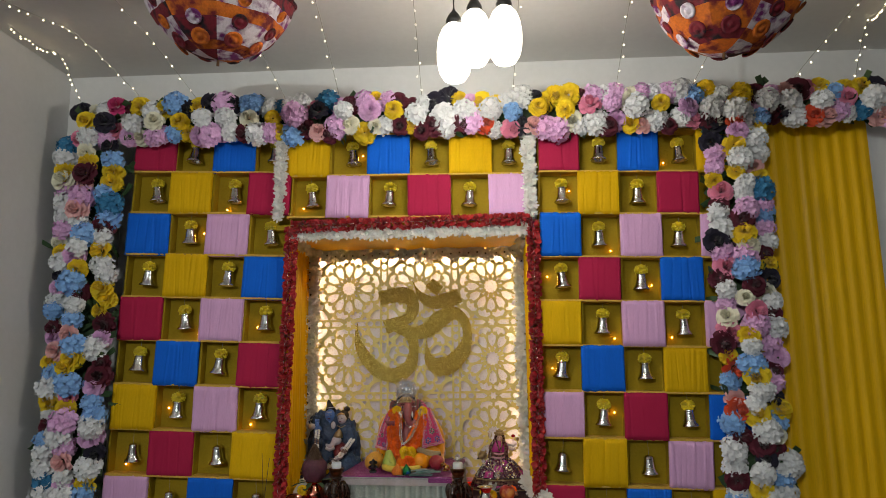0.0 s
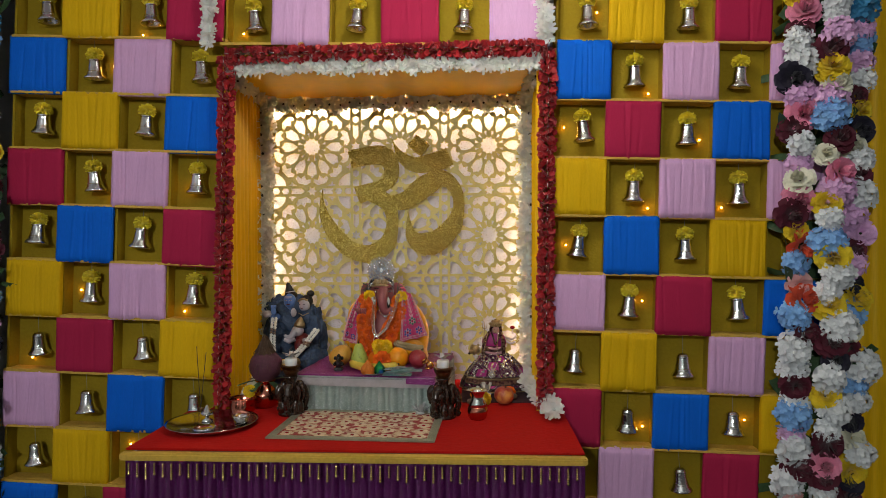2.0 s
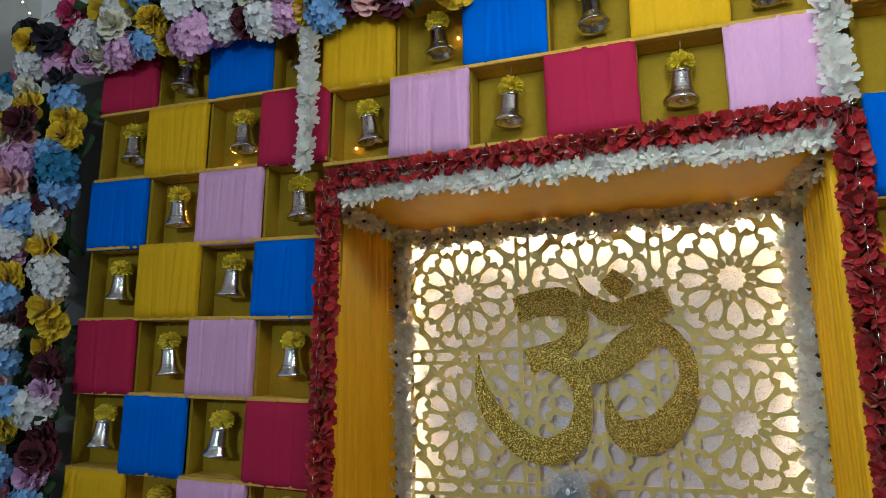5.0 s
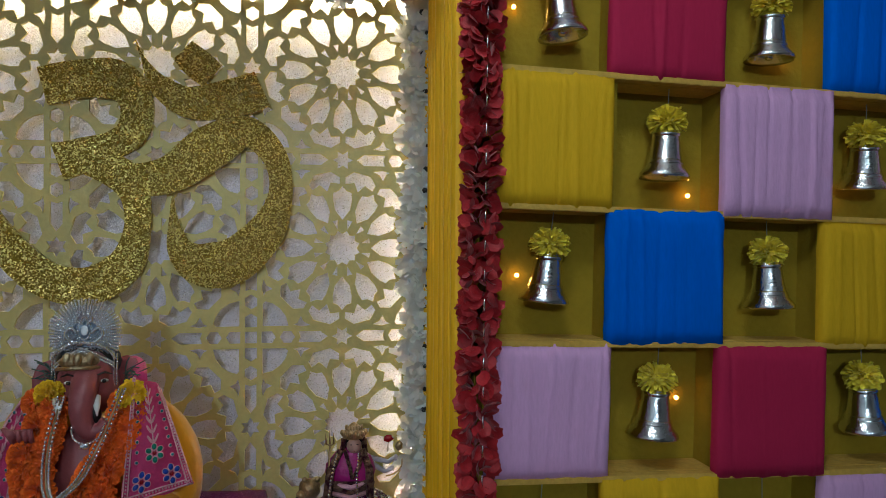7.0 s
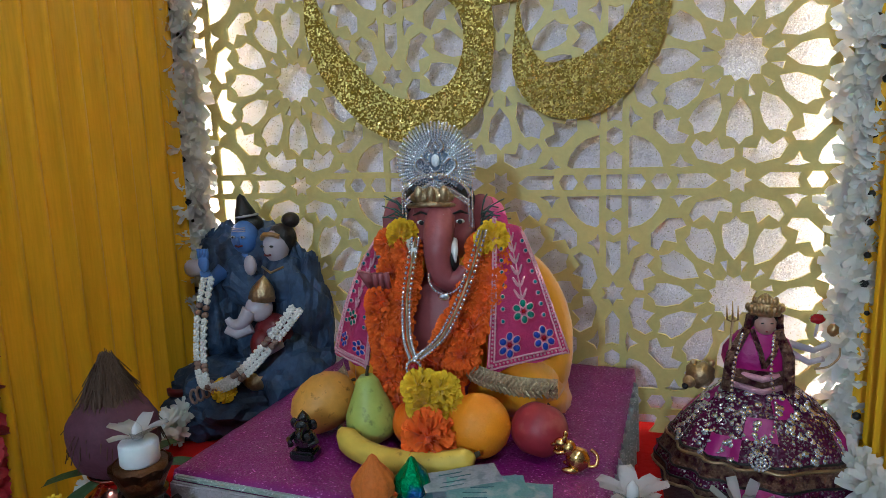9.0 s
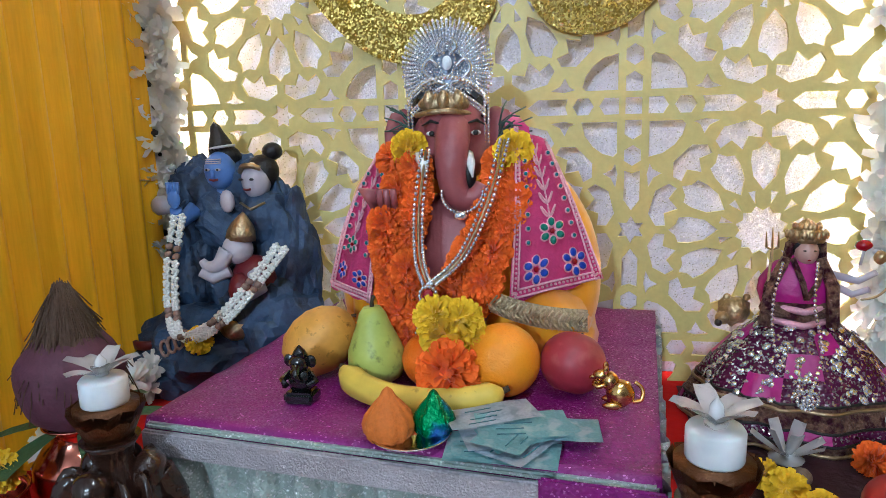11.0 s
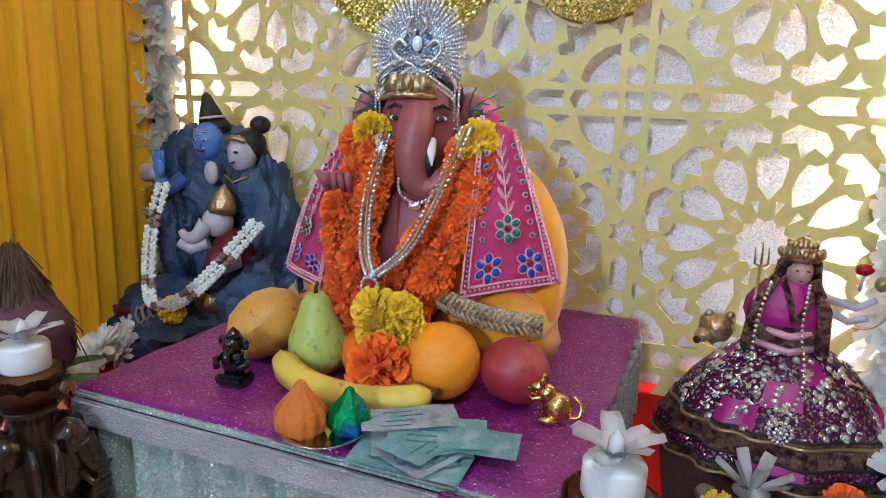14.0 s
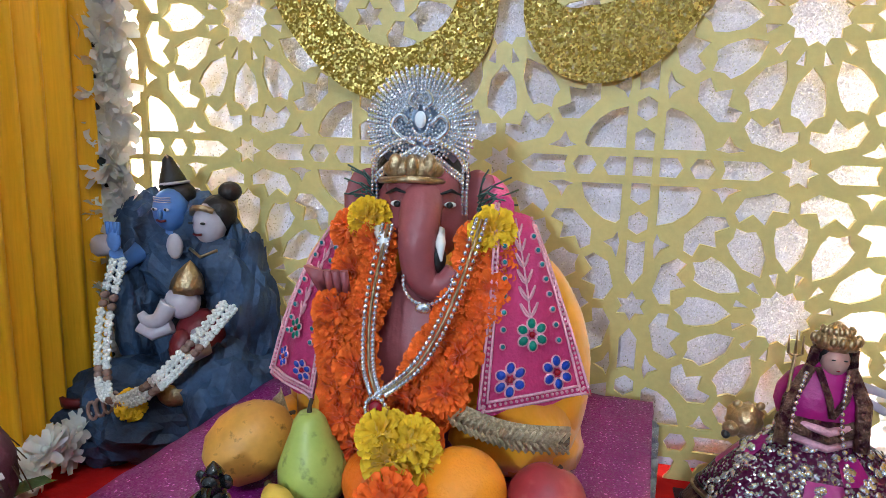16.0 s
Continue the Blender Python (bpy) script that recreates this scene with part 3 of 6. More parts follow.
def marigold(seed, r=0.022, span=1.25):
    """Dense pompom of narrow ruffled petals."""
    rnd = random.Random(seed)
    bm = bmesh.new()
    for i in range(230):
        z = 1 - span * (i + 0.5) / 230
        a = i * 2.39996 + rnd.uniform(-0.2, 0.2)
        h = math.sqrt(max(1 - z * z, 0))
        d = Vector((h * math.cos(a), h * math.sin(a), z * 0.8)).normalized()
        q = (d + Vector((rnd.uniform(-0.3, 0.3), rnd.uniform(-0.3, 0.3), 0.25))).to_track_quat("X", "Z").to_matrix().to_4x4()
        petal(bm, Matrix.Translation(d * r * 0.35) @ q @ pose(0, 0, 0, rnd.uniform(-50, 50), 0, 0), r * rnd.uniform(0.52, 0.74), r * 0.22, 0.6, -0.25, 2, 0, 0.9)
    ball(bm, (0, 0, 0), r * 0.55, 8)
    return bm


def daisy(seed, r=0.03, n=11):
    rnd = random.Random(seed)
    bm = bmesh.new()
    for ring, (tilt, s) in enumerate(((10, 1.0), (32, 0.8))):
        for k in range(n):
            m = pose(0, 0, 0.001, 0, 0, 360 * (k + 0.5 * ring) / n + rnd.uniform(-10, 10)) @ pose(0, 0, 0, rnd.uniform(-20, 20), -tilt + rnd.uniform(-14, 10), 0)
            petal(bm, m, r * s * rnd.uniform(0.85, 1.1), r * 0.5, 0.25, 0.1, 3, 0, 0.1)
    ball(bm, (0, 0, r * 0.2), r * 0.15, 6, 1)
    return bm


def fabric(name, c, var=0.2):
    return mat(name, c, 0.7, var=var, scale=25, bump=0.15, sheen=0.15, rnd=0.25)


F = {
    "white": fabric("white_petals", (0.74, 0.75, 0.78)), "lilac": fabric("lilac_petals", rgb(226, 178, 222)), "blue": fabric("sky_blue_petals", rgb(130, 178, 232)),
    "teal": fabric("teal_petals", rgb(40, 120, 165)), "yellow": fabric("yellow_petals", rgb(238, 205, 40)), "pink": fabric("pink_petals", rgb(232, 140, 172)),
    "wine": fabric("wine_petals", rgb(92, 14, 40)), "navy": fabric("dark_petals", rgb(26, 20, 44)), "orange": fabric("coral_petals", rgb(226, 84, 48)),
    "cream": fabric("cream_petals", rgb(236, 232, 212)), "magenta": fabric("magenta_petals", rgb(205, 52, 120)), "peach": fabric("peach_petals", rgb(236, 182, 182)),
}
M_LEAF = mat("leaf_green", rgb(52, 78, 46), 0.55, var=0.3, scale=20, bump=0.2)
M_MARIGOLD = fabric("orange_marigold", rgb(245, 112, 10), 0.25)
M_YMARI = fabric("yellow_marigold", rgb(246, 205, 15), 0.25)
M_WHITEP = mat("white_paper_petals", (0.88, 0.88, 0.86), 0.6, var=0.08, scale=25, bump=0.08, sub=0.2)
nt = M_WHITEP.node_tree
leafy, tmix = nt.nodes.new("ShaderNodeBsdfTranslucent"), nt.nodes.new("ShaderNodeMixShader")
leafy.inputs["Color"].default_value = (0.9, 0.89, 0.85, 1)
tmix.inputs[0].default_value = 0.4
nt.links.new(nt.nodes["Principled BSDF"].outputs[0], tmix.inputs[1])
nt.links.new(leafy.outputs[0], tmix.inputs[2])
nt.links.new(tmix.outputs[0], nt.nodes["Material Output"].inputs[0])
KINDS = [("hydrangea", "white", 34), ("hydrangea", "lilac", 12), ("hydrangea", "blue", 9), ("rose", "pink", 3), ("rose", "wine", 10), ("rose", "cream", 7), ("rose", "yellow", 6),
         ("carnation", "yellow", 10), ("rose", "navy", 9), ("rose", "orange", 2), ("rose", "peach", 3), ("carnation", "lilac", 4), ("rose", "magenta", 1), ("hydrangea", "teal", 2), ("carnation", "wine", 4)]
MAKERS = {"rose": rose, "hydrangea": hydrangea, "carnation": carnation}
BLOOMS = []
for kn, col, w in KINDS:
    variants = []
    for s in range(2):
        o = part(kn, MAKERS[kn](s * 7 + len(BLOOMS)), F[col])
        variants.append((kn, o.data))
        bpy.data.objects.remove(o)
    BLOOMS.append((variants, w))


def border(label, spans, seed, step=0.054):
    """Thick border of artificial blooms; spans: (x0, z0, x1, z1, half width)."""
    rnd = random.Random(seed)
    g = thing("flower_border", label, "flower garland", "flower borders")
    leaf = bmesh.new()
    last = None
    for x0, z0, x1, z1, half in spans:
        a, b = Vector((x0, z0)), Vector((x1, z1))
        d = (b - a).normalized()
        n = Vector((-d.y, d.x))
        ln = (b - a).length
        k = int(ln / step)
        for i in range(k + 1):
            for lane in (-1, 0, 1):
                if lane == 0 and i % 2 and half < 0.1:
                    continue
                while True:
                    pick = rnd.choices(BLOOMS, [w for _, w in BLOOMS])[0]
                    if pick is not last:
                        break
                last = pick
                kn, me = rnd.choice(pick[0])
                p = a + d * (ln * (i + (0.5 if lane == 0 else 0) + rnd.uniform(-0.2, 0.2)) / k) + n * (lane * half * 0.72 + rnd.uniform(-0.02, 0.02))
                o = new(kn, me)
                o.parent = g
                s = rnd.uniform(0.7, 1.04)
                y = -0.045 - (0.035 if lane == 0 else 0) + rnd.uniform(-0.015, 0.012)
                o.matrix_basis = pose(p.x, y, p.y, 90 + rnd.uniform(-28, 28) , lane * n.x * 22 + rnd.uniform(-20, 20), rnd.uniform(-25, 25)) @ pose(0, 0, 0, 0, 0, rnd.uniform(0, 360)) @ Matrix.Scale(s, 4)
        for i in range(int(ln * 75)):
            p = a + d * rnd.uniform(0, ln) + n * half * rnd.uniform(-1.05, 1.05)
            petal(leaf, pose(p.x, rnd.uniform(-0.04, 0.0), p.y, rnd.uniform(40, 140), rnd.uniform(-60, 60), rnd.uniform(0, 360)), rnd.uniform(0.05, 0.085), 0.035, 0.2, 0.2, 2)
        bx = bmesh.ops.create_cube(leaf, size=1, matrix=Matrix.LocRotScale(((x0 + x1) / 2, 0.018, (z0 + z1) / 2), None,
                                   (max(abs(x1 - x0), half), 0.03, max(abs(z1 - z0), half))))
    part("foliage", leaf, M_LEAF, g, "dark green artificial leaves")
    return g


border("thick border of artificial roses and hydrangeas down the wall corner", [(-1.475, 0.12, -1.455, 2.36, 0.14)], 11)
border("thick border of artificial blooms along the top of the box rack", [(-1.5, 2.475, 1.5, 2.455, 0.085), (1.56, 2.475, 2.12, 2.46, 0.07)], 12)
border("thick border of mixed artificial blooms beside the yellow curtain", [(1.43, 0.12, 1.45, 2.4, 0.13)], 13)

# ---- yellow curtain and wall beside it ----
bm = bmesh.new()
drape(bm, 1.36, 2.09, 0.075, 0.02, 2.42, 13, 0.0045, 8, 10)
tagged(part("curtain", bm, M_DRAPE), "long yellow satin curtain hanging beside the flowers", "curtain")
bm = bmesh.new()
box(bm, 1.7, 2.62, 0.1, 0.62, 0.0, 2.42)
tagged(part("wall_return", bm, M_WALL), "white painted wall behind the yellow curtain", "wall", kind="structure")

# ---- bells in the open boxes ----
def bell_thing(flower=True):
    g = thing("hanging_bell", "silver plastic bell with a yellow pompom flower in an open box" if flower else "plain silver plastic bell hung in an open box", "bell", "bells in the boxes")
    bm = bmesh.new()
    lathe(bm, [(0.002, -0.058), (0.014, -0.06), (0.019, -0.066), (0.0205, -0.08), (0.0225, -0.095), (0.0245, -0.108), (0.029, -0.12), (0.036, -0.1285), (0.0375, -0.133),
               (0.0365, -0.136), (0.033, -0.132), (0.026, -0.12), (0.02, -0.1), (0.012, -0.075), (0.001, -0.07)], 22)
    for f in bm.faces:
        f.smooth = True
    part("bell_body", bm, M_SILVER, g)
    bm = bmesh.new()
    lathe(bm, [(0.0248, -0.109), (0.0262, -0.111), (0.0268, -0.1135), (0.0275, -0.1145), (0.027, -0.1165)], 22)
    part("moulding", bm, M_SILVER, g)
    bm = bmesh.new()
    lathe(bm, [(0.0195, -0.067), (0.0212, -0.069), (0.0212, -0.072), (0.0202, -0.074)], 22)
    part("shoulder_ring", bm, M_SILVER, g)
    bm = bmesh.new()
    tube(bm, [(0, 0, -0.07), (0, 0, -0.125)], 0.0012, 5)
    ball(bm, (0, 0, -0.129), 0.007, 8)
    part("clapper", bm, M_SILVER, g)
    if flower:
        bm = marigold(3, 0.029, 1.8)
        bmesh.ops.transform(bm, matrix=Matrix.Translation((0, 0, -0.05)) @ Matrix.Diagonal((1, 1, 0.9, 1)), verts=bm.verts)
        part("pompom", bm, fabric("lemon_pompom", rgb(248, 228, 60)), g, "yellow ruffled pompom flower")
    bm = bmesh.new()
    tube(bm, [(0, 0, 0.0), (0, 0, -0.03 if flower else -0.06)], 0.0008, 4)
    part("string", bm, M_WIRE, g)
    return g


bell, plain_bell = bell_thing(), bell_thing(False)
first_low = next(i for i, (x, z) in enumerate(BELLS) if z < 1.12)
brnd = random.Random(9)
for i, (x, z) in enumerate(BELLS):
    m = pose(x + brnd.uniform(-0.007, 0.007), 0.034 + brnd.uniform(-0.004, 0.002), z - 0.004 + brnd.uniform(-0.004, 0.003), brnd.uniform(-5, 5), brnd.uniform(-5, 5), brnd.uniform(0, 360))
    if i == 0:
        bell.matrix_basis = m
    elif i == first_low:
        plain_bell.matrix_basis = m
    else:
        copy_thing(bell if z >= 1.12 else plain_bell, m)

# amber fairy bulbs tucked into some boxes
chain = thing("amber_light_chain", "amber fairy bulbs tucked into the open boxes", "fairy lights")
bm = bmesh.new()
ball(bm, (0, 0, 0), 0.0035, 6)
bulb = part("bulb", bm, M_AMBER, chain)
bulb.location = (-0.83, 0.062, 1.53)
for x, z in BELLS:
    if brnd.random() < 0.4:
        share("bulb", bulb, chain, pose(x + brnd.choice((-0.05, 0.05)) + brnd.uniform(-0.01, 0.01), 0.064, z - brnd.uniform(0.06, 0.17)))

# ---- red petal garland and white flowers round the niche ----
M_REDP = mat("red_petals", rgb(168, 16, 28), 0.55, var=0.35, scale=30, bump=0.15, sheen=0.2)
M_TINSEL = mat("silver_thread", (0.85, 0.85, 0.85), 0.2, metal=1.0, var=0.1, bump=0.1)


def petal_rope(label, a, b, seed):
    rnd = random.Random(seed)
    a, b = Vector(a), Vector(b)
    bm = bmesh.new()
    ln = (b - a).length
    q = (b - a).to_track_quat("Z", "Y").to_matrix().to_4x4()
    n = int(ln / 0.0095)
    for i in range(n):
        c = a + (b - a) * ((i + 0.5) / n)
        r = rnd.uniform(0.018, 0.026)
        off = rnd.uniform(0, 60)
        for k in range(7):
            m = (Matrix.Translation(c) @ q @ pose(0, 0, rnd.uniform(-0.006, 0.006), 0, 0, 360 / 7 * k + off + rnd.uniform(-14, 14)) @ pose(rnd.uniform(0.008, 0.014), 0, 0)
                 @ pose(0, 0, 0, rnd.uniform(0, 360)) @ pose(0, 0, 0, 0, rnd.uniform(28, 68)))
            petal(bm, m, r * 0.85, 0.032, 0.4, 0.3, 3, 0, -0.05)
        if i % 4 == 0:
            d = q @ Vector((rnd.uniform(-0.3, 0.3), 0, 0))
            tube(bm, [c + Vector((d.x, -0.03, d.z * 0.02)), c + (b - a) / ln * 0.016 + Vector((d.x * 0.02, -0.031, 0))], 0.0014, 4, 1)
    ob = part("red_garland", bm, [M_REDP, M_TINSEL])
    return tagged(ob, label, "garland", "red garlands", "stuff")


petal_rope("thick red petal garland with silver thread beside the niche", (-0.545, -0.022, 0.78), (-0.517, -0.022, 1.965), 31)
petal_rope("thick red petal garland with silver thread beside the niche", (0.548, -0.022, 0.78), (0.56, -0.022, 1.975), 32)
petal_rope("thick red petal garland along the niche top", (-0.52, -0.022, 1.966), (0.562, -0.022, 1.976), 33)

DAISY = []
for s in range(8):
    o = part("daisy", daisy(s, 0.034), [M_WHITEP, M_BLACK if s < 4 else M_WHITEP])
    DAISY.append(o.data)
    bpy.data.objects.remove(o)


def daisy_string(label, a, b, step, seed, size=1.0, lanes=(0,), face=(90, 0), jitter=0.006, beads=True):
    rnd = random.Random(seed)
    a, b = Vector(a), Vector(b)
    d = (b - a).normalized()
    side = d.cross(Vector((0, 1, 0))).normalized()
    g = thing("white_flower_string", label, "flower garland", "white flower strings")
    n = int((b - a).length / step)
    for i in range(n + 1):
        for ln in lanes:
            p = a + (b - a) * ((i + (0.5 if ln else 0)) / n) + side * ln
            o = new("daisy", rnd.choice(DAISY[:4] if beads and not ln else DAISY[4:]))
            o.parent = g
            o.matrix_basis = pose(p.x + rnd.uniform(-jitter, jitter), p.y + rnd.uniform(-0.006, 0.006) + (0.008 if ln else 0), p.z + rnd.uniform(-jitter, jitter), face[0] + rnd.uniform(-24, 24) + (35 * ln / 0.02 if ln and abs(d.x) > 0.5 else 0),
                                  rnd.uniform(-24, 24), face[1] + rnd.uniform(-20, 20)) @ pose(0, 0, 0, 0, 0, rnd.uniform(0, 360)) @ Matrix.Scale(size * rnd.uniform(0.85, 1.15), 4)
    return g


daisy_string("white flowers with black beads beside the fretwork", (-0.562, 0.45, 0.79), (-0.55, 0.45, 1.9), 0.04, 41, 1.2, (0, 0.024, -0.024))
daisy_string("white flowers with black beads beside the fretwork", (0.552, 0.466, 0.79), (0.545, 0.466, 1.9), 0.04, 42, 1.2, (0, 0.024, -0.024))
daisy_string("white flowers with black beads above the fretwork", (-0.56, 0.478, 1.905), (0.545, 0.478, 1.91), 0.045, 43, 0.95, (0, 0.02, -0.02))
daisy_string("white flowers under the red garland along the niche top", (-0.5, -0.012, 1.922), (0.515, -0.012, 1.928), 0.033, 44, 0.9, (0, 0.016), beads=False)
daisy_string("white flowers along the upper edge of the niche", (-0.525, 0.05, 1.915), (-0.55, 0.45, 1.915), 0.045, 45, 1.0)
daisy_string("white flowers along the upper edge of the niche", (0.53, 0.05, 1.915), (0.53, 0.45, 1.915), 0.045, 46, 1.0)
daisy_string("white flower string hanging between the box racks", (-0.572, -0.03, 2.01), (-0.565, -0.03, 2.4), 0.03, 47, 0.85, (0, 0.012), beads=False)
daisy_string("white flower string hanging between the box racks", (0.557, -0.03, 2.01), (0.555, -0.03, 2.4), 0.03, 48, 0.85, (0, 0.012), beads=False)
daisy_string("white flowers heaped on the niche shelf", (0.50, 0.42, 0.795), (0.565, -0.1, 0.785), 0.03, 49, 0.9, (0, 0.02), (60, 0), beads=False)
daisy_string("white flowers heaped on the niche shelf", (-0.52, 0.42, 0.795), (-0.5, 0.1, 0.785), 0.03, 50, 0.9, (0, 0.02), (60, 0), beads=False)

# ---- ceiling: pendant lamps, umbrellas, fairy light strings ----
pend = thing("pendant_cluster", "three lit opal glass pendants on black caps", "pendant lamp", at=(0.32, -0.8, CEIL))
bm = bmesh.new()
lathe(bm, [(0.0, 0.0), (0.07, 0.0), (0.07, -0.012), (0.05, -0.024), (0.0, -0.026)], 24)
part("ceiling_rose", bm, M_BLACK, pend)
for x, y, z in ((-0.07, -0.02, 2.385), (0.0, 0.06, 2.475), (0.1, 0.0, 2.45)):
    zz = z - CEIL
    bm = bmesh.new()
    lathe(bm, [(0.024, 0.1), (0.04, 0.082), (0.053, 0.05), (0.0585, 0.01), (0.058, -0.03), (0.05, -0.07), (0.035, -0.095), (0.0, -0.102)], 24, pose(x, y, zz))
    part("glass_shade", bm, M_LAMPGLASS, pend, "lit white opal glass")
    bm = bmesh.new()
    lathe(bm, [(0.026, 0.098), (0.028, 0.115), (0.018, 0.135), (0.006, 0.15), (0.0025, 0.16), (0.0025, -zz - 0.02)], 14, pose(x, y, zz))
    part("cap", bm, M_BLACK, pend)
UMB = {
    "a": mat("orange_applique", rgb(205, 105, 25), 0.8, var=0.3, scale=20, bump=0.3, spots=rgb(110, 20, 30), spot_scale=22, spot_amount=0.7),
    "b": mat("maroon_applique", rgb(120, 20, 40), 0.8, var=0.3, scale=20, bump=0.3, spots=rgb(30, 20, 30), spot_scale=30, spot_amount=0.6),
    "c": mat("cream_applique", rgb(215, 205, 215), 0.8, var=0.2, scale=20, bump=0.3, spots=rgb(120, 40, 110), spot_scale=26, spot_amount=0.6),
}


def umbrella(x, y, z, tilt, turn, seed):
    rnd = random.Random(seed)
    g = thing("hanging_umbrella", "patchwork appliqued parasol hung upside down from the ceiling", "umbrella", "umbrellas", at=(0, 0, 0))
    g.matrix_basis = pose(x, y, z, tilt, 0, turn)
    R, H = 0.25, 0.21
    for k in range(8):
        bm = bmesh.new()
        rows = []
        for i in range(9):
            u = i / 8
            row = []
            for j in range(5):
                a = 2 * math.pi * (k + j / 4) / 8
                sag = 0.93 + 0.07 * abs(j - 2) / 2
                r = R * math.sin(u * 1.35) / math.sin(1.35) * sag
                row.append(bm.verts.new((r * math.cos(a), r * math.sin(a), H * (1 - math.cos(u * 1.45)) / (1 - math.cos(1.45)))))
            rows.append(row)
        for i, (a, b) in enumerate(zip(rows, rows[1:])):
            for j in range(4):
                f = bm.faces.new((a[j], b[j], b[j + 1], a[j + 1]))
                f.smooth, f.material_index = True, (1 if i in (2, 5) else 2 if i == 7 else 0)
        c1, c2, c3 = rnd.sample(["a", "b", "c"], 3)
        gore = part("gore", bm, [UMB[c1], UMB[c2], UMB[c3]], g)
        bm = bmesh.new()
        for q in range(3):
            a, u = 2 * math.pi * (k + 0.5) / 8, 0.42 + 0.2 * q
            r = R * 0.935 * math.sin(u * 1.35) / math.sin(1.35)
            cz = H * (1 - math.cos(u * 1.45)) / (1 - math.cos(1.45))
            nrm = Vector((math.cos(a), math.sin(a), -0.9)).normalized()
            mm = Matrix.Translation(Vector((r * math.cos(a), r * math.sin(a), cz)) + nrm * 0.002) @ nrm.to_track_quat("Z", "Y").to_matrix().to_4x4()
            lathe(bm, [(0.03 - 0.004 * q, 0.0), (0.03 - 0.004 * q, 0.004), (0.02, 0.006), (0.018, 0.003), (0.01, 0.003), (0.009, 0.007), (0.0, 0.008)], 14, mm, q % 2)
        part("medallion", bm, [UMB[c2], UMB[c3]], gore)
        bm = bmesh.new()
        for j in range(14):
            a = 2 * math.pi * (k + (j + 0.5) / 14) / 8
            r = R * (0.93 + 0.07 * abs(j - 6.5) / 6.5)
            ball(bm, (r * math.cos(a), r * math.sin(a), H + 0.004), 0.008, 6, 0, 0.3)
        part("fringe", bm, UMB["b"], gore)
    bm = bmesh.new()
    tube(bm, [(0, 0, -0.02), (0, 0, 0.385 if x < 0 else 0.433)], 0.005, 8)
    part("shaft", bm, M_WOOD, g)
    return g


umbrella(-0.555, -0.82, 2.39, 10, 20, 3)
umbrella(1.13, -0.82, 2.35, 8, 55, 5)

for sx, sy, ex, ez, sd in ((-1.6, -0.45, -1.54, 2.6, 1), (-1.58, -1.0, -1.26, 2.62, 2), (-1.2, -1.6, -0.985, 2.6, 3), (-0.72, -1.6, -0.56, 2.58, 4), (-0.27, -1.6, -0.303, 2.56, 5), (0.11, -1.6, 0.0756, 2.55, 6),
                           (0.5, -1.6, 0.49, 2.55, 10), (0.86, -1.6, 0.95, 2.55, 7), (1.5, -1.6, 1.28, 2.55, 8), (2.1, -1.3, 1.72, 2.57, 9), (1.95, -0.5, 2.0, 2.56, 11)):
    rnd = random.Random(sd)
    g = thing("fairy_light_string", "warm fairy lights on thin wire along the ceiling", "fairy lights", "ceiling fairy lights")
    pts = [(sx + (ex - sx) * u, sy + (-0.03 - sy) * u, CEIL - 0.008 - (CEIL - ez) * max(0, (u - 0.62) / 0.38) ** 1.3 - 0.02 * math.sin(math.pi * min(u / 0.62, 1))) for u in [i / 24 for i in range(25)]]
    bm = bmesh.new()
    tube(bm, pts, 0.0011, 4)
    part("wire", bm, M_WIRE, g)
    bm = bmesh.new()
    for i in range(1, 24):
        p = Vector(pts[i]) + Vector((rnd.uniform(-0.012, 0.012), rnd.uniform(-0.01, 0.01), rnd.uniform(-0.014, -0.004)))
        ball(bm, p, 0.0034, 6)
    part("bulbs", bm, M_FAIRY, g)

# ---- platform under the idol ----
M_PURPLE_TOP = glitter("magenta_purple_cloth", rgb(136, 20, 120), rgb(255, 180, 250), 600, 0.06, 0.7, 0.4, 0.6)
M_SILVERCLOTH = glitter("silver_glitter_cloth", rgb(176, 190, 184), (0.95, 0.97, 1.0), 520, 0.22, 0.7, 0.35, 0.8)
M_LACE = mat("silver_lace", rgb(196, 190, 196), 0.4, metal=0.4, var=0.25, scale=60, bump=0.6, bscale=500)
M_BROWN = mat("carved_dark_wood", (0.03, 0.013, 0.008), 0.22, var=0.4, scale=30, bump=0.3, bscale=60, coat=0.3)
PZT = 0.885
PLAT = pose(-0.038, 0.245, 0, 0, 0, -5.5)
plat = thing("idol_platform", "low platform with pleated silver glitter skirt and purple cloth", "platform")
plat.matrix_basis = PLAT
bm = bmesh.new()
box(bm, -0.228, 0.228, -0.228, 0.228, TZ, PZT - 0.012, 0.004)
part("base_box", bm, M_WOOD, plat)
for ax, (a, b, y, sd) in (("x", (-0.24, 0.24, -0.246, 61)), ("y", (-0.24, 0.24, 0.246, 62)), ("y", (-0.24, 0.24, -0.246, 63))):
    bm = bmesh.new()
    drape(bm, a, b, y, TZ + 0.001, PZT - 0.016, 11, 0.012, sd, 5, ax)
    part("pleated_skirt", bm, M_SILVERCLOTH, plat)
bm = bmesh.new()
box(bm, -0.245, 0.245, -0.257, -0.25, PZT - 0.038, PZT - 0.012, 0.002)
part("lace_band", bm, M_LACE, plat, "silver lace band")
bm = bmesh.new()
box(bm, -0.243, 0.243, -0.252, 0.243, PZT - 0.012, PZT - 0.006, 0.002)
part("top_edge", bm, M_SILVERCLOTH, plat)
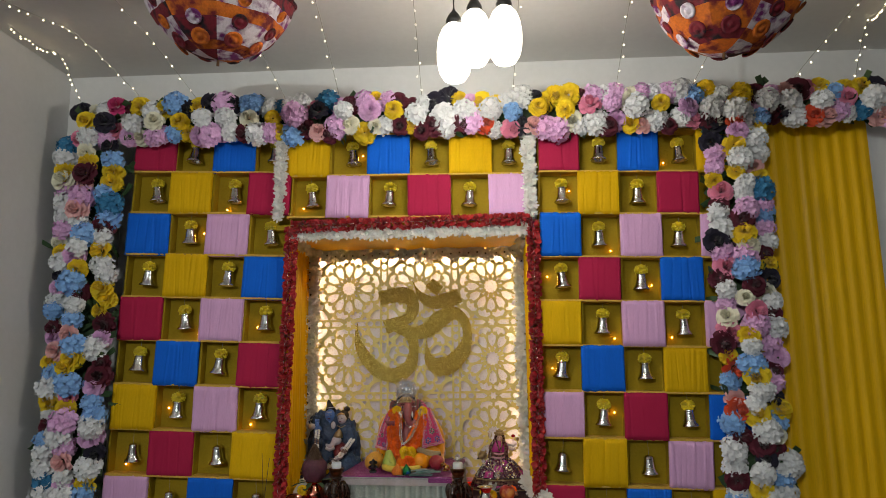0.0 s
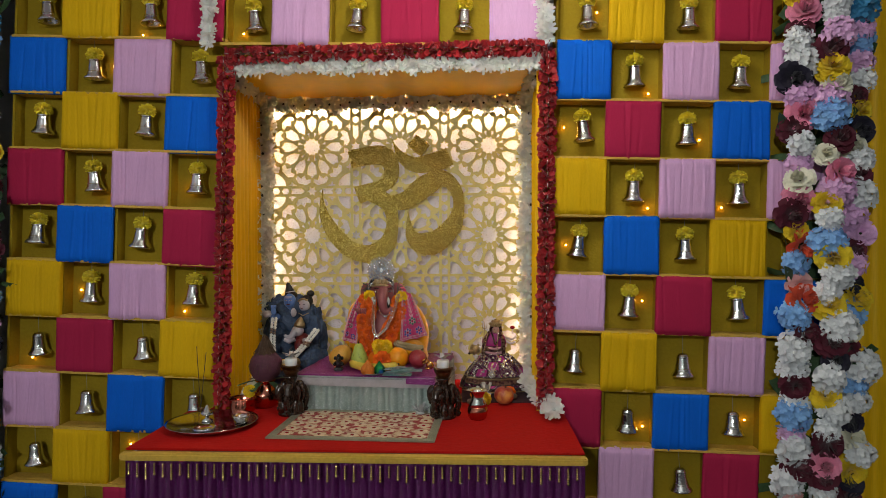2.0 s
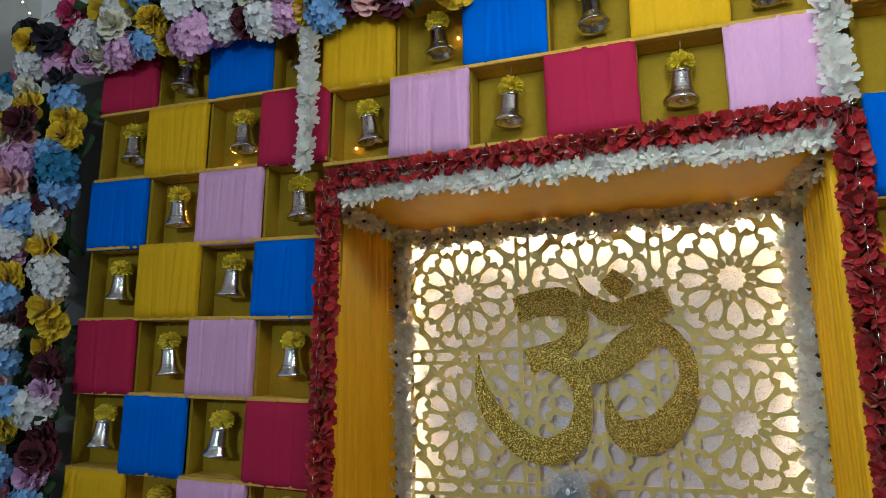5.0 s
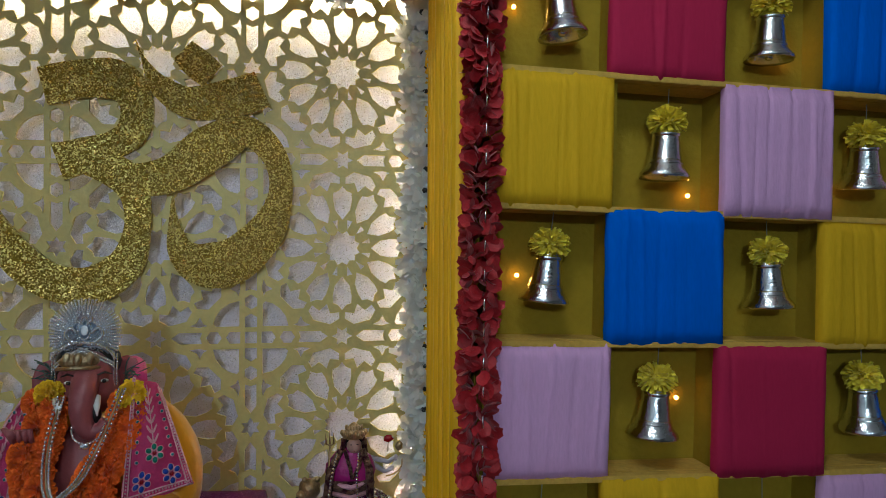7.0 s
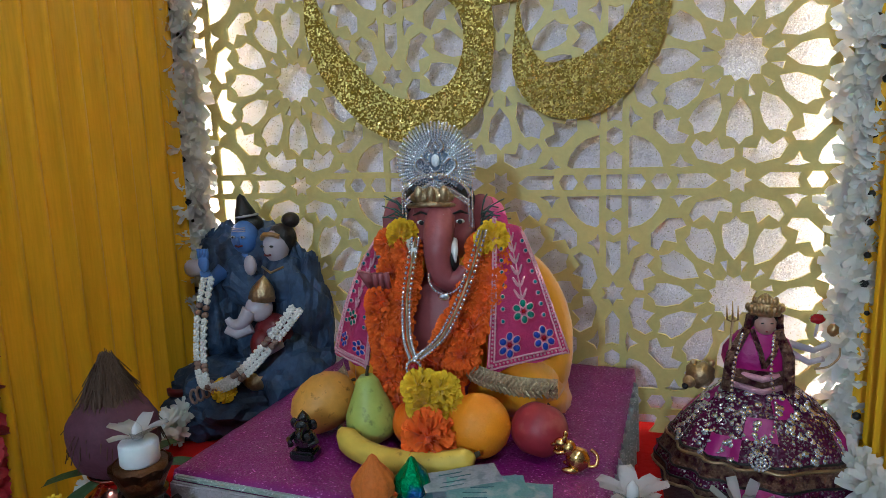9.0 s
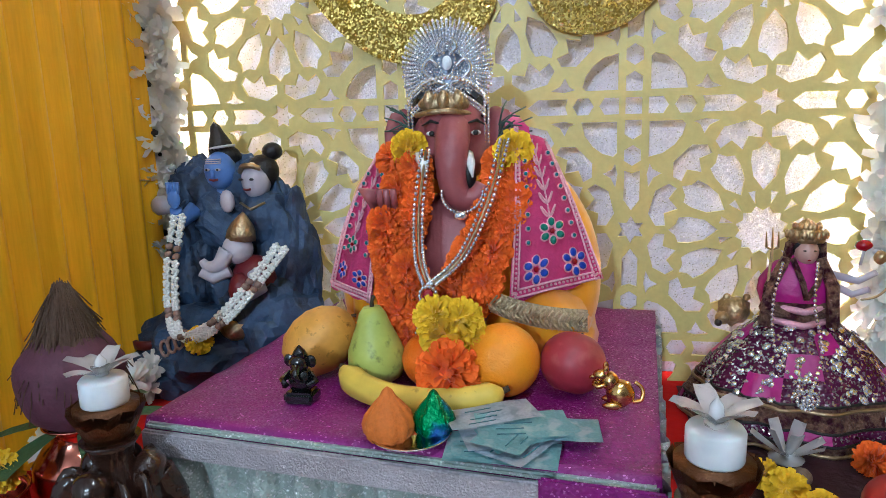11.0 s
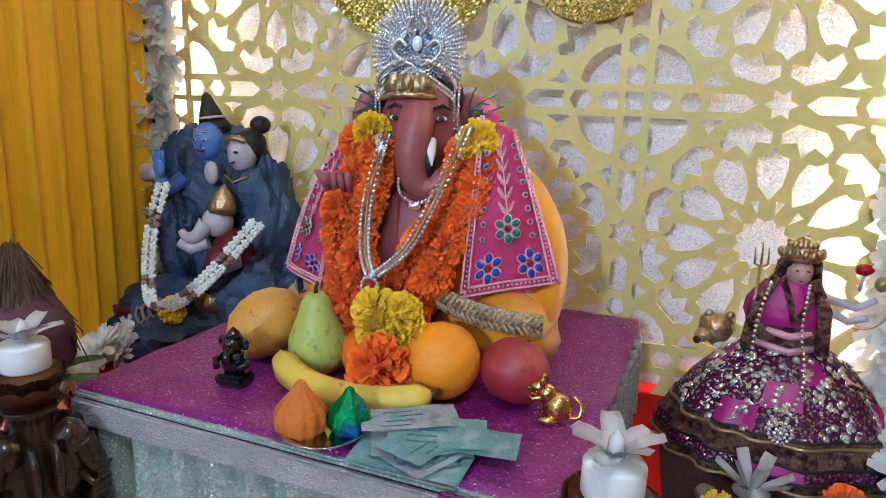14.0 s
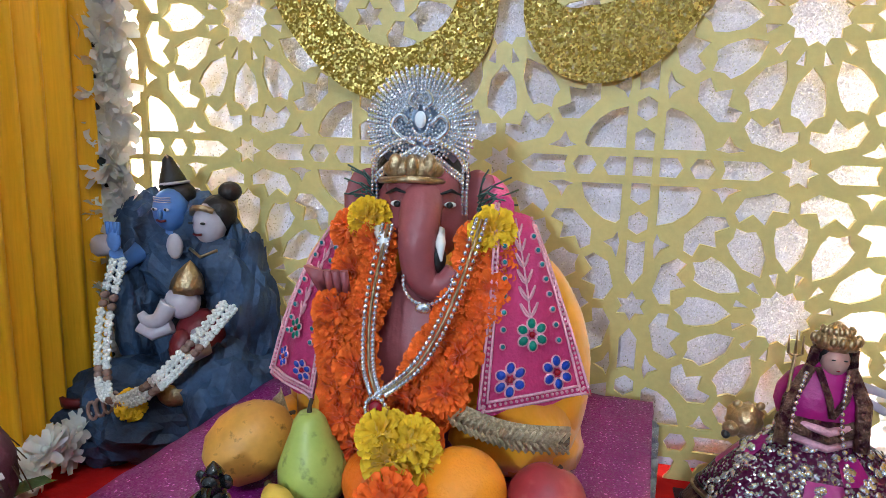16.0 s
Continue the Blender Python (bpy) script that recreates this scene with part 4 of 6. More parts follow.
# purple cloth laid over the platform, folded over at the front corner
bm = bmesh.new()
n = 40
g = [[bm.verts.new((-0.245 + 0.49 * i / n, -0.246 + 0.488 * j / n, PZT - 0.002 + 0.0022 * noise.noise((i * 0.3, j * 0.3, 1)) + 0.0012 * noise.noise((i * 0.9, j * 0.9, 4)))) for i in range(n + 1)] for j in range(n + 1)]
for j in range(n):
    for i in range(n):
        bm.faces.new((g[j][i], g[j][i + 1], g[j + 1][i + 1], g[j + 1][i])).smooth = True
rim = g[0] + [r[-1] for r in g[1:]] + g[-1][-2::-1] + [r[0] for r in g[-2:0:-1]]
low = [bm.verts.new((v.co.x * 1.012, v.co.y * 1.012, PZT - 0.017 - (0.0 if k < n else 0.045 if k < 2 * n else 0.0))) for k, v in enumerate(rim)]
for k in range(len(rim)):
    q = (k + 1) % len(rim)
    bm.faces.new((rim[k], low[k], low[q], rim[q])).smooth = True
box(bm, 0.15, 0.249, -0.263, -0.258, PZT - 0.024, PZT - 0.004, 0.002)
c = part("purple_cloth", bm, M_PURPLE_TOP)
c.matrix_basis = PLAT
tagged(c, "shiny purple cloth spread over the platform", "cloth")

# ---- main idol (one plain mesh) and what it wears ----
M_SKIN = mat("painted_clay", rgb(150, 80, 84), 0.45, var=0.12, scale=20, bump=0.08, coat=0.1)
M_ROBE = mat("golden_satin", rgb(246, 172, 28), 0.32, var=0.12, scale=12, bump=0.35, bscale=28, stretch=(1, 1, 0.6), sheen=0.3)
M_TUSK = mat("white_enamel", (0.85, 0.84, 0.82), 0.3, var=0.05, bump=0.02)
M_DARK = mat("dark_hair", (0.012, 0.01, 0.01), 0.5, var=0.3, bump=0.2)
M_PURPLEROBE = mat("purple_satin", rgb(120, 50, 110), 0.4, var=0.2, scale=20, bump=0.2)
IDOL = (-0.022, 0.285)
ix, iy = IDOL
bm = bmesh.new()
# 0 skin, 1 robe, 2 tusk, 3 dark, 4 purple
ball(bm, (ix, iy + 0.02, 0.99), (0.105, 0.075, 0.13), 20, 1, 0.15)
ball(bm, (ix - 0.01, iy - 0.03, 0.985), (0.075, 0.06, 0.1), 18, 0)
ball(bm, (ix, iy - 0.02, 0.925), (0.13, 0.085, 0.045), 20, 4, 0.25)
for s in (-1, 1):
    arm = catmull([(ix + s * 0.045, iy + 0.01, 1.1), (ix + s * 0.1, iy + 0.0, 1.07), (ix + s * 0.13, iy - 0.01, 1.01), (ix + s * 0.132, iy - 0.025, 0.95), (ix + s * 0.12, iy - 0.03, 0.915)], 10)
    for i, p in enumerate(arm):
        ball(bm, p, 0.032 + 0.009 * math.sin(math.pi * i / (len(arm) - 1)), 14, 1, 0.06)
    ball(bm, (ix + s * 0.1, iy - 0.035, 0.915), (0.07, 0.06, 0.032), 14, 1, 0.3)
# gathered robe front below the shawl
ball(bm, (ix + 0.072, iy - 0.035, 0.985), (0.072, 0.05, 0.088), 24, 1, 0.1)
ball(bm, (ix + 0.085, iy - 0.045, 0.935), (0.078, 0.062, 0.046), 24, 1, 0.12)
for k in range(2):
    tube(bm, [(ix - 0.1 - 0.014 * k, iy - 0.045, 1.03), (ix - 0.112 - 0.016 * k, iy - 0.062, 0.975), (ix - 0.108 - 0.018 * k, iy - 0.06, 0.925)], [0.012, 0.016, 0.02], 10, 1)
tube(bm, [(ix - 0.09, iy - 0.07, 1.02), (ix - 0.082, iy - 0.085, 1.045), (ix - 0.085, iy - 0.09, 1.07)], [0.014, 0.013, 0.012], 8, 0)
for k in range(4):
    tube(bm, [(ix - 0.096 + 0.008 * k, iy - 0.09, 1.07), (ix - 0.097 + 0.008 * k, iy - 0.092, 1.094)], 0.0042, 6, 0)
# head, ears, trunk
ball(bm, (ix - 0.004, iy + 0.0, 1.14), (0.047, 0.046, 0.055), 20, 0)
ball(bm, (ix - 0.004, iy - 0.02, 1.165), (0.036, 0.032, 0.034), 16, 0)
ball(bm, (ix - 0.004, iy + 0.012, 1.175), (0.049, 0.042, 0.04), 16, 3)
for s in (-1, 1):
    ball(bm, (ix - 0.004 + s * 0.052, iy + 0.015, 1.14), (0.03, 0.008, 0.042), 14, 0, 0.1, Euler((0, radians(s * 15), radians(s * -25))).to_matrix().to_4x4())
    ball(bm, (ix - 0.003 + s * 0.0255, iy - 0.041, 1.152), (0.0062, 0.0045, 0.0029), 10, 2)
    ball(bm, (ix - 0.003 + s * 0.025, iy - 0.0455, 1.152), (0.0034, 0.0026, 0.0032), 8, 3)
    tube(bm, [(ix + s * 0.02 - 0.016 + s * 0.009, iy - 0.05, 1.128), (ix + s * 0.02 - 0.012 + s * 0.006, iy - 0.07, 1.118), (ix + s * 0.02 - 0.012 + s * 0.008, iy - 0.078, 1.104)], [0.0055, 0.005, 0.001], 8, 2)
    tube(bm, [(ix - 0.003 + s * 0.016, iy - 0.05, 1.163), (ix - 0.003 + s * 0.026, iy - 0.046, 1.166), (ix - 0.003 + s * 0.036, iy - 0.037, 1.161)], [0.001, 0.002, 0.0008], 6, 3)
tr = catmull([(ix - 0.003, iy - 0.03, 1.165), (ix - 0.006, iy - 0.055, 1.14), (ix - 0.008, iy - 0.066, 1.115), (ix - 0.004, iy - 0.072, 1.09), (ix + 0.008, iy - 0.074, 1.078), (ix + 0.022, iy - 0.074, 1.082), (ix + 0.03, iy - 0.073, 1.095)], 6)
tube(bm, tr, [0.0215 - 0.011 * (i / (len(tr) - 1)) for i in range(len(tr))], 16, 0)
ball(bm, (ix + 0.012, iy - 0.066, 1.103), (0.009, 0.008, 0.014), 10, 3)
for k, (dx, dz) in enumerate(((0, 0), (-0.005, 0.006), (0.005, 0.006))):
    ball(bm, (ix - 0.004 + dx, iy - 0.058, 1.156 + dz), 0.0022, 6, 2)
for v in bm.verts:
    w = min(max((v.co.z - 1.04) / 0.08, 0.0), 1.0)
    v.co.x = ix + (v.co.x - ix) * (0.93 + 0.07 * w) + 0.004 - 0.015 * w
    v.co.y -= 0.016 * w
    if w and abs(v.co.x - ix) < 0.1:
        p = Matrix.Rotation(radians(14 * w), 3, "Z") @ Vector((v.co.x - ix + 0.012, v.co.y - iy + 0.01, 0))
        v.co.x, v.co.y = p.x + ix - 0.012, p.y + iy - 0.01
idol = part("elephant_headed_idol", bm, [M_SKIN, M_ROBE, M_TUSK, M_DARK, M_PURPLEROBE])
tagged(idol, "seated elephant-headed clay idol in golden satin on the platform", "statue")

# lace hem over the robe
M_HEM = mat("silver_brocade", rgb(204, 190, 156), 0.3, metal=0.7, var=0.35, scale=50, bump=0.7, bscale=260)
hem = thing("brocade_hem", "silver and gold brocade hem lying on the satin robe", "trim")
hem.matrix_basis = pose(ix * 0.06 + 0.004, 0, 0) @ Matrix.Diagonal((0.94, 1, 1, 1))
for pts, w in (([(ix + 0.02, iy - 0.108, 0.982), (ix + 0.06, iy - 0.112, 0.966), (ix + 0.105, iy - 0.104, 0.953), (ix + 0.155, iy - 0.07, 0.94)], 0.026),
               ([(ix - 0.15, iy - 0.085, 0.955), (ix - 0.14, iy - 0.092, 0.94), (ix - 0.13, iy - 0.095, 0.915)], 0.02)):
    bm = bmesh.new()
    cp = catmull(pts, 8)
    rows = []
    for i, p in enumerate(cp):
        rows.append([bm.verts.new((p[0], p[1] - 0.004 - 0.002 * (1 - abs(s)), p[2] + s * w / 2)) for s in (-1, -0.5, 0, 0.5, 1)])
    for a, b in zip(rows, rows[1:]):
        for k in range(4):
            bm.faces.new((a[k], b[k], b[k + 1], a[k + 1])).smooth = True
    for i in range(1, len(cp) - 1):
        for s in (-1, 1):
            c = Vector(cp[i])
            tube(bm, [c + Vector((-0.004, -0.013, 0)), c + Vector((0.004, -0.012, s * w * 0.4))], 0.0016, 5)
    part("hem_band", bm, M_HEM, hem)

# jewelled crown
M_STONE = mat("clear_rhinestone", (0.86, 0.9, 0.97), 0.1, metal=0.85, var=0.2, scale=60, bump=0.1)
M_ANTIQUE = mat("antique_gold", rgb(178, 156, 120), 0.32, metal=0.85, var=0.3, scale=40, bump=0.3, bscale=120)
M_PEARL = mat("pearl", (0.85, 0.88, 0.92), 0.18, var=0.08, bump=0.0, coat=0.6)
M_CROWNBASE = mat("grey_blue_backing", rgb(150, 160, 178), 0.35, metal=0.8, var=0.2, scale=40, bump=0.2)
crown = thing("jewelled_crown", "tall silver crown with radiating rows of rhinestones on the idol", "crown", at=(ix - 0.013, iy - 0.03, 1.202))
crown.scale = (0.9, 0.9, 0.97)
crown.rotation_euler = (0, 0, radians(8))
bm = bmesh.new()
lathe(bm, [(0.0, 0.0), (0.036, 0.0), (0.05, 0.002), (0.05, 0.006), (0.0, 0.008)], 28, pose(0, 0.006, 0.022, 90))
ball(bm, (0, 0.03, -0.002), (0.05, 0.034, 0.045), 18)
part("backing", bm, M_CROWNBASE, crown)
for k in range(45):
    a = radians(-34 + 248 * k / 44)
    bm = bmesh.new()
    d = Vector((math.cos(a), 0, math.sin(a)))
    for i in range(11):
        r = 0.024 + (0.0036 if k % 2 else 0.0034) * i
        ball(bm, Vector((0, -0.002 - 0.003 * math.sin(i * 0.3), 0.022)) + d * r * (1 if 0.15 < math.sin(a) else 0.97), 0.0023, 6)
    part("stone_row", bm, M_STONE, crown)
for q, (r, z, n) in enumerate(((0.026, 0.022, 26), (0.047, 0.0, 30))):
    bm = bmesh.new()
    for k in range(n):
        a = 2 * math.pi * k / n if q == 0 else math.pi * (0.05 + 0.9 * k / (n - 1))
        if q == 0:
            ball(bm, (r * math.cos(a), -0.006, z + r * 0.9 * math.sin(a)), 0.0026, 6)
        else:
            ball(bm, (0.05 * math.cos(a), -0.012 - 0.02 * math.sin(a), -0.022 + 0.034 * math.sin(a)), 0.0028, 6)
    part("stone_band", bm, M_STONE, crown)
for q in range(2):
    bm = bmesh.new()
    for k in range(35):
        u = -1 + 2 * k / 34
        ball(bm, (0.047 * u, -0.012 - 0.022 * math.cos(u * math.pi / 2), -0.032 + 0.0055 * q + 0.03 * (1 - abs(u)) ** 0.8), 0.0025, 6)
    part("stone_band", bm, M_STONE, crown)
for s in (-1, 1):
    bm = bmesh.new()
    for k in range(70):
        r, a = 0.0165 * math.sqrt((k + 0.5) / 70), 2.39996 * k
        ball(bm, (s * 0.021 + r * math.cos(a), -0.008 - 0.005 * (1 - r / 0.0165), 0.01 + 1.15 * r * math.sin(a)), 0.0017, 6)
    part("stone_cluster", bm, M_STONE, crown)
bm = bmesh.new()
for k in range(26):
    a = 2 * math.pi * k / 26
    ball(bm, (0.0105 * math.cos(a) * (1 - 0.4 * max(0, math.sin(a))), -0.012, 0.034 + 0.019 * math.sin(a)), 0.0019, 6)
part("stone_drop_frame", bm, M_STONE, crown)
for dx in (-0.047, -0.052, 0.047, 0.052):
    bm = bmesh.new()
    for i in range(13):
        ball(bm, (dx, -0.006, -0.012 - 0.0042 * i), 0.0022, 6)
    part("stone_drop", bm, M_STONE, crown)
bm = bmesh.new()
ball(bm, (0.0, -0.012, 0.03), (0.0065, 0.005, 0.0085), 12)
part("pearl_cabochon", bm, M_PEARL, crown, "oval pearl stone")
bm = bmesh.new()
for s in (-1, 1):
    tube(bm, catmull([(s * 0.004, -0.01, 0.006), (s * 0.02, -0.011, 0.012), (s * 0.03, -0.011, 0.024), (s * 0.022, -0.011, 0.034), (s * 0.012, -0.011, 0.026)], 5), 0.0032, 6)
    tube(bm, catmull([(s * 0.003, -0.01, 0.04), (s * 0.012, -0.011, 0.048), (s * 0.006, -0.011, 0.058)], 5), 0.0028, 6)
part("scroll", bm, M_STONE, crown)
bm = bmesh.new()
ball(bm, (-0.004, -0.03, -0.018), (0.033, 0.014, 0.013), 18, 0)
for s in (-1, 0, 1):
    ball(bm, (-0.004 + s * 0.018, -0.044 + abs(s) * 0.006, -0.014), (0.008, 0.006, 0.012), 10)
tube(bm, [(-0.04, -0.024, -0.03), (-0.02, -0.046, -0.027), (-0.004, -0.05, -0.026), (0.012, -0.046, -0.027), (0.032, -0.024, -0.03)], 0.0035, 8)
part("forehead_plate", bm, M_ANTIQUE, crown, "antique gold forehead plate")

# marigold garland
gar = thing("marigold_garland", "thick orange marigold garland with yellow marigolds round the idol's neck", "garland", at=(0, 0, 0))
gar.matrix_basis = pose(ix * 0.06 + 0.004, 0, 0) @ Matrix.Diagonal((0.94, 1, 1, 1))
MG = [part("marigold", marigold(70 + s, 0.023), M_MARIGOLD).data for s in range(3)]
MY = [part("marigold", marigold(80 + s, 0.022), M_YMARI).data for s in range(2)]
for o in [o for o in scene.objects if o.name.startswith("marigold") and o.parent is None and o.type == "MESH"]:
    bpy.data.objects.remove(o)
grnd = random.Random(4)


def blossom(mesh, p, parent, s=1.0, name="marigold"):
    o = new(name, mesh)
    o.parent = parent
    o.matrix_basis = pose(*p, 80 + grnd.uniform(-25, 25), grnd.uniform(-25, 25), grnd.uniform(-20, 20)) @ pose(0, 0, 0, 0, 0, grnd.uniform(0, 360)) @ Matrix.Scale(s, 4)
    return o


left = catmull([(ix - 0.07, iy - 0.055, 1.12), (ix - 0.062, iy - 0.08, 1.085), (ix - 0.07, iy - 0.1, 1.04), (ix - 0.066, iy - 0.112, 0.995), (ix - 0.052, iy - 0.118, 0.955), (ix - 0.035, iy - 0.12, 0.925)], 6)
right = catmull([(ix + 0.062, iy - 0.055, 1.11), (ix + 0.056, iy - 0.08, 1.075), (ix + 0.04, iy - 0.1, 1.04), (ix + 0.022, iy - 0.112, 1.0), (ix + 0.008, iy - 0.118, 0.965), (ix - 0.012, iy - 0.12, 0.93)], 6)
for line in (left, right):
    for i, p in enumerate(line):
        if i % 2 == 0:
            for s in (-1, 1):
                blossom(grnd.choice(MG), (p[0] + s * 0.014, p[1] + grnd.uniform(-0.006, 0.008), p[2] + grnd.uniform(-0.006, 0.006)), gar, grnd.uniform(0.8, 1.05))
for p, s in (((ix - 0.062, iy - 0.06, 1.135), 1.05), ((ix + 0.066, iy - 0.06, 1.13), 1.1), ((-0.032, 0.12, 0.966), 1.1), ((-0.004, 0.12, 0.963), 1.1), ((-0.022, 0.114, 0.951), 1.2), ((0.006, 0.122, 0.944), 1.0)):
    blossom(grnd.choice(MY), p, gar, s)
blossom(MG[0], (-0.014, 0.09, 0.918), gar, 1.45)
# darbha grass tufts behind the ears
M_GRASS = mat("dried_green_grass", rgb(70, 92, 84), 0.7, var=0.3, bump=0.1)
for sx in (-1, 1):
    bm = bmesh.new()
    for k in range(26):
        p = Vector((ix - 0.004 + sx * 0.05, iy - 0.03 + grnd.uniform(-0.01, 0.01), 1.15 + grnd.uniform(-0.012, 0.012)))
        q = p + Vector((sx * grnd.uniform(0.005, 0.04), grnd.uniform(-0.02, 0.015), grnd.uniform(-0.02, 0.028)))
        tube(bm, [p, (p + q) / 2 + Vector((0, -0.003, 0.005)), q], 0.0009, 4)
    tagged(part("grass_tuft", bm, M_GRASS), "dry green sacred grass tucked behind the idol's ear", "grass", "grass tufts", "stuff")

# necklaces
neck = thing("stone_necklace", "long rhinestone necklace with a round red pendant on the idol", "necklace")
neck.matrix_basis = pose(ix * 0.12 + 0.016, -0.008, 0.014) @ Matrix.Diagonal((0.88, 1, 1, 1))
M_REDSTONE = mat("red_stone", rgb(150, 10, 30), 0.1, var=0.1, bump=0, coat=0.8)
nl = catmull([(ix - 0.052, iy - 0.075, 1.12), (ix - 0.05, iy - 0.125, 1.06), (ix - 0.046, iy - 0.142, 1.01), (ix - 0.036, iy - 0.148, 0.985)], 12)
nr = catmull([(ix + 0.048, iy - 0.075, 1.13), (ix + 0.034, iy - 0.125, 1.07), (ix + 0.006, iy - 0.142, 1.015), (ix - 0.03, iy - 0.148, 0.985)], 12)
for line in (nl, nr):
    for off in (-0.0052, 0.0052):
        bm = bmesh.new()
        for p in line:
            ball(bm, (p[0] + off, p[1], p[2]), 0.0025, 6)
        part("stone_row", bm, M_STONE, neck)
    bm = bmesh.new()
    tube(bm, [(p[0], p[1] + 0.002, p[2]) for p in line], 0.0016, 6)
    part("gold_band", bm, M_ANTIQUE, neck)
bm = bmesh.new()
for k in range(14):
    a = 2 * math.pi * k / 14
    ball(bm, (ix - 0.034 + 0.0105 * math.cos(a), iy - 0.152, 0.973 + 0.0105 * math.sin(a)), 0.0026, 6)
for k in range(7):
    ball(bm, (ix - 0.038 - 0.002 * k, iy - 0.152, 0.96 - 0.0045 * k), 0.0024, 6)
part("pendant", bm, M_STONE, neck)
bm = bmesh.new()
ball(bm, (ix - 0.034, iy - 0.152, 0.973), (0.0075, 0.004, 0.0075), 12)
part("red_stone", bm, M_REDSTONE, neck)
bm = bmesh.new()
for k in range(19):
    a = math.pi * k / 18
    ball(bm, (ix - 0.004 - 0.026 * math.cos(a), iy - 0.085 - 0.012 * math.sin(a), 1.075 - 0.022 * math.sin(a)), 0.0024, 6)
ball(bm, (ix - 0.004, iy - 0.1, 1.05), (0.009, 0.003, 0.005), 10)
part("collar", bm, M_STONE, neck)

# embroidered shawl: two hanging panels
M_PINK = mat("pink_silk", rgb(226, 70, 140), 0.55, var=0.12, scale=30, bump=0.3, bscale=400, sheen=0.2)
M_EDGING = mat("silver_pink_cord", rgb(226, 170, 185), 0.35, metal=0.3, var=0.25, scale=60, bump=0.3)
M_BLUE = mat("blue_thread", rgb(25, 60, 165), 0.35, var=0.2, scale=60, bump=0.3)
M_GREEN = mat("green_thread", rgb(10, 110, 90), 0.35, var=0.2, scale=60, bump=0.3)
M_TEAL = mat("teal_thread", rgb(30, 120, 130), 0.35, var=0.2, scale=60, bump=0.3)


def shawl_panel(corners, bulge, flowers, parent):
    """Cloth between top-left, top-right, bottom-right, bottom-left, bowed outwards, with raised embroidery."""
    tl, tr_, br, bl = (Vector(c) for c in corners)
    nrm = ((tr_ - tl) + (br - bl)).cross((bl - tl) + (br - tr_)).normalized()
    if nrm.y > 0:
        nrm = -nrm

    def at(u, v, lift=0.0):
        p = (tl * (1 - u) + tr_ * u) * (1 - v) + (bl * (1 - u) + br * u) * v
        return p + nrm * (bulge * math.sin(math.pi * min(v * 0.9 + 0.1, 1)) * (0.6 + 0.4 * math.sin(math.pi * u)) + 0.0025 * math.sin(9 * u + 4 * v) + lift)

    bm = bmesh.new()
    nu, nv = 12, 18
    rows = [[bm.verts.new(at(i / nu, j / nv + (0.015 * math.sin(math.pi * i / nu * 4) if j == nv else 0))) for i in range(nu + 1)] for j in range(nv + 1)]
    for a, b in zip(rows, rows[1:]):
        for i in range(nu):
            bm.faces.new((a[i], a[i + 1], b[i + 1], b[i])).smooth = True
    bmesh.ops.solidify(bm, geom=bm.faces[:], thickness=0.0015)
    panel = part("panel", bm, M_PINK, parent)
    bm = bmesh.new()
    for e in (0.02, 0.09):
        edge = [at(e, v / 20, 0.0025) for v in range(20)] + [at(u / 12, 1 - e * 0.6, 0.0025) for u in range(1, 12)] + [at(1 - e, 1 - v / 20, 0.0025) for v in range(20)]
        tube(bm, edge, 0.0014, 5)
    for v in range(38):
        for u in (0.055, 0.945):
            ball(bm, at(u, (v + 0.5) / 38, 0.003), 0.0016, 5)
    for u in range(22):
        ball(bm, at((u + 0.5) / 22, 0.965, 0.003), 0.0017, 5)
    part("edging", bm, M_EDGING, panel, "silvery corded edging")
    for u, v, r, m in flowers:
        bm = bmesh.new()
        c = at(u, v, 0.0035)
        ex = (at(u + 0.02, v) - at(u - 0.02, v)).normalized()
        ey = (at(u, v - 0.02) - at(u, v + 0.02)).normalized()
        for k in range(6):
            a = math.pi / 3 * k + 0.5
            d = ex * math.cos(a) + ey * math.sin(a)
            R = Matrix((ex, -nrm, ey)).transposed() @ Matrix.Rotation(-a, 3, "Y")
            ball(bm, c + d * r * 0.62, (r * 0.4, 0.0018, r * 0.33), 10, 0, 0.0, R.to_4x4())
            ball(bm, c + d * r * 0.64 + nrm * 0.0012, (r * 0.3, 0.0018, r * 0.24), 8, 1, 0.0, R.to_4x4())
        ball(bm, c + nrm * 0.001, (r * 0.2, 0.003, r * 0.2), 8, 2)
        part("embroidered_flower", bm, [M_EDGING, m, M_REDSTONE], panel)
    for v in range(8):
        vv = 0.14 + 0.08 * v
        for u in (0.2, 0.8):
            bm = bmesh.new()
            ball(bm, at(u, vv, 0.003), (0.0034, 0.0018, 0.0034), 8, 0)
            ball(bm, at(u, vv, 0.0042), (0.0022, 0.0016, 0.0022), 8, 1)
            part("sequin", bm, [M_EDGING, M_TEAL], panel)
    bm = bmesh.new()
    for v in range(6):
        for s in (-1, 1):
            c = at(0.5 + s * 0.09, 0.1 + 0.085 * v, 0.003)
            d = at(0.5, 0.15 + 0.085 * v, 0.003)
            tube(bm, catmull([d, c + (c - d) * 0.1 + Vector((0, 0, 0.003)), c * 1.0, c * 0.5 + d * 0.5 - Vector((0, 0, 0.002)), d], 3), 0.001, 4)
    tube(bm, [at(0.5, 0.05 + 0.05 * v, 0.003) for v in range(13)], 0.0011, 4)
    part("vine", bm, M_EDGING, panel, "silvery embroidered vine")


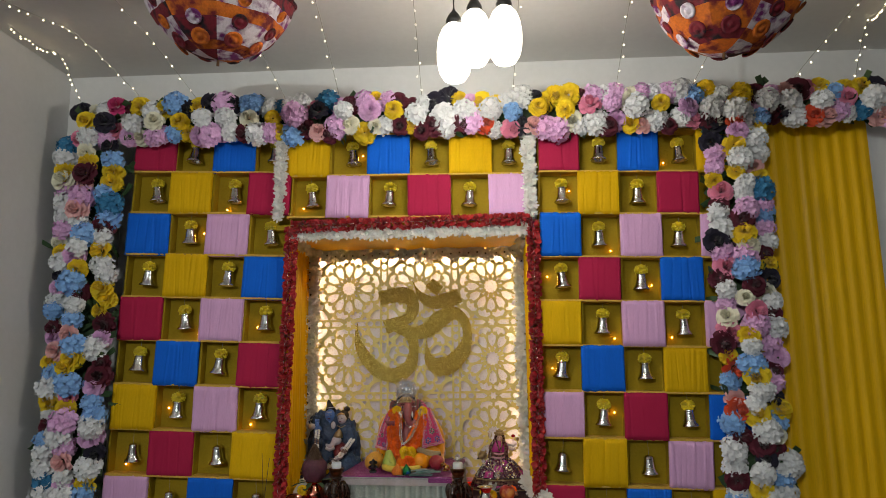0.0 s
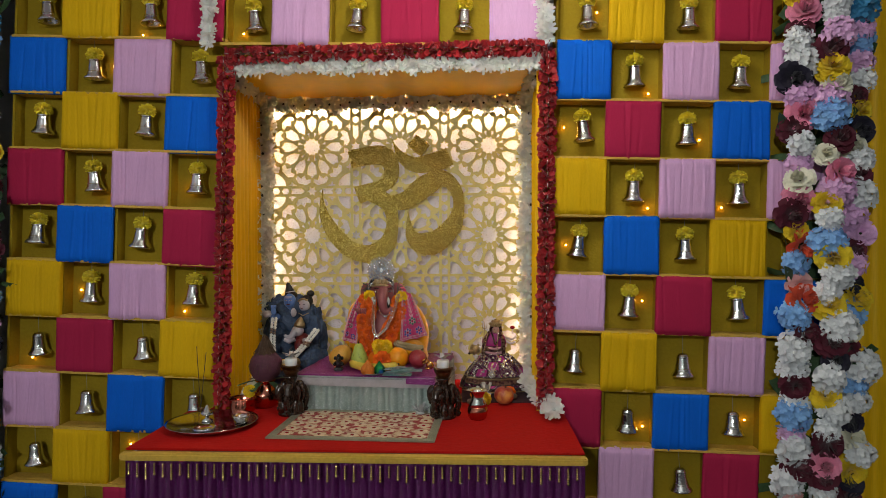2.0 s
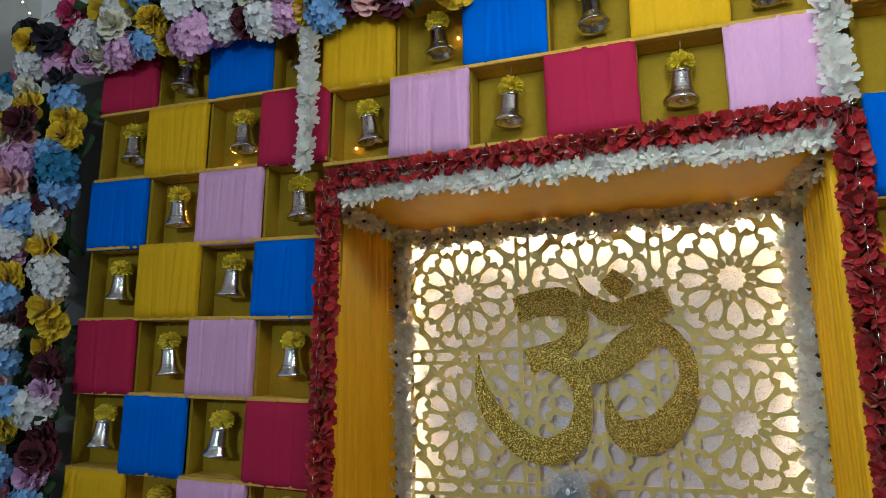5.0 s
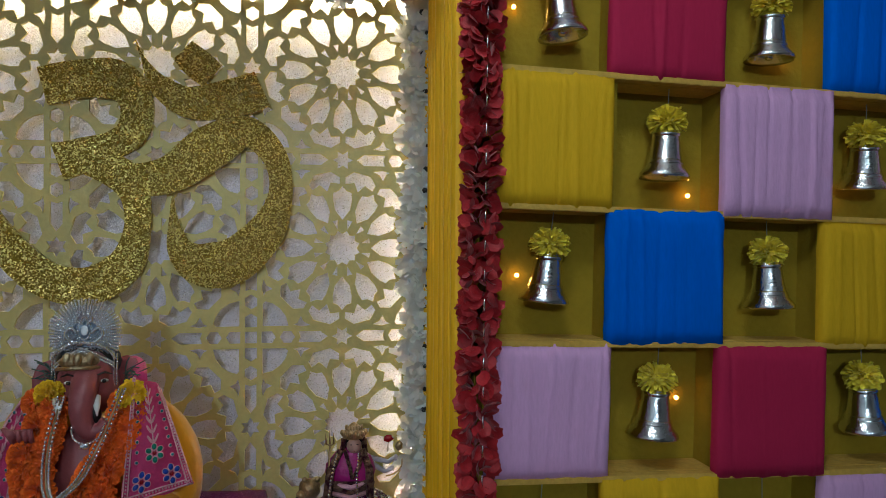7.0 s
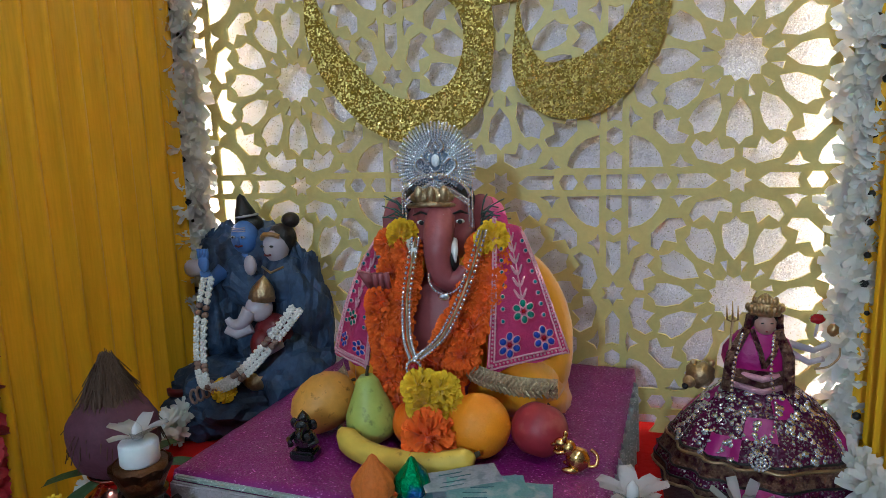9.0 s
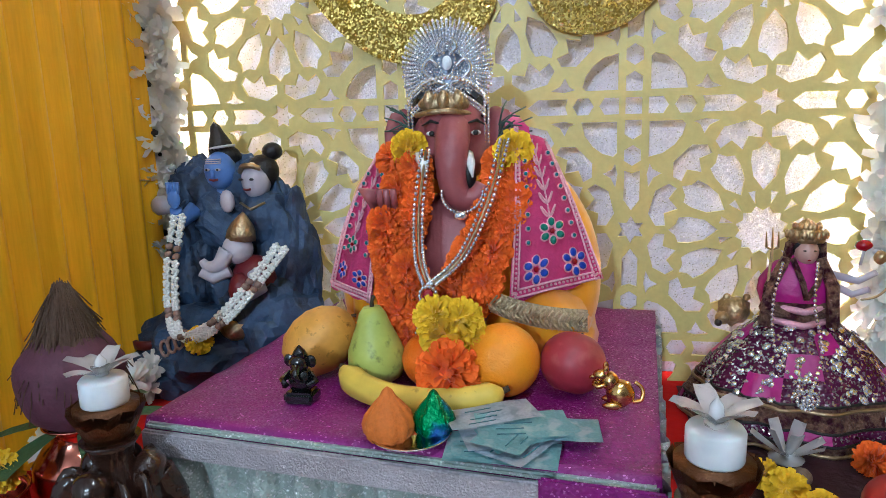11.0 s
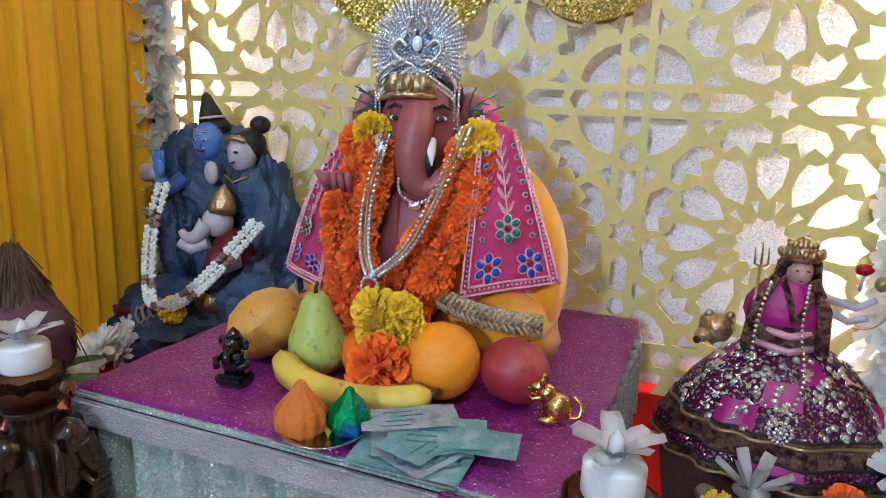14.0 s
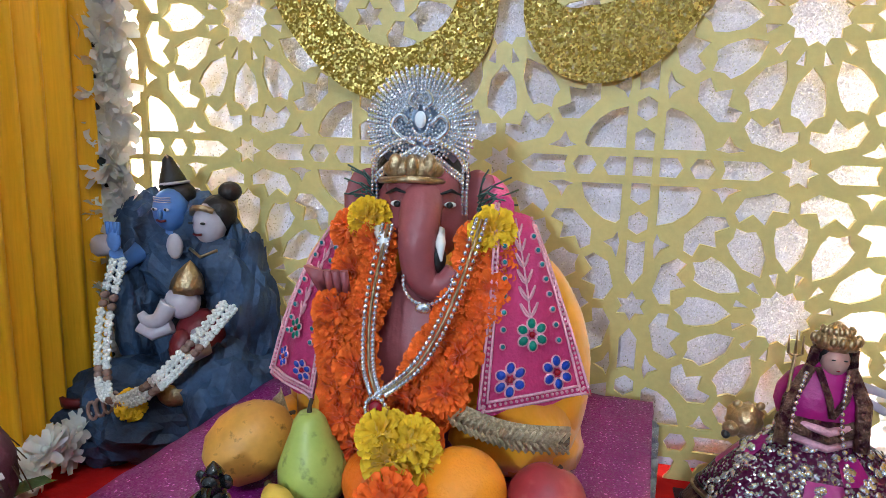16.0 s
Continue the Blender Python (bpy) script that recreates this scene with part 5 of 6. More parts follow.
shawl = thing("embroidered_shawl", "pink silk shawl with blue and green embroidered flowers over the idol", "shawl")
shawl.matrix_basis = pose(ix * 0.06 + 0.004, 0, 0) @ Matrix.Diagonal((0.94, 1, 1, 1))
shawl_panel([(ix + 0.064, iy - 0.05, 1.155), (ix + 0.1, iy - 0.03, 1.14), (ix + 0.172, iy - 0.085, 0.992), (ix + 0.066, iy - 0.118, 0.972)], 0.02,
            [(0.5, 0.66, 0.0155, M_GREEN), (0.28, 0.86, 0.0165, M_BLUE), (0.73, 0.86, 0.0165, M_BLUE)], shawl)
shawl_panel([(ix - 0.112, iy - 0.03, 1.122), (ix - 0.078, iy - 0.055, 1.122), (ix - 0.103, iy - 0.108, 0.962), (ix - 0.166, iy - 0.085, 0.976)], 0.018,
            [(0.5, 0.66, 0.011, M_GREEN), (0.3, 0.85, 0.011, M_BLUE), (0.72, 0.87, 0.011, M_BLUE)], shawl)
tail = bmesh.new()
tube(tail, catmull([(ix + 0.072, iy - 0.035, 1.15), (ix + 0.04, iy + 0.04, 1.165), (ix - 0.04, iy + 0.045, 1.15), (ix - 0.09, iy - 0.025, 1.12)], 6), 0.012, 8)
part("neck_fold", tail, M_PINK, shawl)

# ---- offerings on the platform ----
M_MANGO = mat("mango_skin", rgb(206, 150, 62), 0.45, var=0.2, scale=18, bump=0.05, spots=rgb(130, 90, 30), spot_scale=110, spot_amount=0.05, sub=0.1)
M_PEAR = mat("pear_skin", rgb(176, 188, 92), 0.4, var=0.12, scale=18, bump=0.05, spots=rgb(130, 140, 70), spot_scale=90, spot_amount=0.2, sub=0.1)
M_ORANGE = mat("orange_peel", rgb(240, 150, 18), 0.4, var=0.08, scale=20, bump=0.25, bscale=420, sub=0.1)
M_TANGERINE = mat("tangerine_peel", rgb(232, 112, 14), 0.4, var=0.1, scale=20, bump=0.25, bscale=420, sub=0.1)
M_APPLE = mat("apple_skin", rgb(148, 44, 54), 0.42, var=0.3, scale=16, bump=0.06, spots=rgb(176, 92, 84), spot_scale=30, spot_amount=0.4, coat=0.0)
M_BANANA = mat("banana_skin", rgb(214, 184, 72), 0.5, var=0.14, scale=14, bump=0.05, spots=rgb(120, 90, 30), spot_scale=70, spot_amount=0.0)
M_STEM = mat("brown_stem", (0.06, 0.04, 0.02), 0.8, var=0.3, bump=0.3)


def fruit(name, label, profile, m, at, rot=(0, 0, 0), stem=0.0, flutes=0, flute=0.0):
    g = thing(name, label, "fruit", at=at)
    g.rotation_euler = [radians(a) for a in rot]
    bm = bmesh.new()
    lathe(bm, profile, 28, None, 0, flute, flutes)
    part("flesh", bm, m, g)
    if stem:
        bm = bmesh.new()
        zt = profile[-1][1]
        tube(bm, [(0, 0, zt - 0.004), (0.001, 0, zt + stem * 0.5), (0.003, 0.001, zt + stem)], [0.003, 0.0018, 0.0022], 6)
        part("stem", bm, M_STEM, g)
    return g


def round_profile(r, top=0.0, squash=1.0, n=14):
    out = []
    for i in range(n + 1):
        a = -math.pi / 2 + math.pi * i / n
        rr = max(r * math.cos(a), 0.0002)
        z = r * squash * math.sin(a)
        dip = top * max(0, 1 - rr / (r * 0.45)) ** 2
        out.append((rr, z - dip if a > 0 else z + dip * 0.6))
    return out


fruit("orange", "ripe orange with dimpled peel on the purple cloth", round_profile(0.039, 0.004, 0.96), M_ORANGE, (0.041, 0.124, PZT + 0.037), (20, 10, 0), 0.0)
fruit("tangerine", "deep orange tangerine behind a marigold", round_profile(0.034, 0.004, 0.9), M_TANGERINE, (-0.034, 0.134, PZT + 0.031), (10, 0, 0))
fruit("apple", "dull red apple with a mottled skin", round_profile(0.034, 0.009, 0.95, 18), M_APPLE, (0.112, 0.138, PZT + 0.032), (-25, 15, 0), 0.008)
fruit("mango", "ripe yellow mango with small dark spots", [(0.0005, -0.042), (0.016, -0.039), (0.029, -0.027), (0.036, -0.008), (0.0365, 0.01), (0.031, 0.027), (0.02, 0.04), (0.008, 0.046), (0.0005, 0.047)], M_MANGO, (-0.172, 0.152, PZT + 0.038), (0, 58, 35), 0.004)
fruit("pear", "green pear with freckled skin", [(0.0005, -0.034), (0.015, -0.033), (0.0265, -0.026), (0.0315, -0.012), (0.0305, 0.004), (0.024, 0.02), (0.018, 0.034), (0.0145, 0.045), (0.009, 0.052), (0.0005, 0.052)], M_PEAR, (-0.099, 0.136, PZT + 0.034), (0, -3, 0), 0.012)
ban = thing("banana", "long yellow banana with brown tips", "fruit", at=(-0.042, 0.076, PZT + 0.014))
bm = bmesh.new()
pts = catmull([(-0.084, 0.03, 0.012), (-0.06, 0.008, 0.004), (-0.02, -0.008, 0.0), (0.03, -0.014, 0.001), (0.068, -0.008, 0.004), (0.088, 0.002, 0.008)], 6)
rad = [0.0145 * max(0.25, min(1, 6 * min(i, len(pts) - 1 - i) / (len(pts) - 1) + 0.3)) for i in range(len(pts))]
tube(bm, pts, rad, 6)
for f in bm.faces:
    f.smooth = True
bmesh.ops.subdivide_edges(bm, edges=bm.edges[:], cuts=1, use_grid_fill=True, smooth=0.3)
part("peel", bm, M_BANANA, ban)
bm = bmesh.new()
tube(bm, [(0.086, 0.001, 0.0075), (0.094, 0.004, 0.011)], [0.004, 0.003], 6)
tube(bm, [(-0.083, 0.029, 0.0115), (-0.088, 0.033, 0.014)], [0.004, 0.003], 6)
part("tip", bm, M_STEM, ban)

# sweets on a steel plate
M_STEEL = mat("polished_steel", (0.72, 0.72, 0.73), 0.12, metal=1.0, var=0.1, scale=12, bump=0.04)
M_MODAK = mat("orange_sweet", rgb(205, 112, 34), 0.7, var=0.2, scale=40, bump=0.35, bscale=160)
M_GREENFOIL = mat("green_foil", rgb(20, 130, 70), 0.25, metal=0.6, var=0.3, scale=40, bump=0.6, bscale=120, spots=rgb(40, 90, 170), spot_scale=40, spot_amount=0.5)
plate = thing("steel_plate", "small round steel plate", "plate", at=(-0.03, 0.012, PZT + 0.001))
bm = bmesh.new()
lathe(bm, [(0.0, 0.0), (0.026, 0.0), (0.036, 0.005), (0.0375, 0.0065), (0.036, 0.0068), (0.026, 0.002), (0.0, 0.002)], 32)
part("dish", bm, M_STEEL, plate)
prof = [(0.016, 0.0), (0.0205, 0.006), (0.0215, 0.014), (0.019, 0.022), (0.013, 0.03), (0.007, 0.037), (0.004, 0.043), (0.0005, 0.046)]
for nm, lb, m, p, k, s in (("modak_sweet", "orange ridged sweet on a steel plate", M_MODAK, (-0.048, 0.006, PZT + 0.003), 11, 1.05), ("wrapped_sweet", "sweet wrapped in green and blue foil", M_GREENFOIL, (-0.01, 0.022, PZT + 0.003), 7, 0.9)):
    bm = bmesh.new()
    lathe(bm, [(r * s, z * s) for r, z in prof], 44, None, 0, 0.07, k)
    o = part(nm, bm, m, smooth=True)
    o.location = p
    tagged(o, lb, "sweet")
# banknotes: loose heap
M_NOTE = mat("cyan_note_paper", rgb(150, 196, 200), 0.75, var=0.2, scale=60, bump=0.1, spots=rgb(206, 222, 222), spot_scale=55, spot_amount=0.5)
M_NOTE2 = mat("pale_note_paper", rgb(206, 212, 222), 0.75, var=0.2, scale=60, bump=0.1, spots=rgb(164, 178, 192), spot_scale=70, spot_amount=0.5)
M_INK = mat("note_ink", rgb(80, 128, 142), 0.8, var=0.3, scale=80, bump=0.0)
nrnd = random.Random(12)
for k, (dx, dy, a) in enumerate(((-0.004, -0.012, 3), (0.012, -0.016, -3), (0.0, -0.004, 12), (0.022, -0.002, 62), (0.008, 0.004, 22), (0.046, 0.018, 4), (0.024, 0.008, 34), (0.014, 0.006, 70), (0.02, 0.012, 15), (-0.01, 0.026, 26))):
    w, h = (0.082, 0.046) if k < 9 else (0.084, 0.042)
    n = thing("banknote", "worn folded banknote in the loose heap", "banknote", "banknotes", at=(0.05 + dx, 0.01 + dy, PZT + 0.0025 + 0.0017 * k))
    n.rotation_euler = (radians(nrnd.uniform(-1.5, 2.5)), radians(nrnd.uniform(-2, 2)), radians(a))
    bm = bmesh.new()
    g = [[bm.verts.new((-w / 2 + w * i / 10, -h / 2 + h * j / 4, 0.0007 * math.sin(i * 0.7 + k) * (0.5 + 0.5 * j / 4))) for i in range(11)] for j in range(5)]
    for j in range(4):
        for i in range(10):
            bm.faces.new((g[j][i], g[j][i + 1], g[j + 1][i + 1], g[j + 1][i]))
    bmesh.ops.solidify(bm, geom=bm.faces[:], thickness=0.0005)
    part("paper", bm, M_NOTE2 if k in (4, 9, 3) else M_NOTE, n)
    bm = bmesh.new()
    for i in range(4):
        y0 = -h * 0.36 + h * 0.2 * i
        x0 = nrnd.uniform(-0.42, -0.1) * w
        ii = [x0 + (0.3 * w) * q / 4 for q in range(5)]
        for xa, xb in zip(ii, ii[1:]):
            za = 0.0007 * math.sin(((xa + xb) / 2 / w + 0.5) * 10 * 0.7 + k) * (0.5 + 0.5 * (y0 / h + 0.5)) + 0.0009
            box(bm, xa, xb, y0, y0 + 0.0012, za - 0.0004, za)
    part("print_bar", bm, M_INK, n)

# little gold mouse and dark figurine (plain single shapes)
M_BRIGHTGOLD = mat("bright_gold", rgb(226, 182, 110), 0.18, metal=1.0, var=0.15, scale=50, bump=0.1)
bm = bmesh.new()
ball(bm, (0.006, 0, 0.014), (0.014, 0.011, 0.014), 14, 0, 0.1)
ball(bm, (-0.004, 0, 0.026), (0.009, 0.008, 0.01), 12)
ball(bm, (-0.012, 0, 0.032), (0.009, 0.006, 0.006), 10)
tube(bm, [(-0.016, 0, 0.031), (-0.024, 0, 0.029)], [0.004, 0.0015], 6)
for s in (-1, 1):
    ball(bm, (-0.008, s * 0.006, 0.039), (0.003, 0.002, 0.005), 8)
    tube(bm, [(-0.008, s * 0.006, 0.024), (-0.016, s * 0.005, 0.021), (-0.02, s * 0.003, 0.024)], 0.0026, 6)
    ball(bm, (-0.002, s * 0.009, 0.004), (0.01, 0.004, 0.004), 8)
tube(bm, catmull([(0.018, 0, 0.006), (0.026, 0, 0.008), (0.027, 0.004, 0.018), (0.02, 0.006, 0.024)], 5), 0.0022, 6)
o = part("mouse_figurine", bm, M_BRIGHTGOLD)
o.location = (0.152, 0.108, PZT)
tagged(o, "small bright gold sitting mouse figurine on purple cloth", "figurine")
bm = bmesh.new()
box(bm, -0.016, 0.016, -0.013, 0.013, 0.0, 0.012, 0.003)
ball(bm, (0, 0, 0.023), (0.014, 0.011, 0.014), 12, 0, 0.2)
ball(bm, (0, -0.003, 0.041), (0.01, 0.009, 0.01), 12, 0, 0.2)
for s in (-1, 1):
    ball(bm, (s * 0.012, 0, 0.043), (0.006, 0.002, 0.007), 8)
    tube(bm, [(s * 0.01, 0, 0.03), (s * 0.018, -0.006, 0.024), (s * 0.012, -0.012, 0.02)], 0.004, 6)
tube(bm, [(0, -0.01, 0.041), (0.001, -0.016, 0.032), (0.006, -0.016, 0.026)], [0.005, 0.0035, 0.002], 6)
lathe(bm, [(0.009, 0.048), (0.006, 0.054), (0.0005, 0.06)], 10)
o = part("dark_figurine", bm, mat("black_stone", (0.008, 0.008, 0.009), 0.12, var=0.2, bump=0.1, coat=0.5))
o.location = (-0.162, 0.078, PZT)
tagged(o, "tiny polished black stone figurine on the purple cloth", "figurine")

# ---- blue family statue on rock (one plain mesh) ----
M_ROCK = mat("painted_blue_rock", rgb(52, 72, 102), 0.6, var=0.35, scale=18, bump=0.6, bscale=45, spots=rgb(30, 40, 58), spot_scale=14, spot_amount=0.5)
M_BLUESKIN = mat("blue_enamel", rgb(88, 124, 190), 0.4, var=0.1, bump=0.03)
M_FAIR = mat("pale_enamel", rgb(182, 176, 188), 0.4, var=0.08, bump=0.03)
M_REDROBE = mat("dark_red_enamel", rgb(96, 22, 30), 0.4, var=0.2, bump=0.1)
bm = bmesh.new()
for c, r in (((-0.45, 0.40, 0.82), (0.13, 0.095, 0.065)), ((-0.52, 0.38, 0.80), (0.07, 0.07, 0.055)), ((-0.36, 0.41, 0.85), (0.075, 0.08, 0.09)), ((-0.45, 0.455, 0.93), (0.1, 0.04, 0.13)),
             ((-0.335, 0.44, 0.95), (0.045, 0.045, 0.12)), ((-0.49, 0.455, 1.05), (0.055, 0.03, 0.065)), ((-0.43, 0.45, 1.05), (0.075, 0.035, 0.07)), ((-0.5, 0.44, 0.95), (0.04, 0.04, 0.1)), ((-0.51, 0.35, 0.79), (0.055, 0.045, 0.045))):
    vs = bmesh.ops.create_icosphere(bm, subdivisions=4, radius=1)["verts"]
    for v in vs:
        p = v.co.copy()
        k = 1 + 0.24 * noise.noise(p * 2.1 + Vector(c) * 17) + 0.2 * abs(noise.noise(p * 5.3 + Vector(c) * 5)) + 0.06 * noise.noise(p * 13 + Vector(c) * 3)
        q = Vector((p.x * r[0], p.y * r[1], p.z * r[2])) * k
        v.co = Vector(c) + q
        v.co.z = max(v.co.z, TZ)
        v.co.y = min(v.co.y, 0.488)
# shiva: head, topknot, torso, arms
ball(bm, (-0.433, 0.423, 1.10), (0.025, 0.023, 0.03), 16, 1)
ball(bm, (-0.433, 0.44, 1.12), (0.027, 0.022, 0.02), 14, 3)
lathe(bm, [(0.02, 0.0), (0.017, 0.012), (0.011, 0.026), (0.007, 0.038), (0.0005, 0.044)], 14, pose(-0.436, 0.436, 1.132, 0, -12, 0), 3)
lathe(bm, [(0.0195, 0.0), (0.021, 0.002), (0.0195, 0.004)], 14, pose(-0.434, 0.436, 1.134, 0, -8, 0), 2)
tube(bm, [(-0.433, 0.43, 1.078), (-0.434, 0.425, 1.05)], 0.012, 8, 1)
ball(bm, (-0.44, 0.43, 1.015), (0.048, 0.028, 0.052), 18, 0, 0.3)
tube(bm, [(-0.48, 0.42, 1.04), (-0.498, 0.395, 1.02), (-0.486, 0.375, 1.045)], [0.015, 0.012, 0.009], 8, 1)
ball(bm, (-0.484, 0.37, 1.062), (0.011, 0.004, 0.015), 10, 1)
for k in range(4):
    tube(bm, [(-0.492 + 0.0055 * k, 0.37, 1.07), (-0.493 + 0.0058 * k, 0.37, 1.087)], 0.0027, 6, 1)
for s in (-1, 1):
    ball(bm, (-0.433 + s * 0.009, 0.3995, 1.103), (0.005, 0.002, 0.0022), 8, 2)
    ball(bm, (-0.433 + s * 0.009, 0.398, 1.103), (0.002, 0.0014, 0.002), 6, 3)
tube(bm, [(-0.44, 0.401, 1.088), (-0.433, 0.399, 1.0865), (-0.426, 0.401, 1.088)], 0.0018, 6, 4)
ball(bm, (-0.433, 0.399, 1.097), (0.0035, 0.004, 0.007), 8, 1)
for k in range(3):
    tube(bm, [(-0.446, 0.404, 1.113 + 0.003 * k), (-0.433, 0.4, 1.1125 + 0.003 * k), (-0.42, 0.404, 1.113 + 0.003 * k)], 0.0008, 4, 2)
ball(bm, (-0.515, 0.39, 1.05), (0.022, 0.016, 0.016), 10, 2, 0.2)
# parvati
ball(bm, (-0.372, 0.42, 1.085), (0.023, 0.022, 0.029), 16, 2)
ball(bm, (-0.366, 0.432, 1.098), (0.026, 0.024, 0.026), 14, 3)
ball(bm, (-0.352, 0.44, 1.128), (0.016, 0.016, 0.014), 12, 3)
tube(bm, catmull([(-0.396, 0.416, 1.098), (-0.384, 0.401, 1.107), (-0.37, 0.398, 1.109), (-0.356, 0.404, 1.104)], 5), 0.0042, 7, 5)
ball(bm, (-0.365, 0.425, 1.02), (0.04, 0.03, 0.05), 14, 0)
for s in (-1, 1):
    ball(bm, (-0.377 + s * 0.009, 0.3965, 1.088), (0.004, 0.002, 0.002), 8, 3)
tube(bm, [(-0.383, 0.398, 1.073), (-0.377, 0.396, 1.072), (-0.371, 0.398, 1.073)], 0.0018, 6, 4)
tube(bm, [(-0.392, 0.402, 1.052), (-0.372, 0.394, 1.043), (-0.352, 0.404, 1.052)], 0.0022, 6, 5)
ball(bm, (-0.41, 0.395, 1.055), (0.012, 0.008, 0.018), 10, 2)
# small elephant-headed child
ball(bm, (-0.388, 0.375, 0.985), (0.024, 0.022, 0.023), 14, 2)
tube(bm, catmull([(-0.396, 0.36, 0.985), (-0.408, 0.352, 0.965), (-0.425, 0.35, 0.963), (-0.434, 0.35, 0.972)], 5), [0.014 - 0.0006 * i for i in range(16)], 10, 2)
lathe(bm, [(0.022, 0.0), (0.02, 0.012), (0.016, 0.022), (0.006, 0.036), (0.0005, 0.042)], 14, pose(-0.382, 0.378, 1.0, 0, 8, 0), 5, 0.08, 7)
ball(bm, (-0.37, 0.385, 0.93), (0.036, 0.032, 0.045), 14, 4)
ball(bm, (-0.378, 0.36, 0.925), (0.02, 0.02, 0.028), 12, 4)
tube(bm, [(-0.36, 0.365, 0.95), (-0.342, 0.35, 0.93), (-0.36, 0.335, 0.92)], [0.011, 0.01, 0.008], 8, 2)
tube(bm, [(-0.395, 0.36, 0.955), (-0.418, 0.35, 0.945), (-0.435, 0.345, 0.955)], [0.01, 0.009, 0.007], 8, 2)
ball(bm, (-0.385, 0.345, 0.87), (0.024, 0.02, 0.02), 12, 5, 0.15)
lathe(bm, [(0.026, 0.0), (0.027, 0.012), (0.022, 0.014), (0.02, 0.008), (0.0, 0.007)], 18, pose(-0.535, 0.35, 0.835), 4)
st = part("deity_family_statue", bm, [M_ROCK, M_BLUESKIN, M_FAIR, M_DARK, M_REDROBE, M_ANTIQUE])
for p in st.data.polygons:
    if p.material_index == 0:
        p.use_smooth = False
tagged(st, "blue painted statue of a deity family seated on rock", "statue")
# bead garland hung on it
M_WHITEBEAD = mat("white_bead", (0.78, 0.77, 0.74), 0.45, var=0.1, bump=0.05)
M_BROWNBEAD = mat("brown_bead", rgb(140, 112, 100), 0.55, var=0.2, bump=0.1)
bg = thing("bead_garland", "double string of white and brown beads on the blue statue", "garland")
line = catmull([(-0.482, 0.375, 1.035), (-0.478, 0.34, 0.97), (-0.47, 0.318, 0.9), (-0.455, 0.308, 0.866), (-0.42, 0.306, 0.872), (-0.38, 0.312, 0.9), (-0.34, 0.326, 0.945), (-0.306, 0.35, 0.992)], 7)
for i, p in enumerate(line):
    for s in (-1, 1):
        bm = bmesh.new()
        q = Vector(p) + Vector((s * 0.0065, 0, -s * 0.002))
        if i % 9 in (5, 6):
            ball(bm, q, (0.0062, 0.0062, 0.0052), 8, 0, 0.15)
            part("brown_bead", bm, M_BROWNBEAD, bg)
        else:
            for k in range(5):
                a = 2 * math.pi * k / 5
                ball(bm, q + Vector((0.004 * math.cos(a), -0.001, 0.004 * math.sin(a))), 0.0031, 6)
            ball(bm, q + Vector((0, -0.003, 0)), 0.0026, 6)
            part("flower_bead", bm, M_WHITEBEAD, bg)
for k in range(4):
    bm = bmesh.new()
    tube(bm, [(-0.485 + 0.012 * k + 0.007 * math.cos(a), 0.312, 0.845 + 0.006 * k + 0.012 * math.sin(a)) for a in [2 * math.pi * i / 12 for i in range(12)]], 0.0025, 6, 0, True)
    part("wooden_ring", bm, M_BROWNBEAD, bg)
o = blossom(MY[0], (-0.43, 0.318, 0.858), None, 0.95, "single_marigold")
tagged(o, "single yellow marigold laid on the rock ledge", "flower")

# ---- goddess doll in a wide sequinned skirt (one plain mesh) ----
M_MAGENTA = mat("magenta_silk", rgb(160, 20, 114), 0.4, var=0.15, scale=20, bump=0.2)
M_NET = glitter("sequinned_net", rgb(84, 20, 62), (0.9, 0.82, 0.84), 420, 0.22, 0.9, 0.25, 0.9)
M_GOLDLACE = mat("gold_lace", rgb(132, 100, 84), 0.4, metal=0.55, var=0.5, scale=60, bump=0.9, bscale=300, spots=rgb(70, 24, 44), spot_scale=95, spot_amount=0.7)
dx, dy = 0.4, 0.385
bm = bmesh.new()
seg = 72
rings = []
for r, z in ((0.036, 0.905), (0.06, 0.893), (0.088, 0.872), (0.112, 0.846), (0.13, 0.818), (0.134, 0.811), (0.146, 0.79), (0.152, 0.776), (0.154, 0.764), (0.10, 0.7615)):
    ring = []
    for i in range(seg):
        a = 2 * math.pi * i / seg
        f = 1 + 0.05 * min(1, (0.905 - z) / 0.1) * math.sin(a * 13 + 2 * math.sin(a * 3))
        ring.append(bm.verts.new((dx + r * 0.9 * f * math.cos(a), min(dy + r * 0.72 * f * math.sin(a), 0.478), z)))
    rings.append(ring)
for k, (a, b) in enumerate(zip(rings, rings[1:])):
    for i in range(seg):
        fc = bm.faces.new((a[i], a[(i + 1) % seg], b[(i + 1) % seg], b[i]))
        fc.smooth = True
        fc.material_index = 2 if k in (4, 5, 7) else (0 if (i // 5 + k) % 4 == 0 and k > 0 else 1)
for q, mi in ((4, 5), (5, 6), (6, 5), (7, 5), (8, 6)):
    tube(bm, [v.co.copy() for v in rings[q]], 0.0019 if mi == 5 else 0.0026, 5, mi, True)
ball(bm, (dx - 0.006, dy - 0.005, 0.94), (0.047, 0.028, 0.046), 16, 0, 0.1)
ball(bm, (dx - 0.006, dy - 0.012, 0.918), (0.046, 0.026, 0.018), 16, 2)
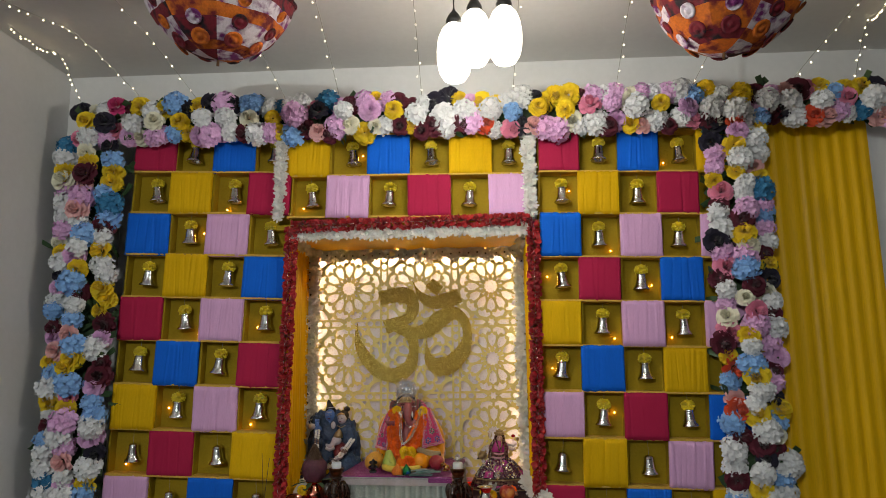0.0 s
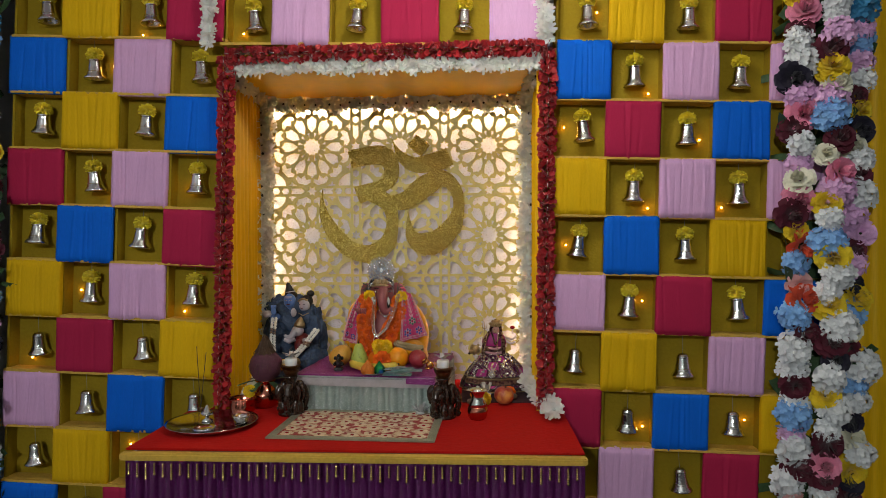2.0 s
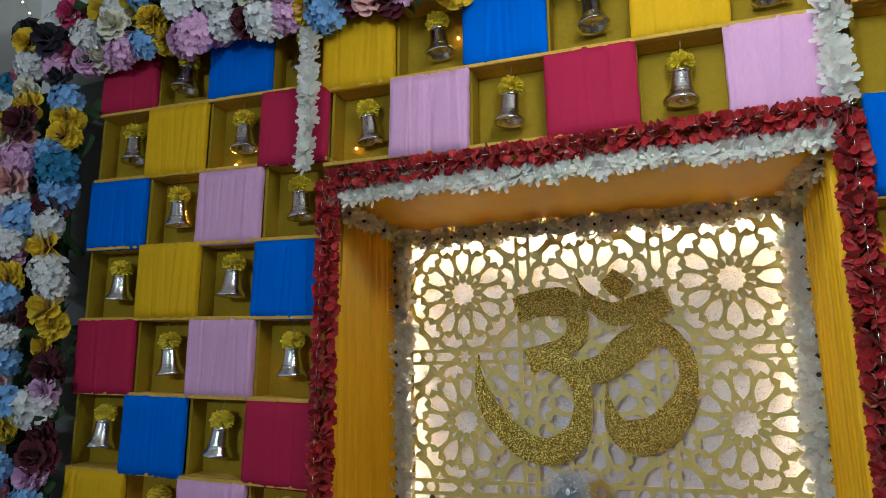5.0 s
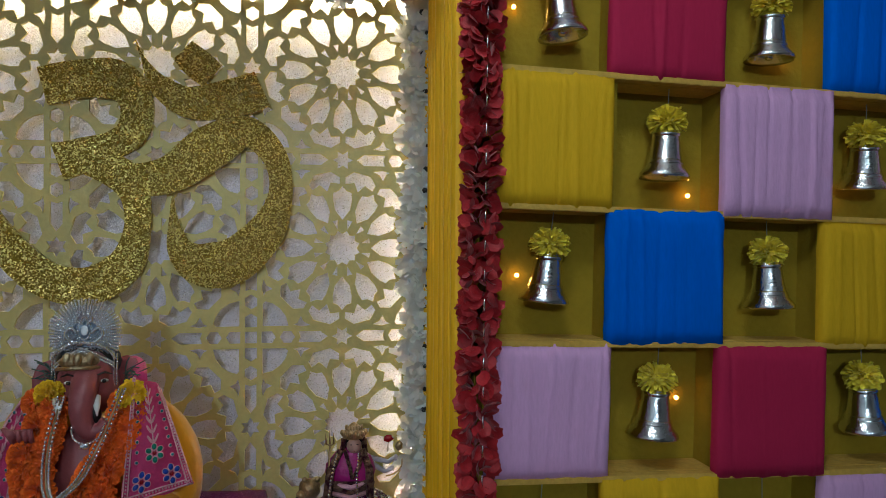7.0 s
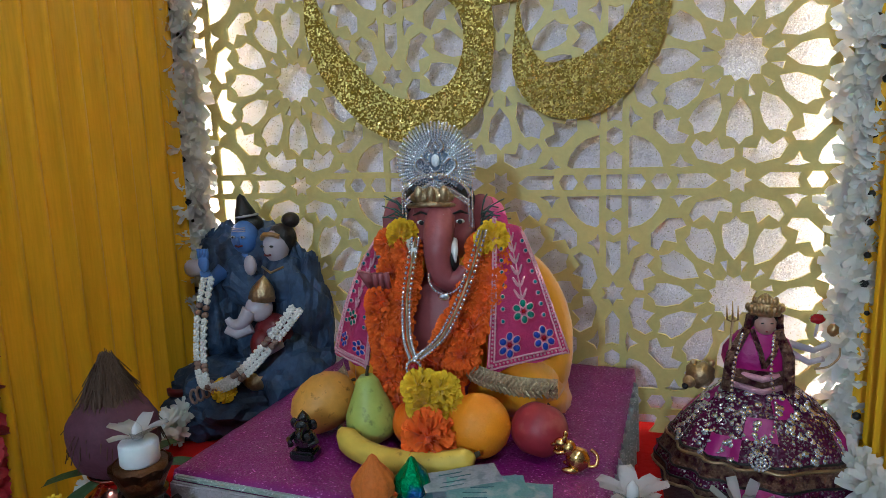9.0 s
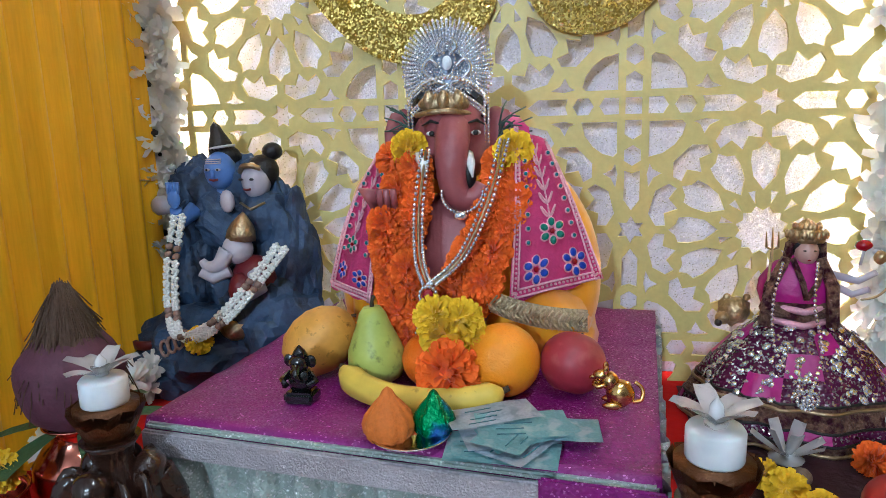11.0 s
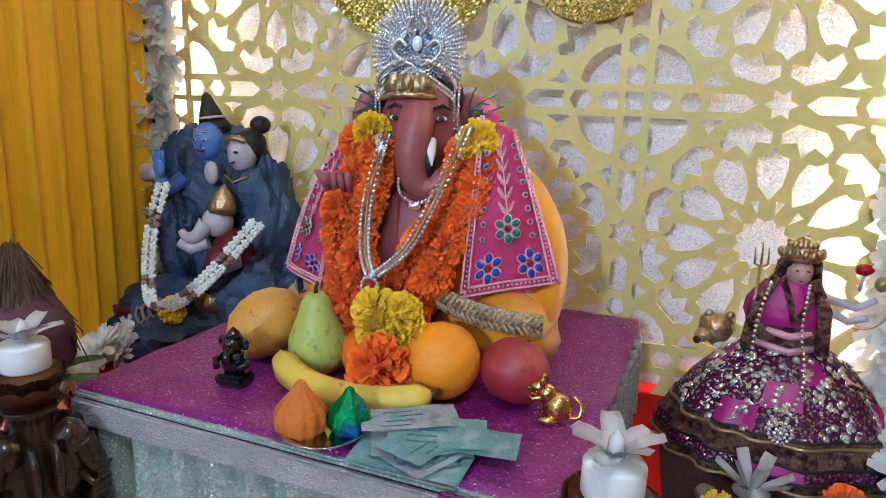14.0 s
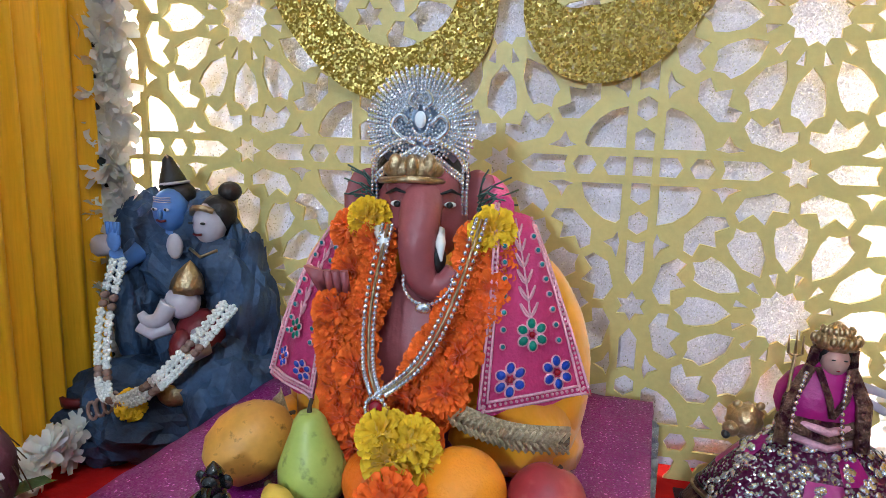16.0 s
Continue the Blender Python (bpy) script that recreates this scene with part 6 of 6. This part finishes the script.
for s in (-1, 1):
    tube(bm, [(dx - 0.005 + s * 0.02, dy - 0.02, 0.985), (dx - 0.008 + s * 0.036, dy - 0.03, 0.95), (dx - 0.01 + s * 0.04, dy - 0.035, 0.9)], [0.006, 0.008, 0.008], 8, 2)
    for k in range(2 if s > 0 else 0):
        tube(bm, [(dx + s * 0.03, dy + 0.008, 0.95 + 0.01 * k), (dx + s * (0.06 + 0.006 * k), dy - 0.004, 0.935 + 0.018 * k), (dx + s * (0.075 + 0.006 * k), dy - 0.015, 0.945 + 0.022 * k)], [0.006, 0.005, 0.004], 6, 4)
ball(bm, (dx, dy - 0.012, 0.992), (0.0145, 0.015, 0.0185), 14, 8)
ball(bm, (dx, dy - 0.004, 1.0), (0.02, 0.018, 0.02), 12, 5)
tube(bm, [(dx - 0.021, dy - 0.006, 0.975), (dx - 0.019, dy - 0.01, 1.0), (dx, dy - 0.008, 1.014), (dx + 0.019, dy - 0.01, 1.0), (dx + 0.021, dy - 0.006, 0.975)], 0.006, 6, 2)
lathe(bm, [(0.0195, 0.0), (0.0215, 0.005), (0.019, 0.012), (0.012, 0.02), (0.005, 0.027), (0.0005, 0.03)], 36, pose(dx, dy - 0.008, 1.004), 6, 0.1, 9)
for k in range(9):
    a = math.pi * (1 + k / 8)
    ball(bm, (dx + 0.022 * math.cos(a), dy - 0.008 + 0.02 * math.sin(a), 1.014), (0.0042, 0.004, 0.006), 7, 6)
    ball(bm, (dx + 0.014 * math.cos(a), dy - 0.008 + 0.013 * math.sin(a), 1.024), (0.0036, 0.0034, 0.005), 7, 6)
for s in (-1, 1):
    tube(bm, [(dx + s * 0.018, dy - 0.022, 0.985), (dx + s * 0.008, dy - 0.036, 0.955), (dx - 0.004, dy - 0.038, 0.935)], 0.0036, 7, 2)
for k in range(3):
    tube(bm, [(dx - 0.046, dy - 0.018, 0.905 + 0.009 * k), (dx - 0.006, dy - 0.042, 0.902 + 0.009 * k), (dx + 0.034, dy - 0.018, 0.905 + 0.009 * k)], 0.0048, 7, (3, 2, 3)[k])
for s in (-1, 1):
    ball(bm, (dx + s * 0.006, dy - 0.0258, 0.995), (0.0024, 0.001, 0.0009), 6, 5)
ball(bm, (dx, dy - 0.0255, 0.983), (0.0024, 0.001, 0.0008), 6, 7)
for k, x in enumerate((-0.052, -0.045, -0.038)):
    tube(bm, [(dx + x, dy - 0.03, 1.0), (dx + x * 1.02 , dy - 0.03, 1.02 + (0.006 if k == 1 else 0))], [0.0018, 0.0006], 5, 6)
tube(bm, [(dx - 0.052, dy - 0.03, 1.0), (dx - 0.045, dy - 0.03, 0.997), (dx - 0.038, dy - 0.03, 1.0)], 0.0014, 5, 6)
tube(bm, [(dx - 0.045, dy - 0.03, 1.0), (dx - 0.05, dy - 0.03, 0.9)], 0.0018, 6, 6)
ball(bm, (dx + 0.066, dy - 0.012, 1.0), (0.01, 0.008, 0.007), 10, 7, 0.4)
tube(bm, [(dx + 0.066, dy - 0.012, 0.994), (dx + 0.064, dy - 0.01, 0.975)], 0.002, 5, 4)
ball(bm, (dx + 0.086, dy - 0.01, 0.985), (0.008, 0.008, 0.009), 10, 6, 0.2)
tube(bm, catmull([(dx + 0.06, dy - 0.03, 0.935), (dx + 0.075, dy - 0.034, 0.94), (dx + 0.088, dy - 0.032, 0.952), (dx + 0.09, dy - 0.03, 0.966)], 4), 0.0015, 5, 6)
ball(bm, (dx - 0.082, dy - 0.012, 0.912), (0.02, 0.022, 0.019), 14, 6, 0.25)
ball(bm, (dx - 0.098, dy - 0.025, 0.905), (0.01, 0.009, 0.009), 10, 6)
ball(bm, (dx - 0.104, dy - 0.03, 0.9), (0.005, 0.006, 0.005), 8, 5)
for a in (-1, 1):
    ball(bm, (dx - 0.08 + a * 0.012, dy - 0.016, 0.931), (0.005, 0.003, 0.005), 8, 6)
doll = part("goddess_doll", bm, [M_MAGENTA, M_NET, M_GOLDLACE, M_EDGING, M_FAIR, M_DARK, M_ANTIQUE, M_REDSTONE, mat("flesh_enamel", rgb(186, 148, 138), 0.4, var=0.08, bump=0.02)])
tagged(doll, "goddess doll in a wide magenta sequinned skirt with gold lace", "statue")
dn = thing("doll_necklace", "long clear bead necklace with a round medallion on the doll", "necklace")
for s in (-1, 1):
    bm = bmesh.new()
    for p in catmull([(dx - 0.012 + s * 0.02, dy - 0.032, 0.98), (dx - 0.02 + s * 0.024, dy - 0.045, 0.93), (dx - 0.02 + s * 0.026, dy - 0.075, 0.88), (dx - 0.018 + s * 0.004, dy - 0.108, 0.84)], 9):
        ball(bm, p, 0.0026, 6)
    part("bead_string", bm, M_STONE, dn)
bm = bmesh.new()
for ring, n in ((0.006, 8), (0.0115, 15)):
    for k in range(n):
        a = 2 * math.pi * k / n
        ball(bm, (dx - 0.018 + ring * math.cos(a), dy - 0.112 - 0.002 * (ring < 0.01) , 0.833 + ring * math.sin(a)), 0.0024, 6)
ball(bm, (dx - 0.018, dy - 0.113, 0.833), 0.0036, 8)
part("medallion", bm, M_STONE, dn)
# sequins sewn on the skirt
bm = bmesh.new()
srnd = random.Random(77)
for k in range(300):
    u = srnd.random()
    r = 0.05 + 0.075 * math.sqrt(u)
    z = 0.899 - 0.085 * ((r - 0.05) / 0.075) ** 1.35
    a = srnd.uniform(math.pi * 0.95, math.pi * 2.05)
    p = Vector((dx + r * 0.93 * math.cos(a), dy + r * 0.75 * math.sin(a), z + 0.003))
    nn = Vector((math.cos(a), math.sin(a), 0.9)).normalized() + Vector((srnd.uniform(-0.3, 0.3), srnd.uniform(-0.3, 0.3), srnd.uniform(-0.3, 0.3)))
    lathe(bm, [(0.0046, 0), (0.0046, 0.0006), (0.0, 0.001)], 8, Matrix.Translation(p) @ nn.to_track_quat("Z", "Y").to_matrix().to_4x4())
tagged(part("skirt_sequins", bm, M_STONE), "round silver sequins sewn over the doll's skirt", "sequins", kind="stuff")

# ---- carved lamp stands with candles ----
M_WAX = mat("white_wax", (0.78, 0.8, 0.82), 0.4, var=0.05, bump=0.03, sub=0.3)
M_CRYSTAL = mat("clear_acrylic", (0.93, 0.93, 0.95), 0.08, var=0.02, bump=0.0, trans=0.45)
M_BRASS = mat("dark_brass", rgb(92, 58, 32), 0.35, metal=0.7, var=0.35, scale=40, bump=0.25)


def lamp_stand(x, y, turn):
    g = thing("candle_stand", "dark carved wooden elephant stand with a lotus cup", "candle stand", "candle stands", at=(x, y, TZ))
    g.rotation_euler = (0, 0, radians(turn))
    g.scale = (1, 1, 1.085)
    bm = bmesh.new()
    lathe(bm, [(0.0, 0.0), (0.042, 0.0), (0.044, 0.006), (0.038, 0.012), (0.034, 0.016), (0.037, 0.03), (0.036, 0.05), (0.03, 0.07), (0.022, 0.088), (0.017, 0.1), (0.02, 0.112), (0.026, 0.12)], 32)
    # three elephant heads back to back, trunks curling down to the foot
    for k in range(3):
        T = Matrix.Rotation(2 * math.pi * k / 3, 4, "Z")
        R = T.copy()
        ball(bm, T @ Vector((0.022, 0, 0.062)), (0.022, 0.024, 0.034), 16, 0, 0.08, R)
        ball(bm, T @ Vector((0.03, 0, 0.085)), (0.016, 0.019, 0.018), 14, 0, 0.05, R)
        trunk = [T @ Vector(p) for p in catmull([(0.038, 0, 0.082), (0.049, 0, 0.06), (0.05, 0, 0.036), (0.043, 0.002, 0.016), (0.05, 0.006, 0.008), (0.056, 0.008, 0.016)], 5)]
        tube(bm, trunk, [0.0135 - 0.0082 * q / (len(trunk) - 1) for q in range(len(trunk))], 12)
        for q in range(4, len(trunk) - 8, 2):
            tube(bm, [trunk[q] + T @ Vector((0.011 * math.cos(a), 0.0125 * math.sin(a), 0.0015)) for a in (-1.2, -0.6, 0, 0.6, 1.2)], 0.0014, 5)
        for sd in (-1, 1):
            ball(bm, T @ Vector((0.026, sd * 0.027, 0.07)), (0.006, 0.017, 0.026), 12, 0, 0.12, R @ Matrix.Rotation(radians(sd * -28), 4, "Z"))
            tube(bm, [T @ Vector((0.04, sd * 0.013, 0.06)), T @ Vector((0.052, sd * 0.017, 0.05)), T @ Vector((0.06, sd * 0.016, 0.054))], [0.004, 0.0035, 0.001], 7)
            ball(bm, T @ Vector((0.024, sd * 0.02, 0.022)), (0.014, 0.013, 0.026), 12, 0, 0.08, R)
    part("carved_stem", bm, M_BROWN, g)
    for k in range(9):
        bm = bmesh.new()
        petal(bm, pose(0, 0, 0.122, 0, 0, 40 * k) @ pose(0.016, 0, 0, 0, -42, 0), 0.03, 0.026, 0.35, 0.25, 4, 0, 0.5)
        bmesh.ops.solidify(bm, geom=bm.faces[:], thickness=0.002)
        part("cup_petal", bm, M_BRASS, g)
    bm = bmesh.new()
    lathe(bm, [(0.0, 0.118), (0.02, 0.12), (0.027, 0.135), (0.028, 0.15), (0.0, 0.15)], 24)
    part("cup", bm, M_BRASS, g)
    c = thing("candle", "white wax candle topped by a clear petal flower", "candle", "candles", at=(x, y, TZ + 0.1635))
    bm = bmesh.new()
    lathe(bm, [(0.0, 0.0), (0.0195, 0.0), (0.0205, 0.002), (0.0205, 0.022), (0.0185, 0.025), (0.0, 0.0245)], 28)
    part("wax", bm, M_WAX, c)
    for k in range(7):
        bm = bmesh.new()
        petal(bm, pose(0, 0, 0.026, 0, 0, 360 / 7 * k) @ pose(0.002, 0, 0, 0, -46 + 14 * (k % 2), 0), 0.032, 0.022, 0.4, -0.25, 4, 0, 0.2)
        bmesh.ops.solidify(bm, geom=bm.faces[:], thickness=0.0012)
        part("clear_petal", bm, M_CRYSTAL, c)
    bm = bmesh.new()
    lathe(bm, [(0.006, 0.027), (0.005, 0.04), (0.0005, 0.046)], 10)
    part("bud", bm, M_CRYSTAL, c)


lamp_stand(0.212, -0.058, 0)
lamp_stand(-0.3, -0.035, 30)

# ---- table things ----
M_COPPER = mat("polished_copper", rgb(206, 128, 108), 0.16, metal=1.0, var=0.15, scale=14, bump=0.06)
M_HUSK = mat("coconut_husk", rgb(92, 70, 56), 0.9, var=0.4, scale=40, bump=0.5, stretch=(1, 1, 0.25))
M_MAUVE = mat("mauve_stain", rgb(88, 46, 62), 0.7, var=0.3, scale=20, bump=0.2)
pot = thing("copper_pot", "round polished copper pot with mango leaves", "pot", at=(-0.418, 0.06, TZ))
bm = bmesh.new()
lathe(bm, [(0.0, 0.0), (0.03, 0.0), (0.044, 0.012), (0.052, 0.032), (0.05, 0.052), (0.038, 0.07), (0.03, 0.078), (0.031, 0.088), (0.037, 0.094), (0.036, 0.096), (0.028, 0.09), (0.027, 0.078), (0.0, 0.07)], 36)
part("pot_body", bm, M_COPPER, pot)
for k in range(6):
    bm = bmesh.new()
    petal(bm, pose(0, 0, 0.092, 0, 0, 60 * k + 20) @ pose(0.02, 0, 0, 0, -12 + 4 * k, 0), 0.075, 0.03, 0.25, -0.2, 4, 0, 0.4)
    part("leaf", bm, M_LEAF, pot)
coco = thing("coconut", "brown husked coconut with a tufted top on the pot", "coconut", at=(-0.418, 0.06, TZ + 0.088))
bm = bmesh.new()
ball(bm, (0, 0, 0.055), (0.055, 0.052, 0.058), 28, 0, 0.1)
part("shell", bm, [M_MAUVE], coco)
bm = bmesh.new()
lathe(bm, [(0.05, 0.068), (0.036, 0.09), (0.025, 0.115), (0.015, 0.14), (0.006, 0.158), (0.0005, 0.163)], 28, None, 0, 0.05, 9)
crn = random.Random(3)
for k in range(420):
    a, h = crn.uniform(0, 6.283), crn.uniform(0.075, 0.165)
    r = 0.046 - 0.45 * (h - 0.075)
    p = Vector((max(r, 0.006) * math.cos(a), max(r, 0.006) * math.sin(a), h))
    q = p + Vector((0.012 * math.cos(a) + crn.uniform(-0.006, 0.006), 0.012 * math.sin(a) + crn.uniform(-0.006, 0.006), -crn.uniform(0.02, 0.055)))
    tube(bm, [p, (p + q) / 2, q], 0.0007, 3)
part("husk_tuft", bm, M_HUSK, coco, "fibrous brown husk tuft")

tray = thing("steel_tray", "large round polished steel tray on the red cloth", "tray", at=(-0.507, -0.19, TZ + 0.001))
bm = bmesh.new()
lathe(bm, [(0.0, 0.0), (0.115, 0.0), (0.13, 0.012), (0.139, 0.016), (0.1395, 0.018), (0.13, 0.0155), (0.114, 0.003), (0.0, 0.003)], 56)
part("tray_body", bm, M_STEEL, tray)


def vessel(name, label, cat, profile, m, at, seg=28):
    bm = bmesh.new()
    lathe(bm, profile, seg)
    o = part(name, bm, m)
    o.location = at
    return tagged(o, label, cat)


vessel("oil_lamp", "small steel oil lamp with a knob on the tray", "oil lamp", [(0.0, 0.0), (0.016, 0.0), (0.018, 0.004), (0.006, 0.01), (0.006, 0.018), (0.018, 0.022), (0.02, 0.028), (0.013, 0.034), (0.008, 0.044), (0.005, 0.05), (0.0005, 0.054)], M_STEEL, (-0.54, -0.15, TZ + 0.0045))
vessel("steel_cup", "small open steel cup on the tray", "cup", [(0.0, 0.0), (0.018, 0.0), (0.024, 0.016), (0.027, 0.024), (0.0255, 0.0245), (0.021, 0.014), (0.016, 0.003), (0.0, 0.003)], M_STEEL, (-0.425, -0.165, TZ + 0.0045))
vessel("flat_dish", "shallow steel dish lying in the tray", "dish", [(0.0, 0.0), (0.03, 0.0), (0.036, 0.008), (0.034, 0.0085), (0.029, 0.002), (0.0, 0.002)], M_STEEL, (-0.51, -0.245, TZ + 0.0045))
vessel("copper_bowl", "round copper bowl with a bright rim", "bowl", [(0.0, 0.0), (0.032, 0.0), (0.041, 0.008), (0.044, 0.03), (0.043, 0.046), (0.047, 0.05), (0.0455, 0.052), (0.041, 0.047), (0.041, 0.03), (0.036, 0.01), (0.0, 0.008)], M_COPPER, (-0.47, -0.025, TZ), 36)
# copper lower half carries the vase's copper-red reflection as its own colour
lota = thing("metal_vase", "small vase, steel above, copper-red reflection given as copper below", "vase", at=(0.325, -0.075, TZ))
bm = bmesh.new()
lathe(bm, [(0.0, 0.0), (0.024, 0.0), (0.031, 0.01), (0.033, 0.026), (0.031, 0.042)], 32)
part("copper_base", bm, M_COPPER, lota)
bm = bmesh.new()
lathe(bm, [(0.031, 0.042), (0.027, 0.054), (0.02, 0.066), (0.019, 0.076), (0.026, 0.088), (0.034, 0.094), (0.033, 0.0955), (0.024, 0.089), (0.017, 0.076), (0.0, 0.06)], 32)
part("steel_neck", bm, M_STEEL, lota)

# embroidered mat
M_MATRED = mat("red_brocade", rgb(150, 28, 34), 0.6, var=0.35, scale=40, bump=0.5, bscale=220, spots=rgb(214, 190, 160), spot_scale=42, spot_amount=0.75)
M_MATEDGE = mat("silver_mat_border", rgb(150, 150, 130), 0.45, metal=0.4, var=0.3, scale=60, bump=0.6, bscale=260)
mt = thing("embroidered_mat", "red brocade prayer mat with silver border and floral motifs", "mat", at=(-0.042, -0.165, TZ + 0.001))
mt.rotation_euler = (0, 0, radians(-2.5))
bm = bmesh.new()
box(bm, -0.225, 0.225, -0.14, 0.14, 0.0, 0.004, 0.001)
part("field", bm, M_MATRED, mt)
for b in ((-0.25, 0.25, -0.165, -0.14), (-0.25, 0.25, 0.14, 0.165), (-0.25, -0.225, -0.14, 0.14), (0.225, 0.25, -0.14, 0.14)):
    bm = bmesh.new()
    box(bm, b[0], b[1], b[2], b[3], 0.0, 0.005, 0.001)
    part("border_strip", bm, M_MATEDGE, mt)
mrnd = random.Random(8)
bm = bmesh.new()
for k in range(5):
    a = 2 * math.pi * k / 5
    ball(bm, (0.013 * math.cos(a), 0.013 * math.sin(a), 0.0045), (0.009, 0.009, 0.0016), 8)
ball(bm, (0, 0, 0.0055), (0.006, 0.006, 0.002), 8, 1)
motif = part("floral_motif", bm, [mat("cream_thread", rgb(214, 194, 168), 0.5, var=0.2, scale=60, bump=0.3), M_REDSTONE], mt)
motif.location = (-0.2, -0.115, 0)
for i in range(9):
    for j in range(5):
        if i or j:
            share("floral_motif", motif, mt, pose(-0.2 + 0.05 * i, -0.115 + 0.0575 * j + (0.014 if i % 2 else -0.008), 0, 0, 0, mrnd.uniform(0, 72)))

# bead fringe on the table skirt
M_BEAD = mat("gold_bead", rgb(226, 196, 130), 0.2, metal=0.8, var=0.2, bump=0.05)
for k in range(52):
    bm = bmesh.new()
    x = -0.65 + 1.25 * (k + 0.5) / 52
    for i in range(5 + k % 3):
        ball(bm, (x, -0.448, TZ - 0.034 - 0.0065 * i), 0.0034 if i < 4 else 0.0042, 5)
    part("bead_drop", bm, M_BEAD, skirt)

# odds and ends beside the doll
for p, m, s in (((0.332, 0.165, TZ + 0.018), 0, 1.0), ((0.35, 0.115, TZ + 0.02), 0, 1.1), ((0.318, 0.2, TZ + 0.016), 1, 0.8)):
    tagged(blossom(MY[m % 2], p, None, s, "loose_marigold"), "loose yellow marigold head on the altar cloth", "flower", "loose marigolds")
tagged(blossom(MG[0], (0.446, 0.25, TZ + 0.014), None, 0.95, "loose_marigold"), "loose orange marigold head beside the doll", "flower", "loose marigolds")
tagged(blossom(MY[0], (-0.45, -0.01, TZ + 0.07), None, 0.95, "loose_marigold"), "yellow marigold head lying in the copper bowl", "flower", "loose marigolds")
fruit("apple", "shiny red and yellow apple on the altar cloth", round_profile(0.035, 0.009, 0.92, 18), mat("red_apple_skin", rgb(160, 40, 36), 0.3, var=0.2, scale=14, bump=0.03, spots=rgb(214, 150, 80), spot_scale=16, spot_amount=0.5, coat=0.3), (0.42, 0.118, TZ + 0.033), (5, 8, 0), 0.01)
M_GRAPE = mat("betel_nut", rgb(120, 104, 92), 0.5, var=0.3, scale=40, bump=0.2)
for p in ((0.3, 0.11, TZ + 0.011), (0.46, 0.19, TZ + 0.012), (0.31, 0.23, TZ + 0.01), (0.36, 0.21, TZ + 0.009)):
    bm = bmesh.new()
    ball(bm, (0, 0, 0), (0.012, 0.0115, 0.0105), 12, 0, 0.08)
    o = part("betel_nut", bm, M_GRAPE)
    o.location = p
    tagged(o, "smooth round brown betel nut on the altar cloth", "nut", "betel nuts")
for x, y, s, lb in ((0.36, 0.262, 1.0, "clear crystal lotus in front of the doll"), (0.135, -0.04, 0.8, "small clear crystal ornament on the mat edge"), (-0.36, 0.14, 1.0, "clear crystal lotus beside the pot")):
    g = thing("crystal_lotus", lb, "ornament", "crystal ornaments", at=(x, y, TZ + 0.001 + (0.005 if x == 0.135 else 0)))
    g.scale = (s, s, s)
    for k in range(9):
        bm = bmesh.new()
        petal(bm, pose(0, 0, 0.006, 0, 0, 40 * k) @ pose(0.004, 0, 0, 0, -25 - 30 * (k % 2), 0), 0.042, 0.02, 0.3, 0.1, 4, 0, 0.5)
        bmesh.ops.solidify(bm, geom=bm.faces[:], thickness=0.002)
        part("petal", bm, M_CRYSTAL, g)
    bm = bmesh.new()
    lathe(bm, [(0.0, 0.0), (0.018, 0.0), (0.02, 0.004), (0.008, 0.01), (0.0, 0.012)], 16)
    part("foot", bm, M_CRYSTAL, g)
# incense sticks in a holder
inc = thing("incense_holder", "small brass holder with two thin dark incense sticks", "incense holder", at=(-0.6, -0.06, TZ))
bm = bmesh.new()
lathe(bm, [(0.0, 0.0), (0.02, 0.0), (0.022, 0.005), (0.008, 0.012), (0.009, 0.024), (0.0, 0.026)], 18)
part("holder", bm, M_BRASS, inc)
for s, t_ in ((-0.012, 0.21), (0.02, 0.19)):
    bm = bmesh.new()
    tube(bm, [(0, 0, 0.02), (s, 0, 0.02 + t_)], 0.0012, 5)
    part("stick", bm, M_STEM, inc)

# dark cloth under the doll, widened to stand for shade on the red cloth
bm = bmesh.new()
box(bm, 0.266, 0.54, 0.14, 0.475, TZ - 0.0003, TZ + 0.0022, 0.0008)
tagged(part("folded_cloth", bm, mat("wine_cloth_and_shade", rgb(46, 12, 26), 0.75, var=0.25, scale=16, bump=0.3)), "dark wine cloth under the goddess doll, widened as shade on the red cloth", "cloth")

# ---- lamps ----
for p in ((0.25, -0.82, 2.26), (0.32, -0.74, 2.35), (0.42, -0.8, 2.33)):
    lamp("pendant_light", "POINT", 9.5, (0.98, 0.98, 0.98), pose(*p), 0.05)
wl = thing("wall_lamp", "white tube lamp on the wall facing the shrine", "wall lamp", at=(-0.55, -4.88, 2.35))
bm = bmesh.new()
box(bm, -0.6, 0.6, -0.02, 0.03, -0.03, 0.03, 0.008)
part("housing", bm, M_WALL, wl)
bm = bmesh.new()
tube(bm, [(-0.57, 0.06, 0), (0.57, 0.06, 0)], 0.014, 10)
part("tube", bm, glow("lit_tube", (0.88, 0.94, 1.0), 60), wl)
lamp("tube_light", "AREA", 80, (0.86, 0.93, 1.0), look((-0.55, -4.72, 2.35), (-0.1, 0, 1.3)), 0.14)
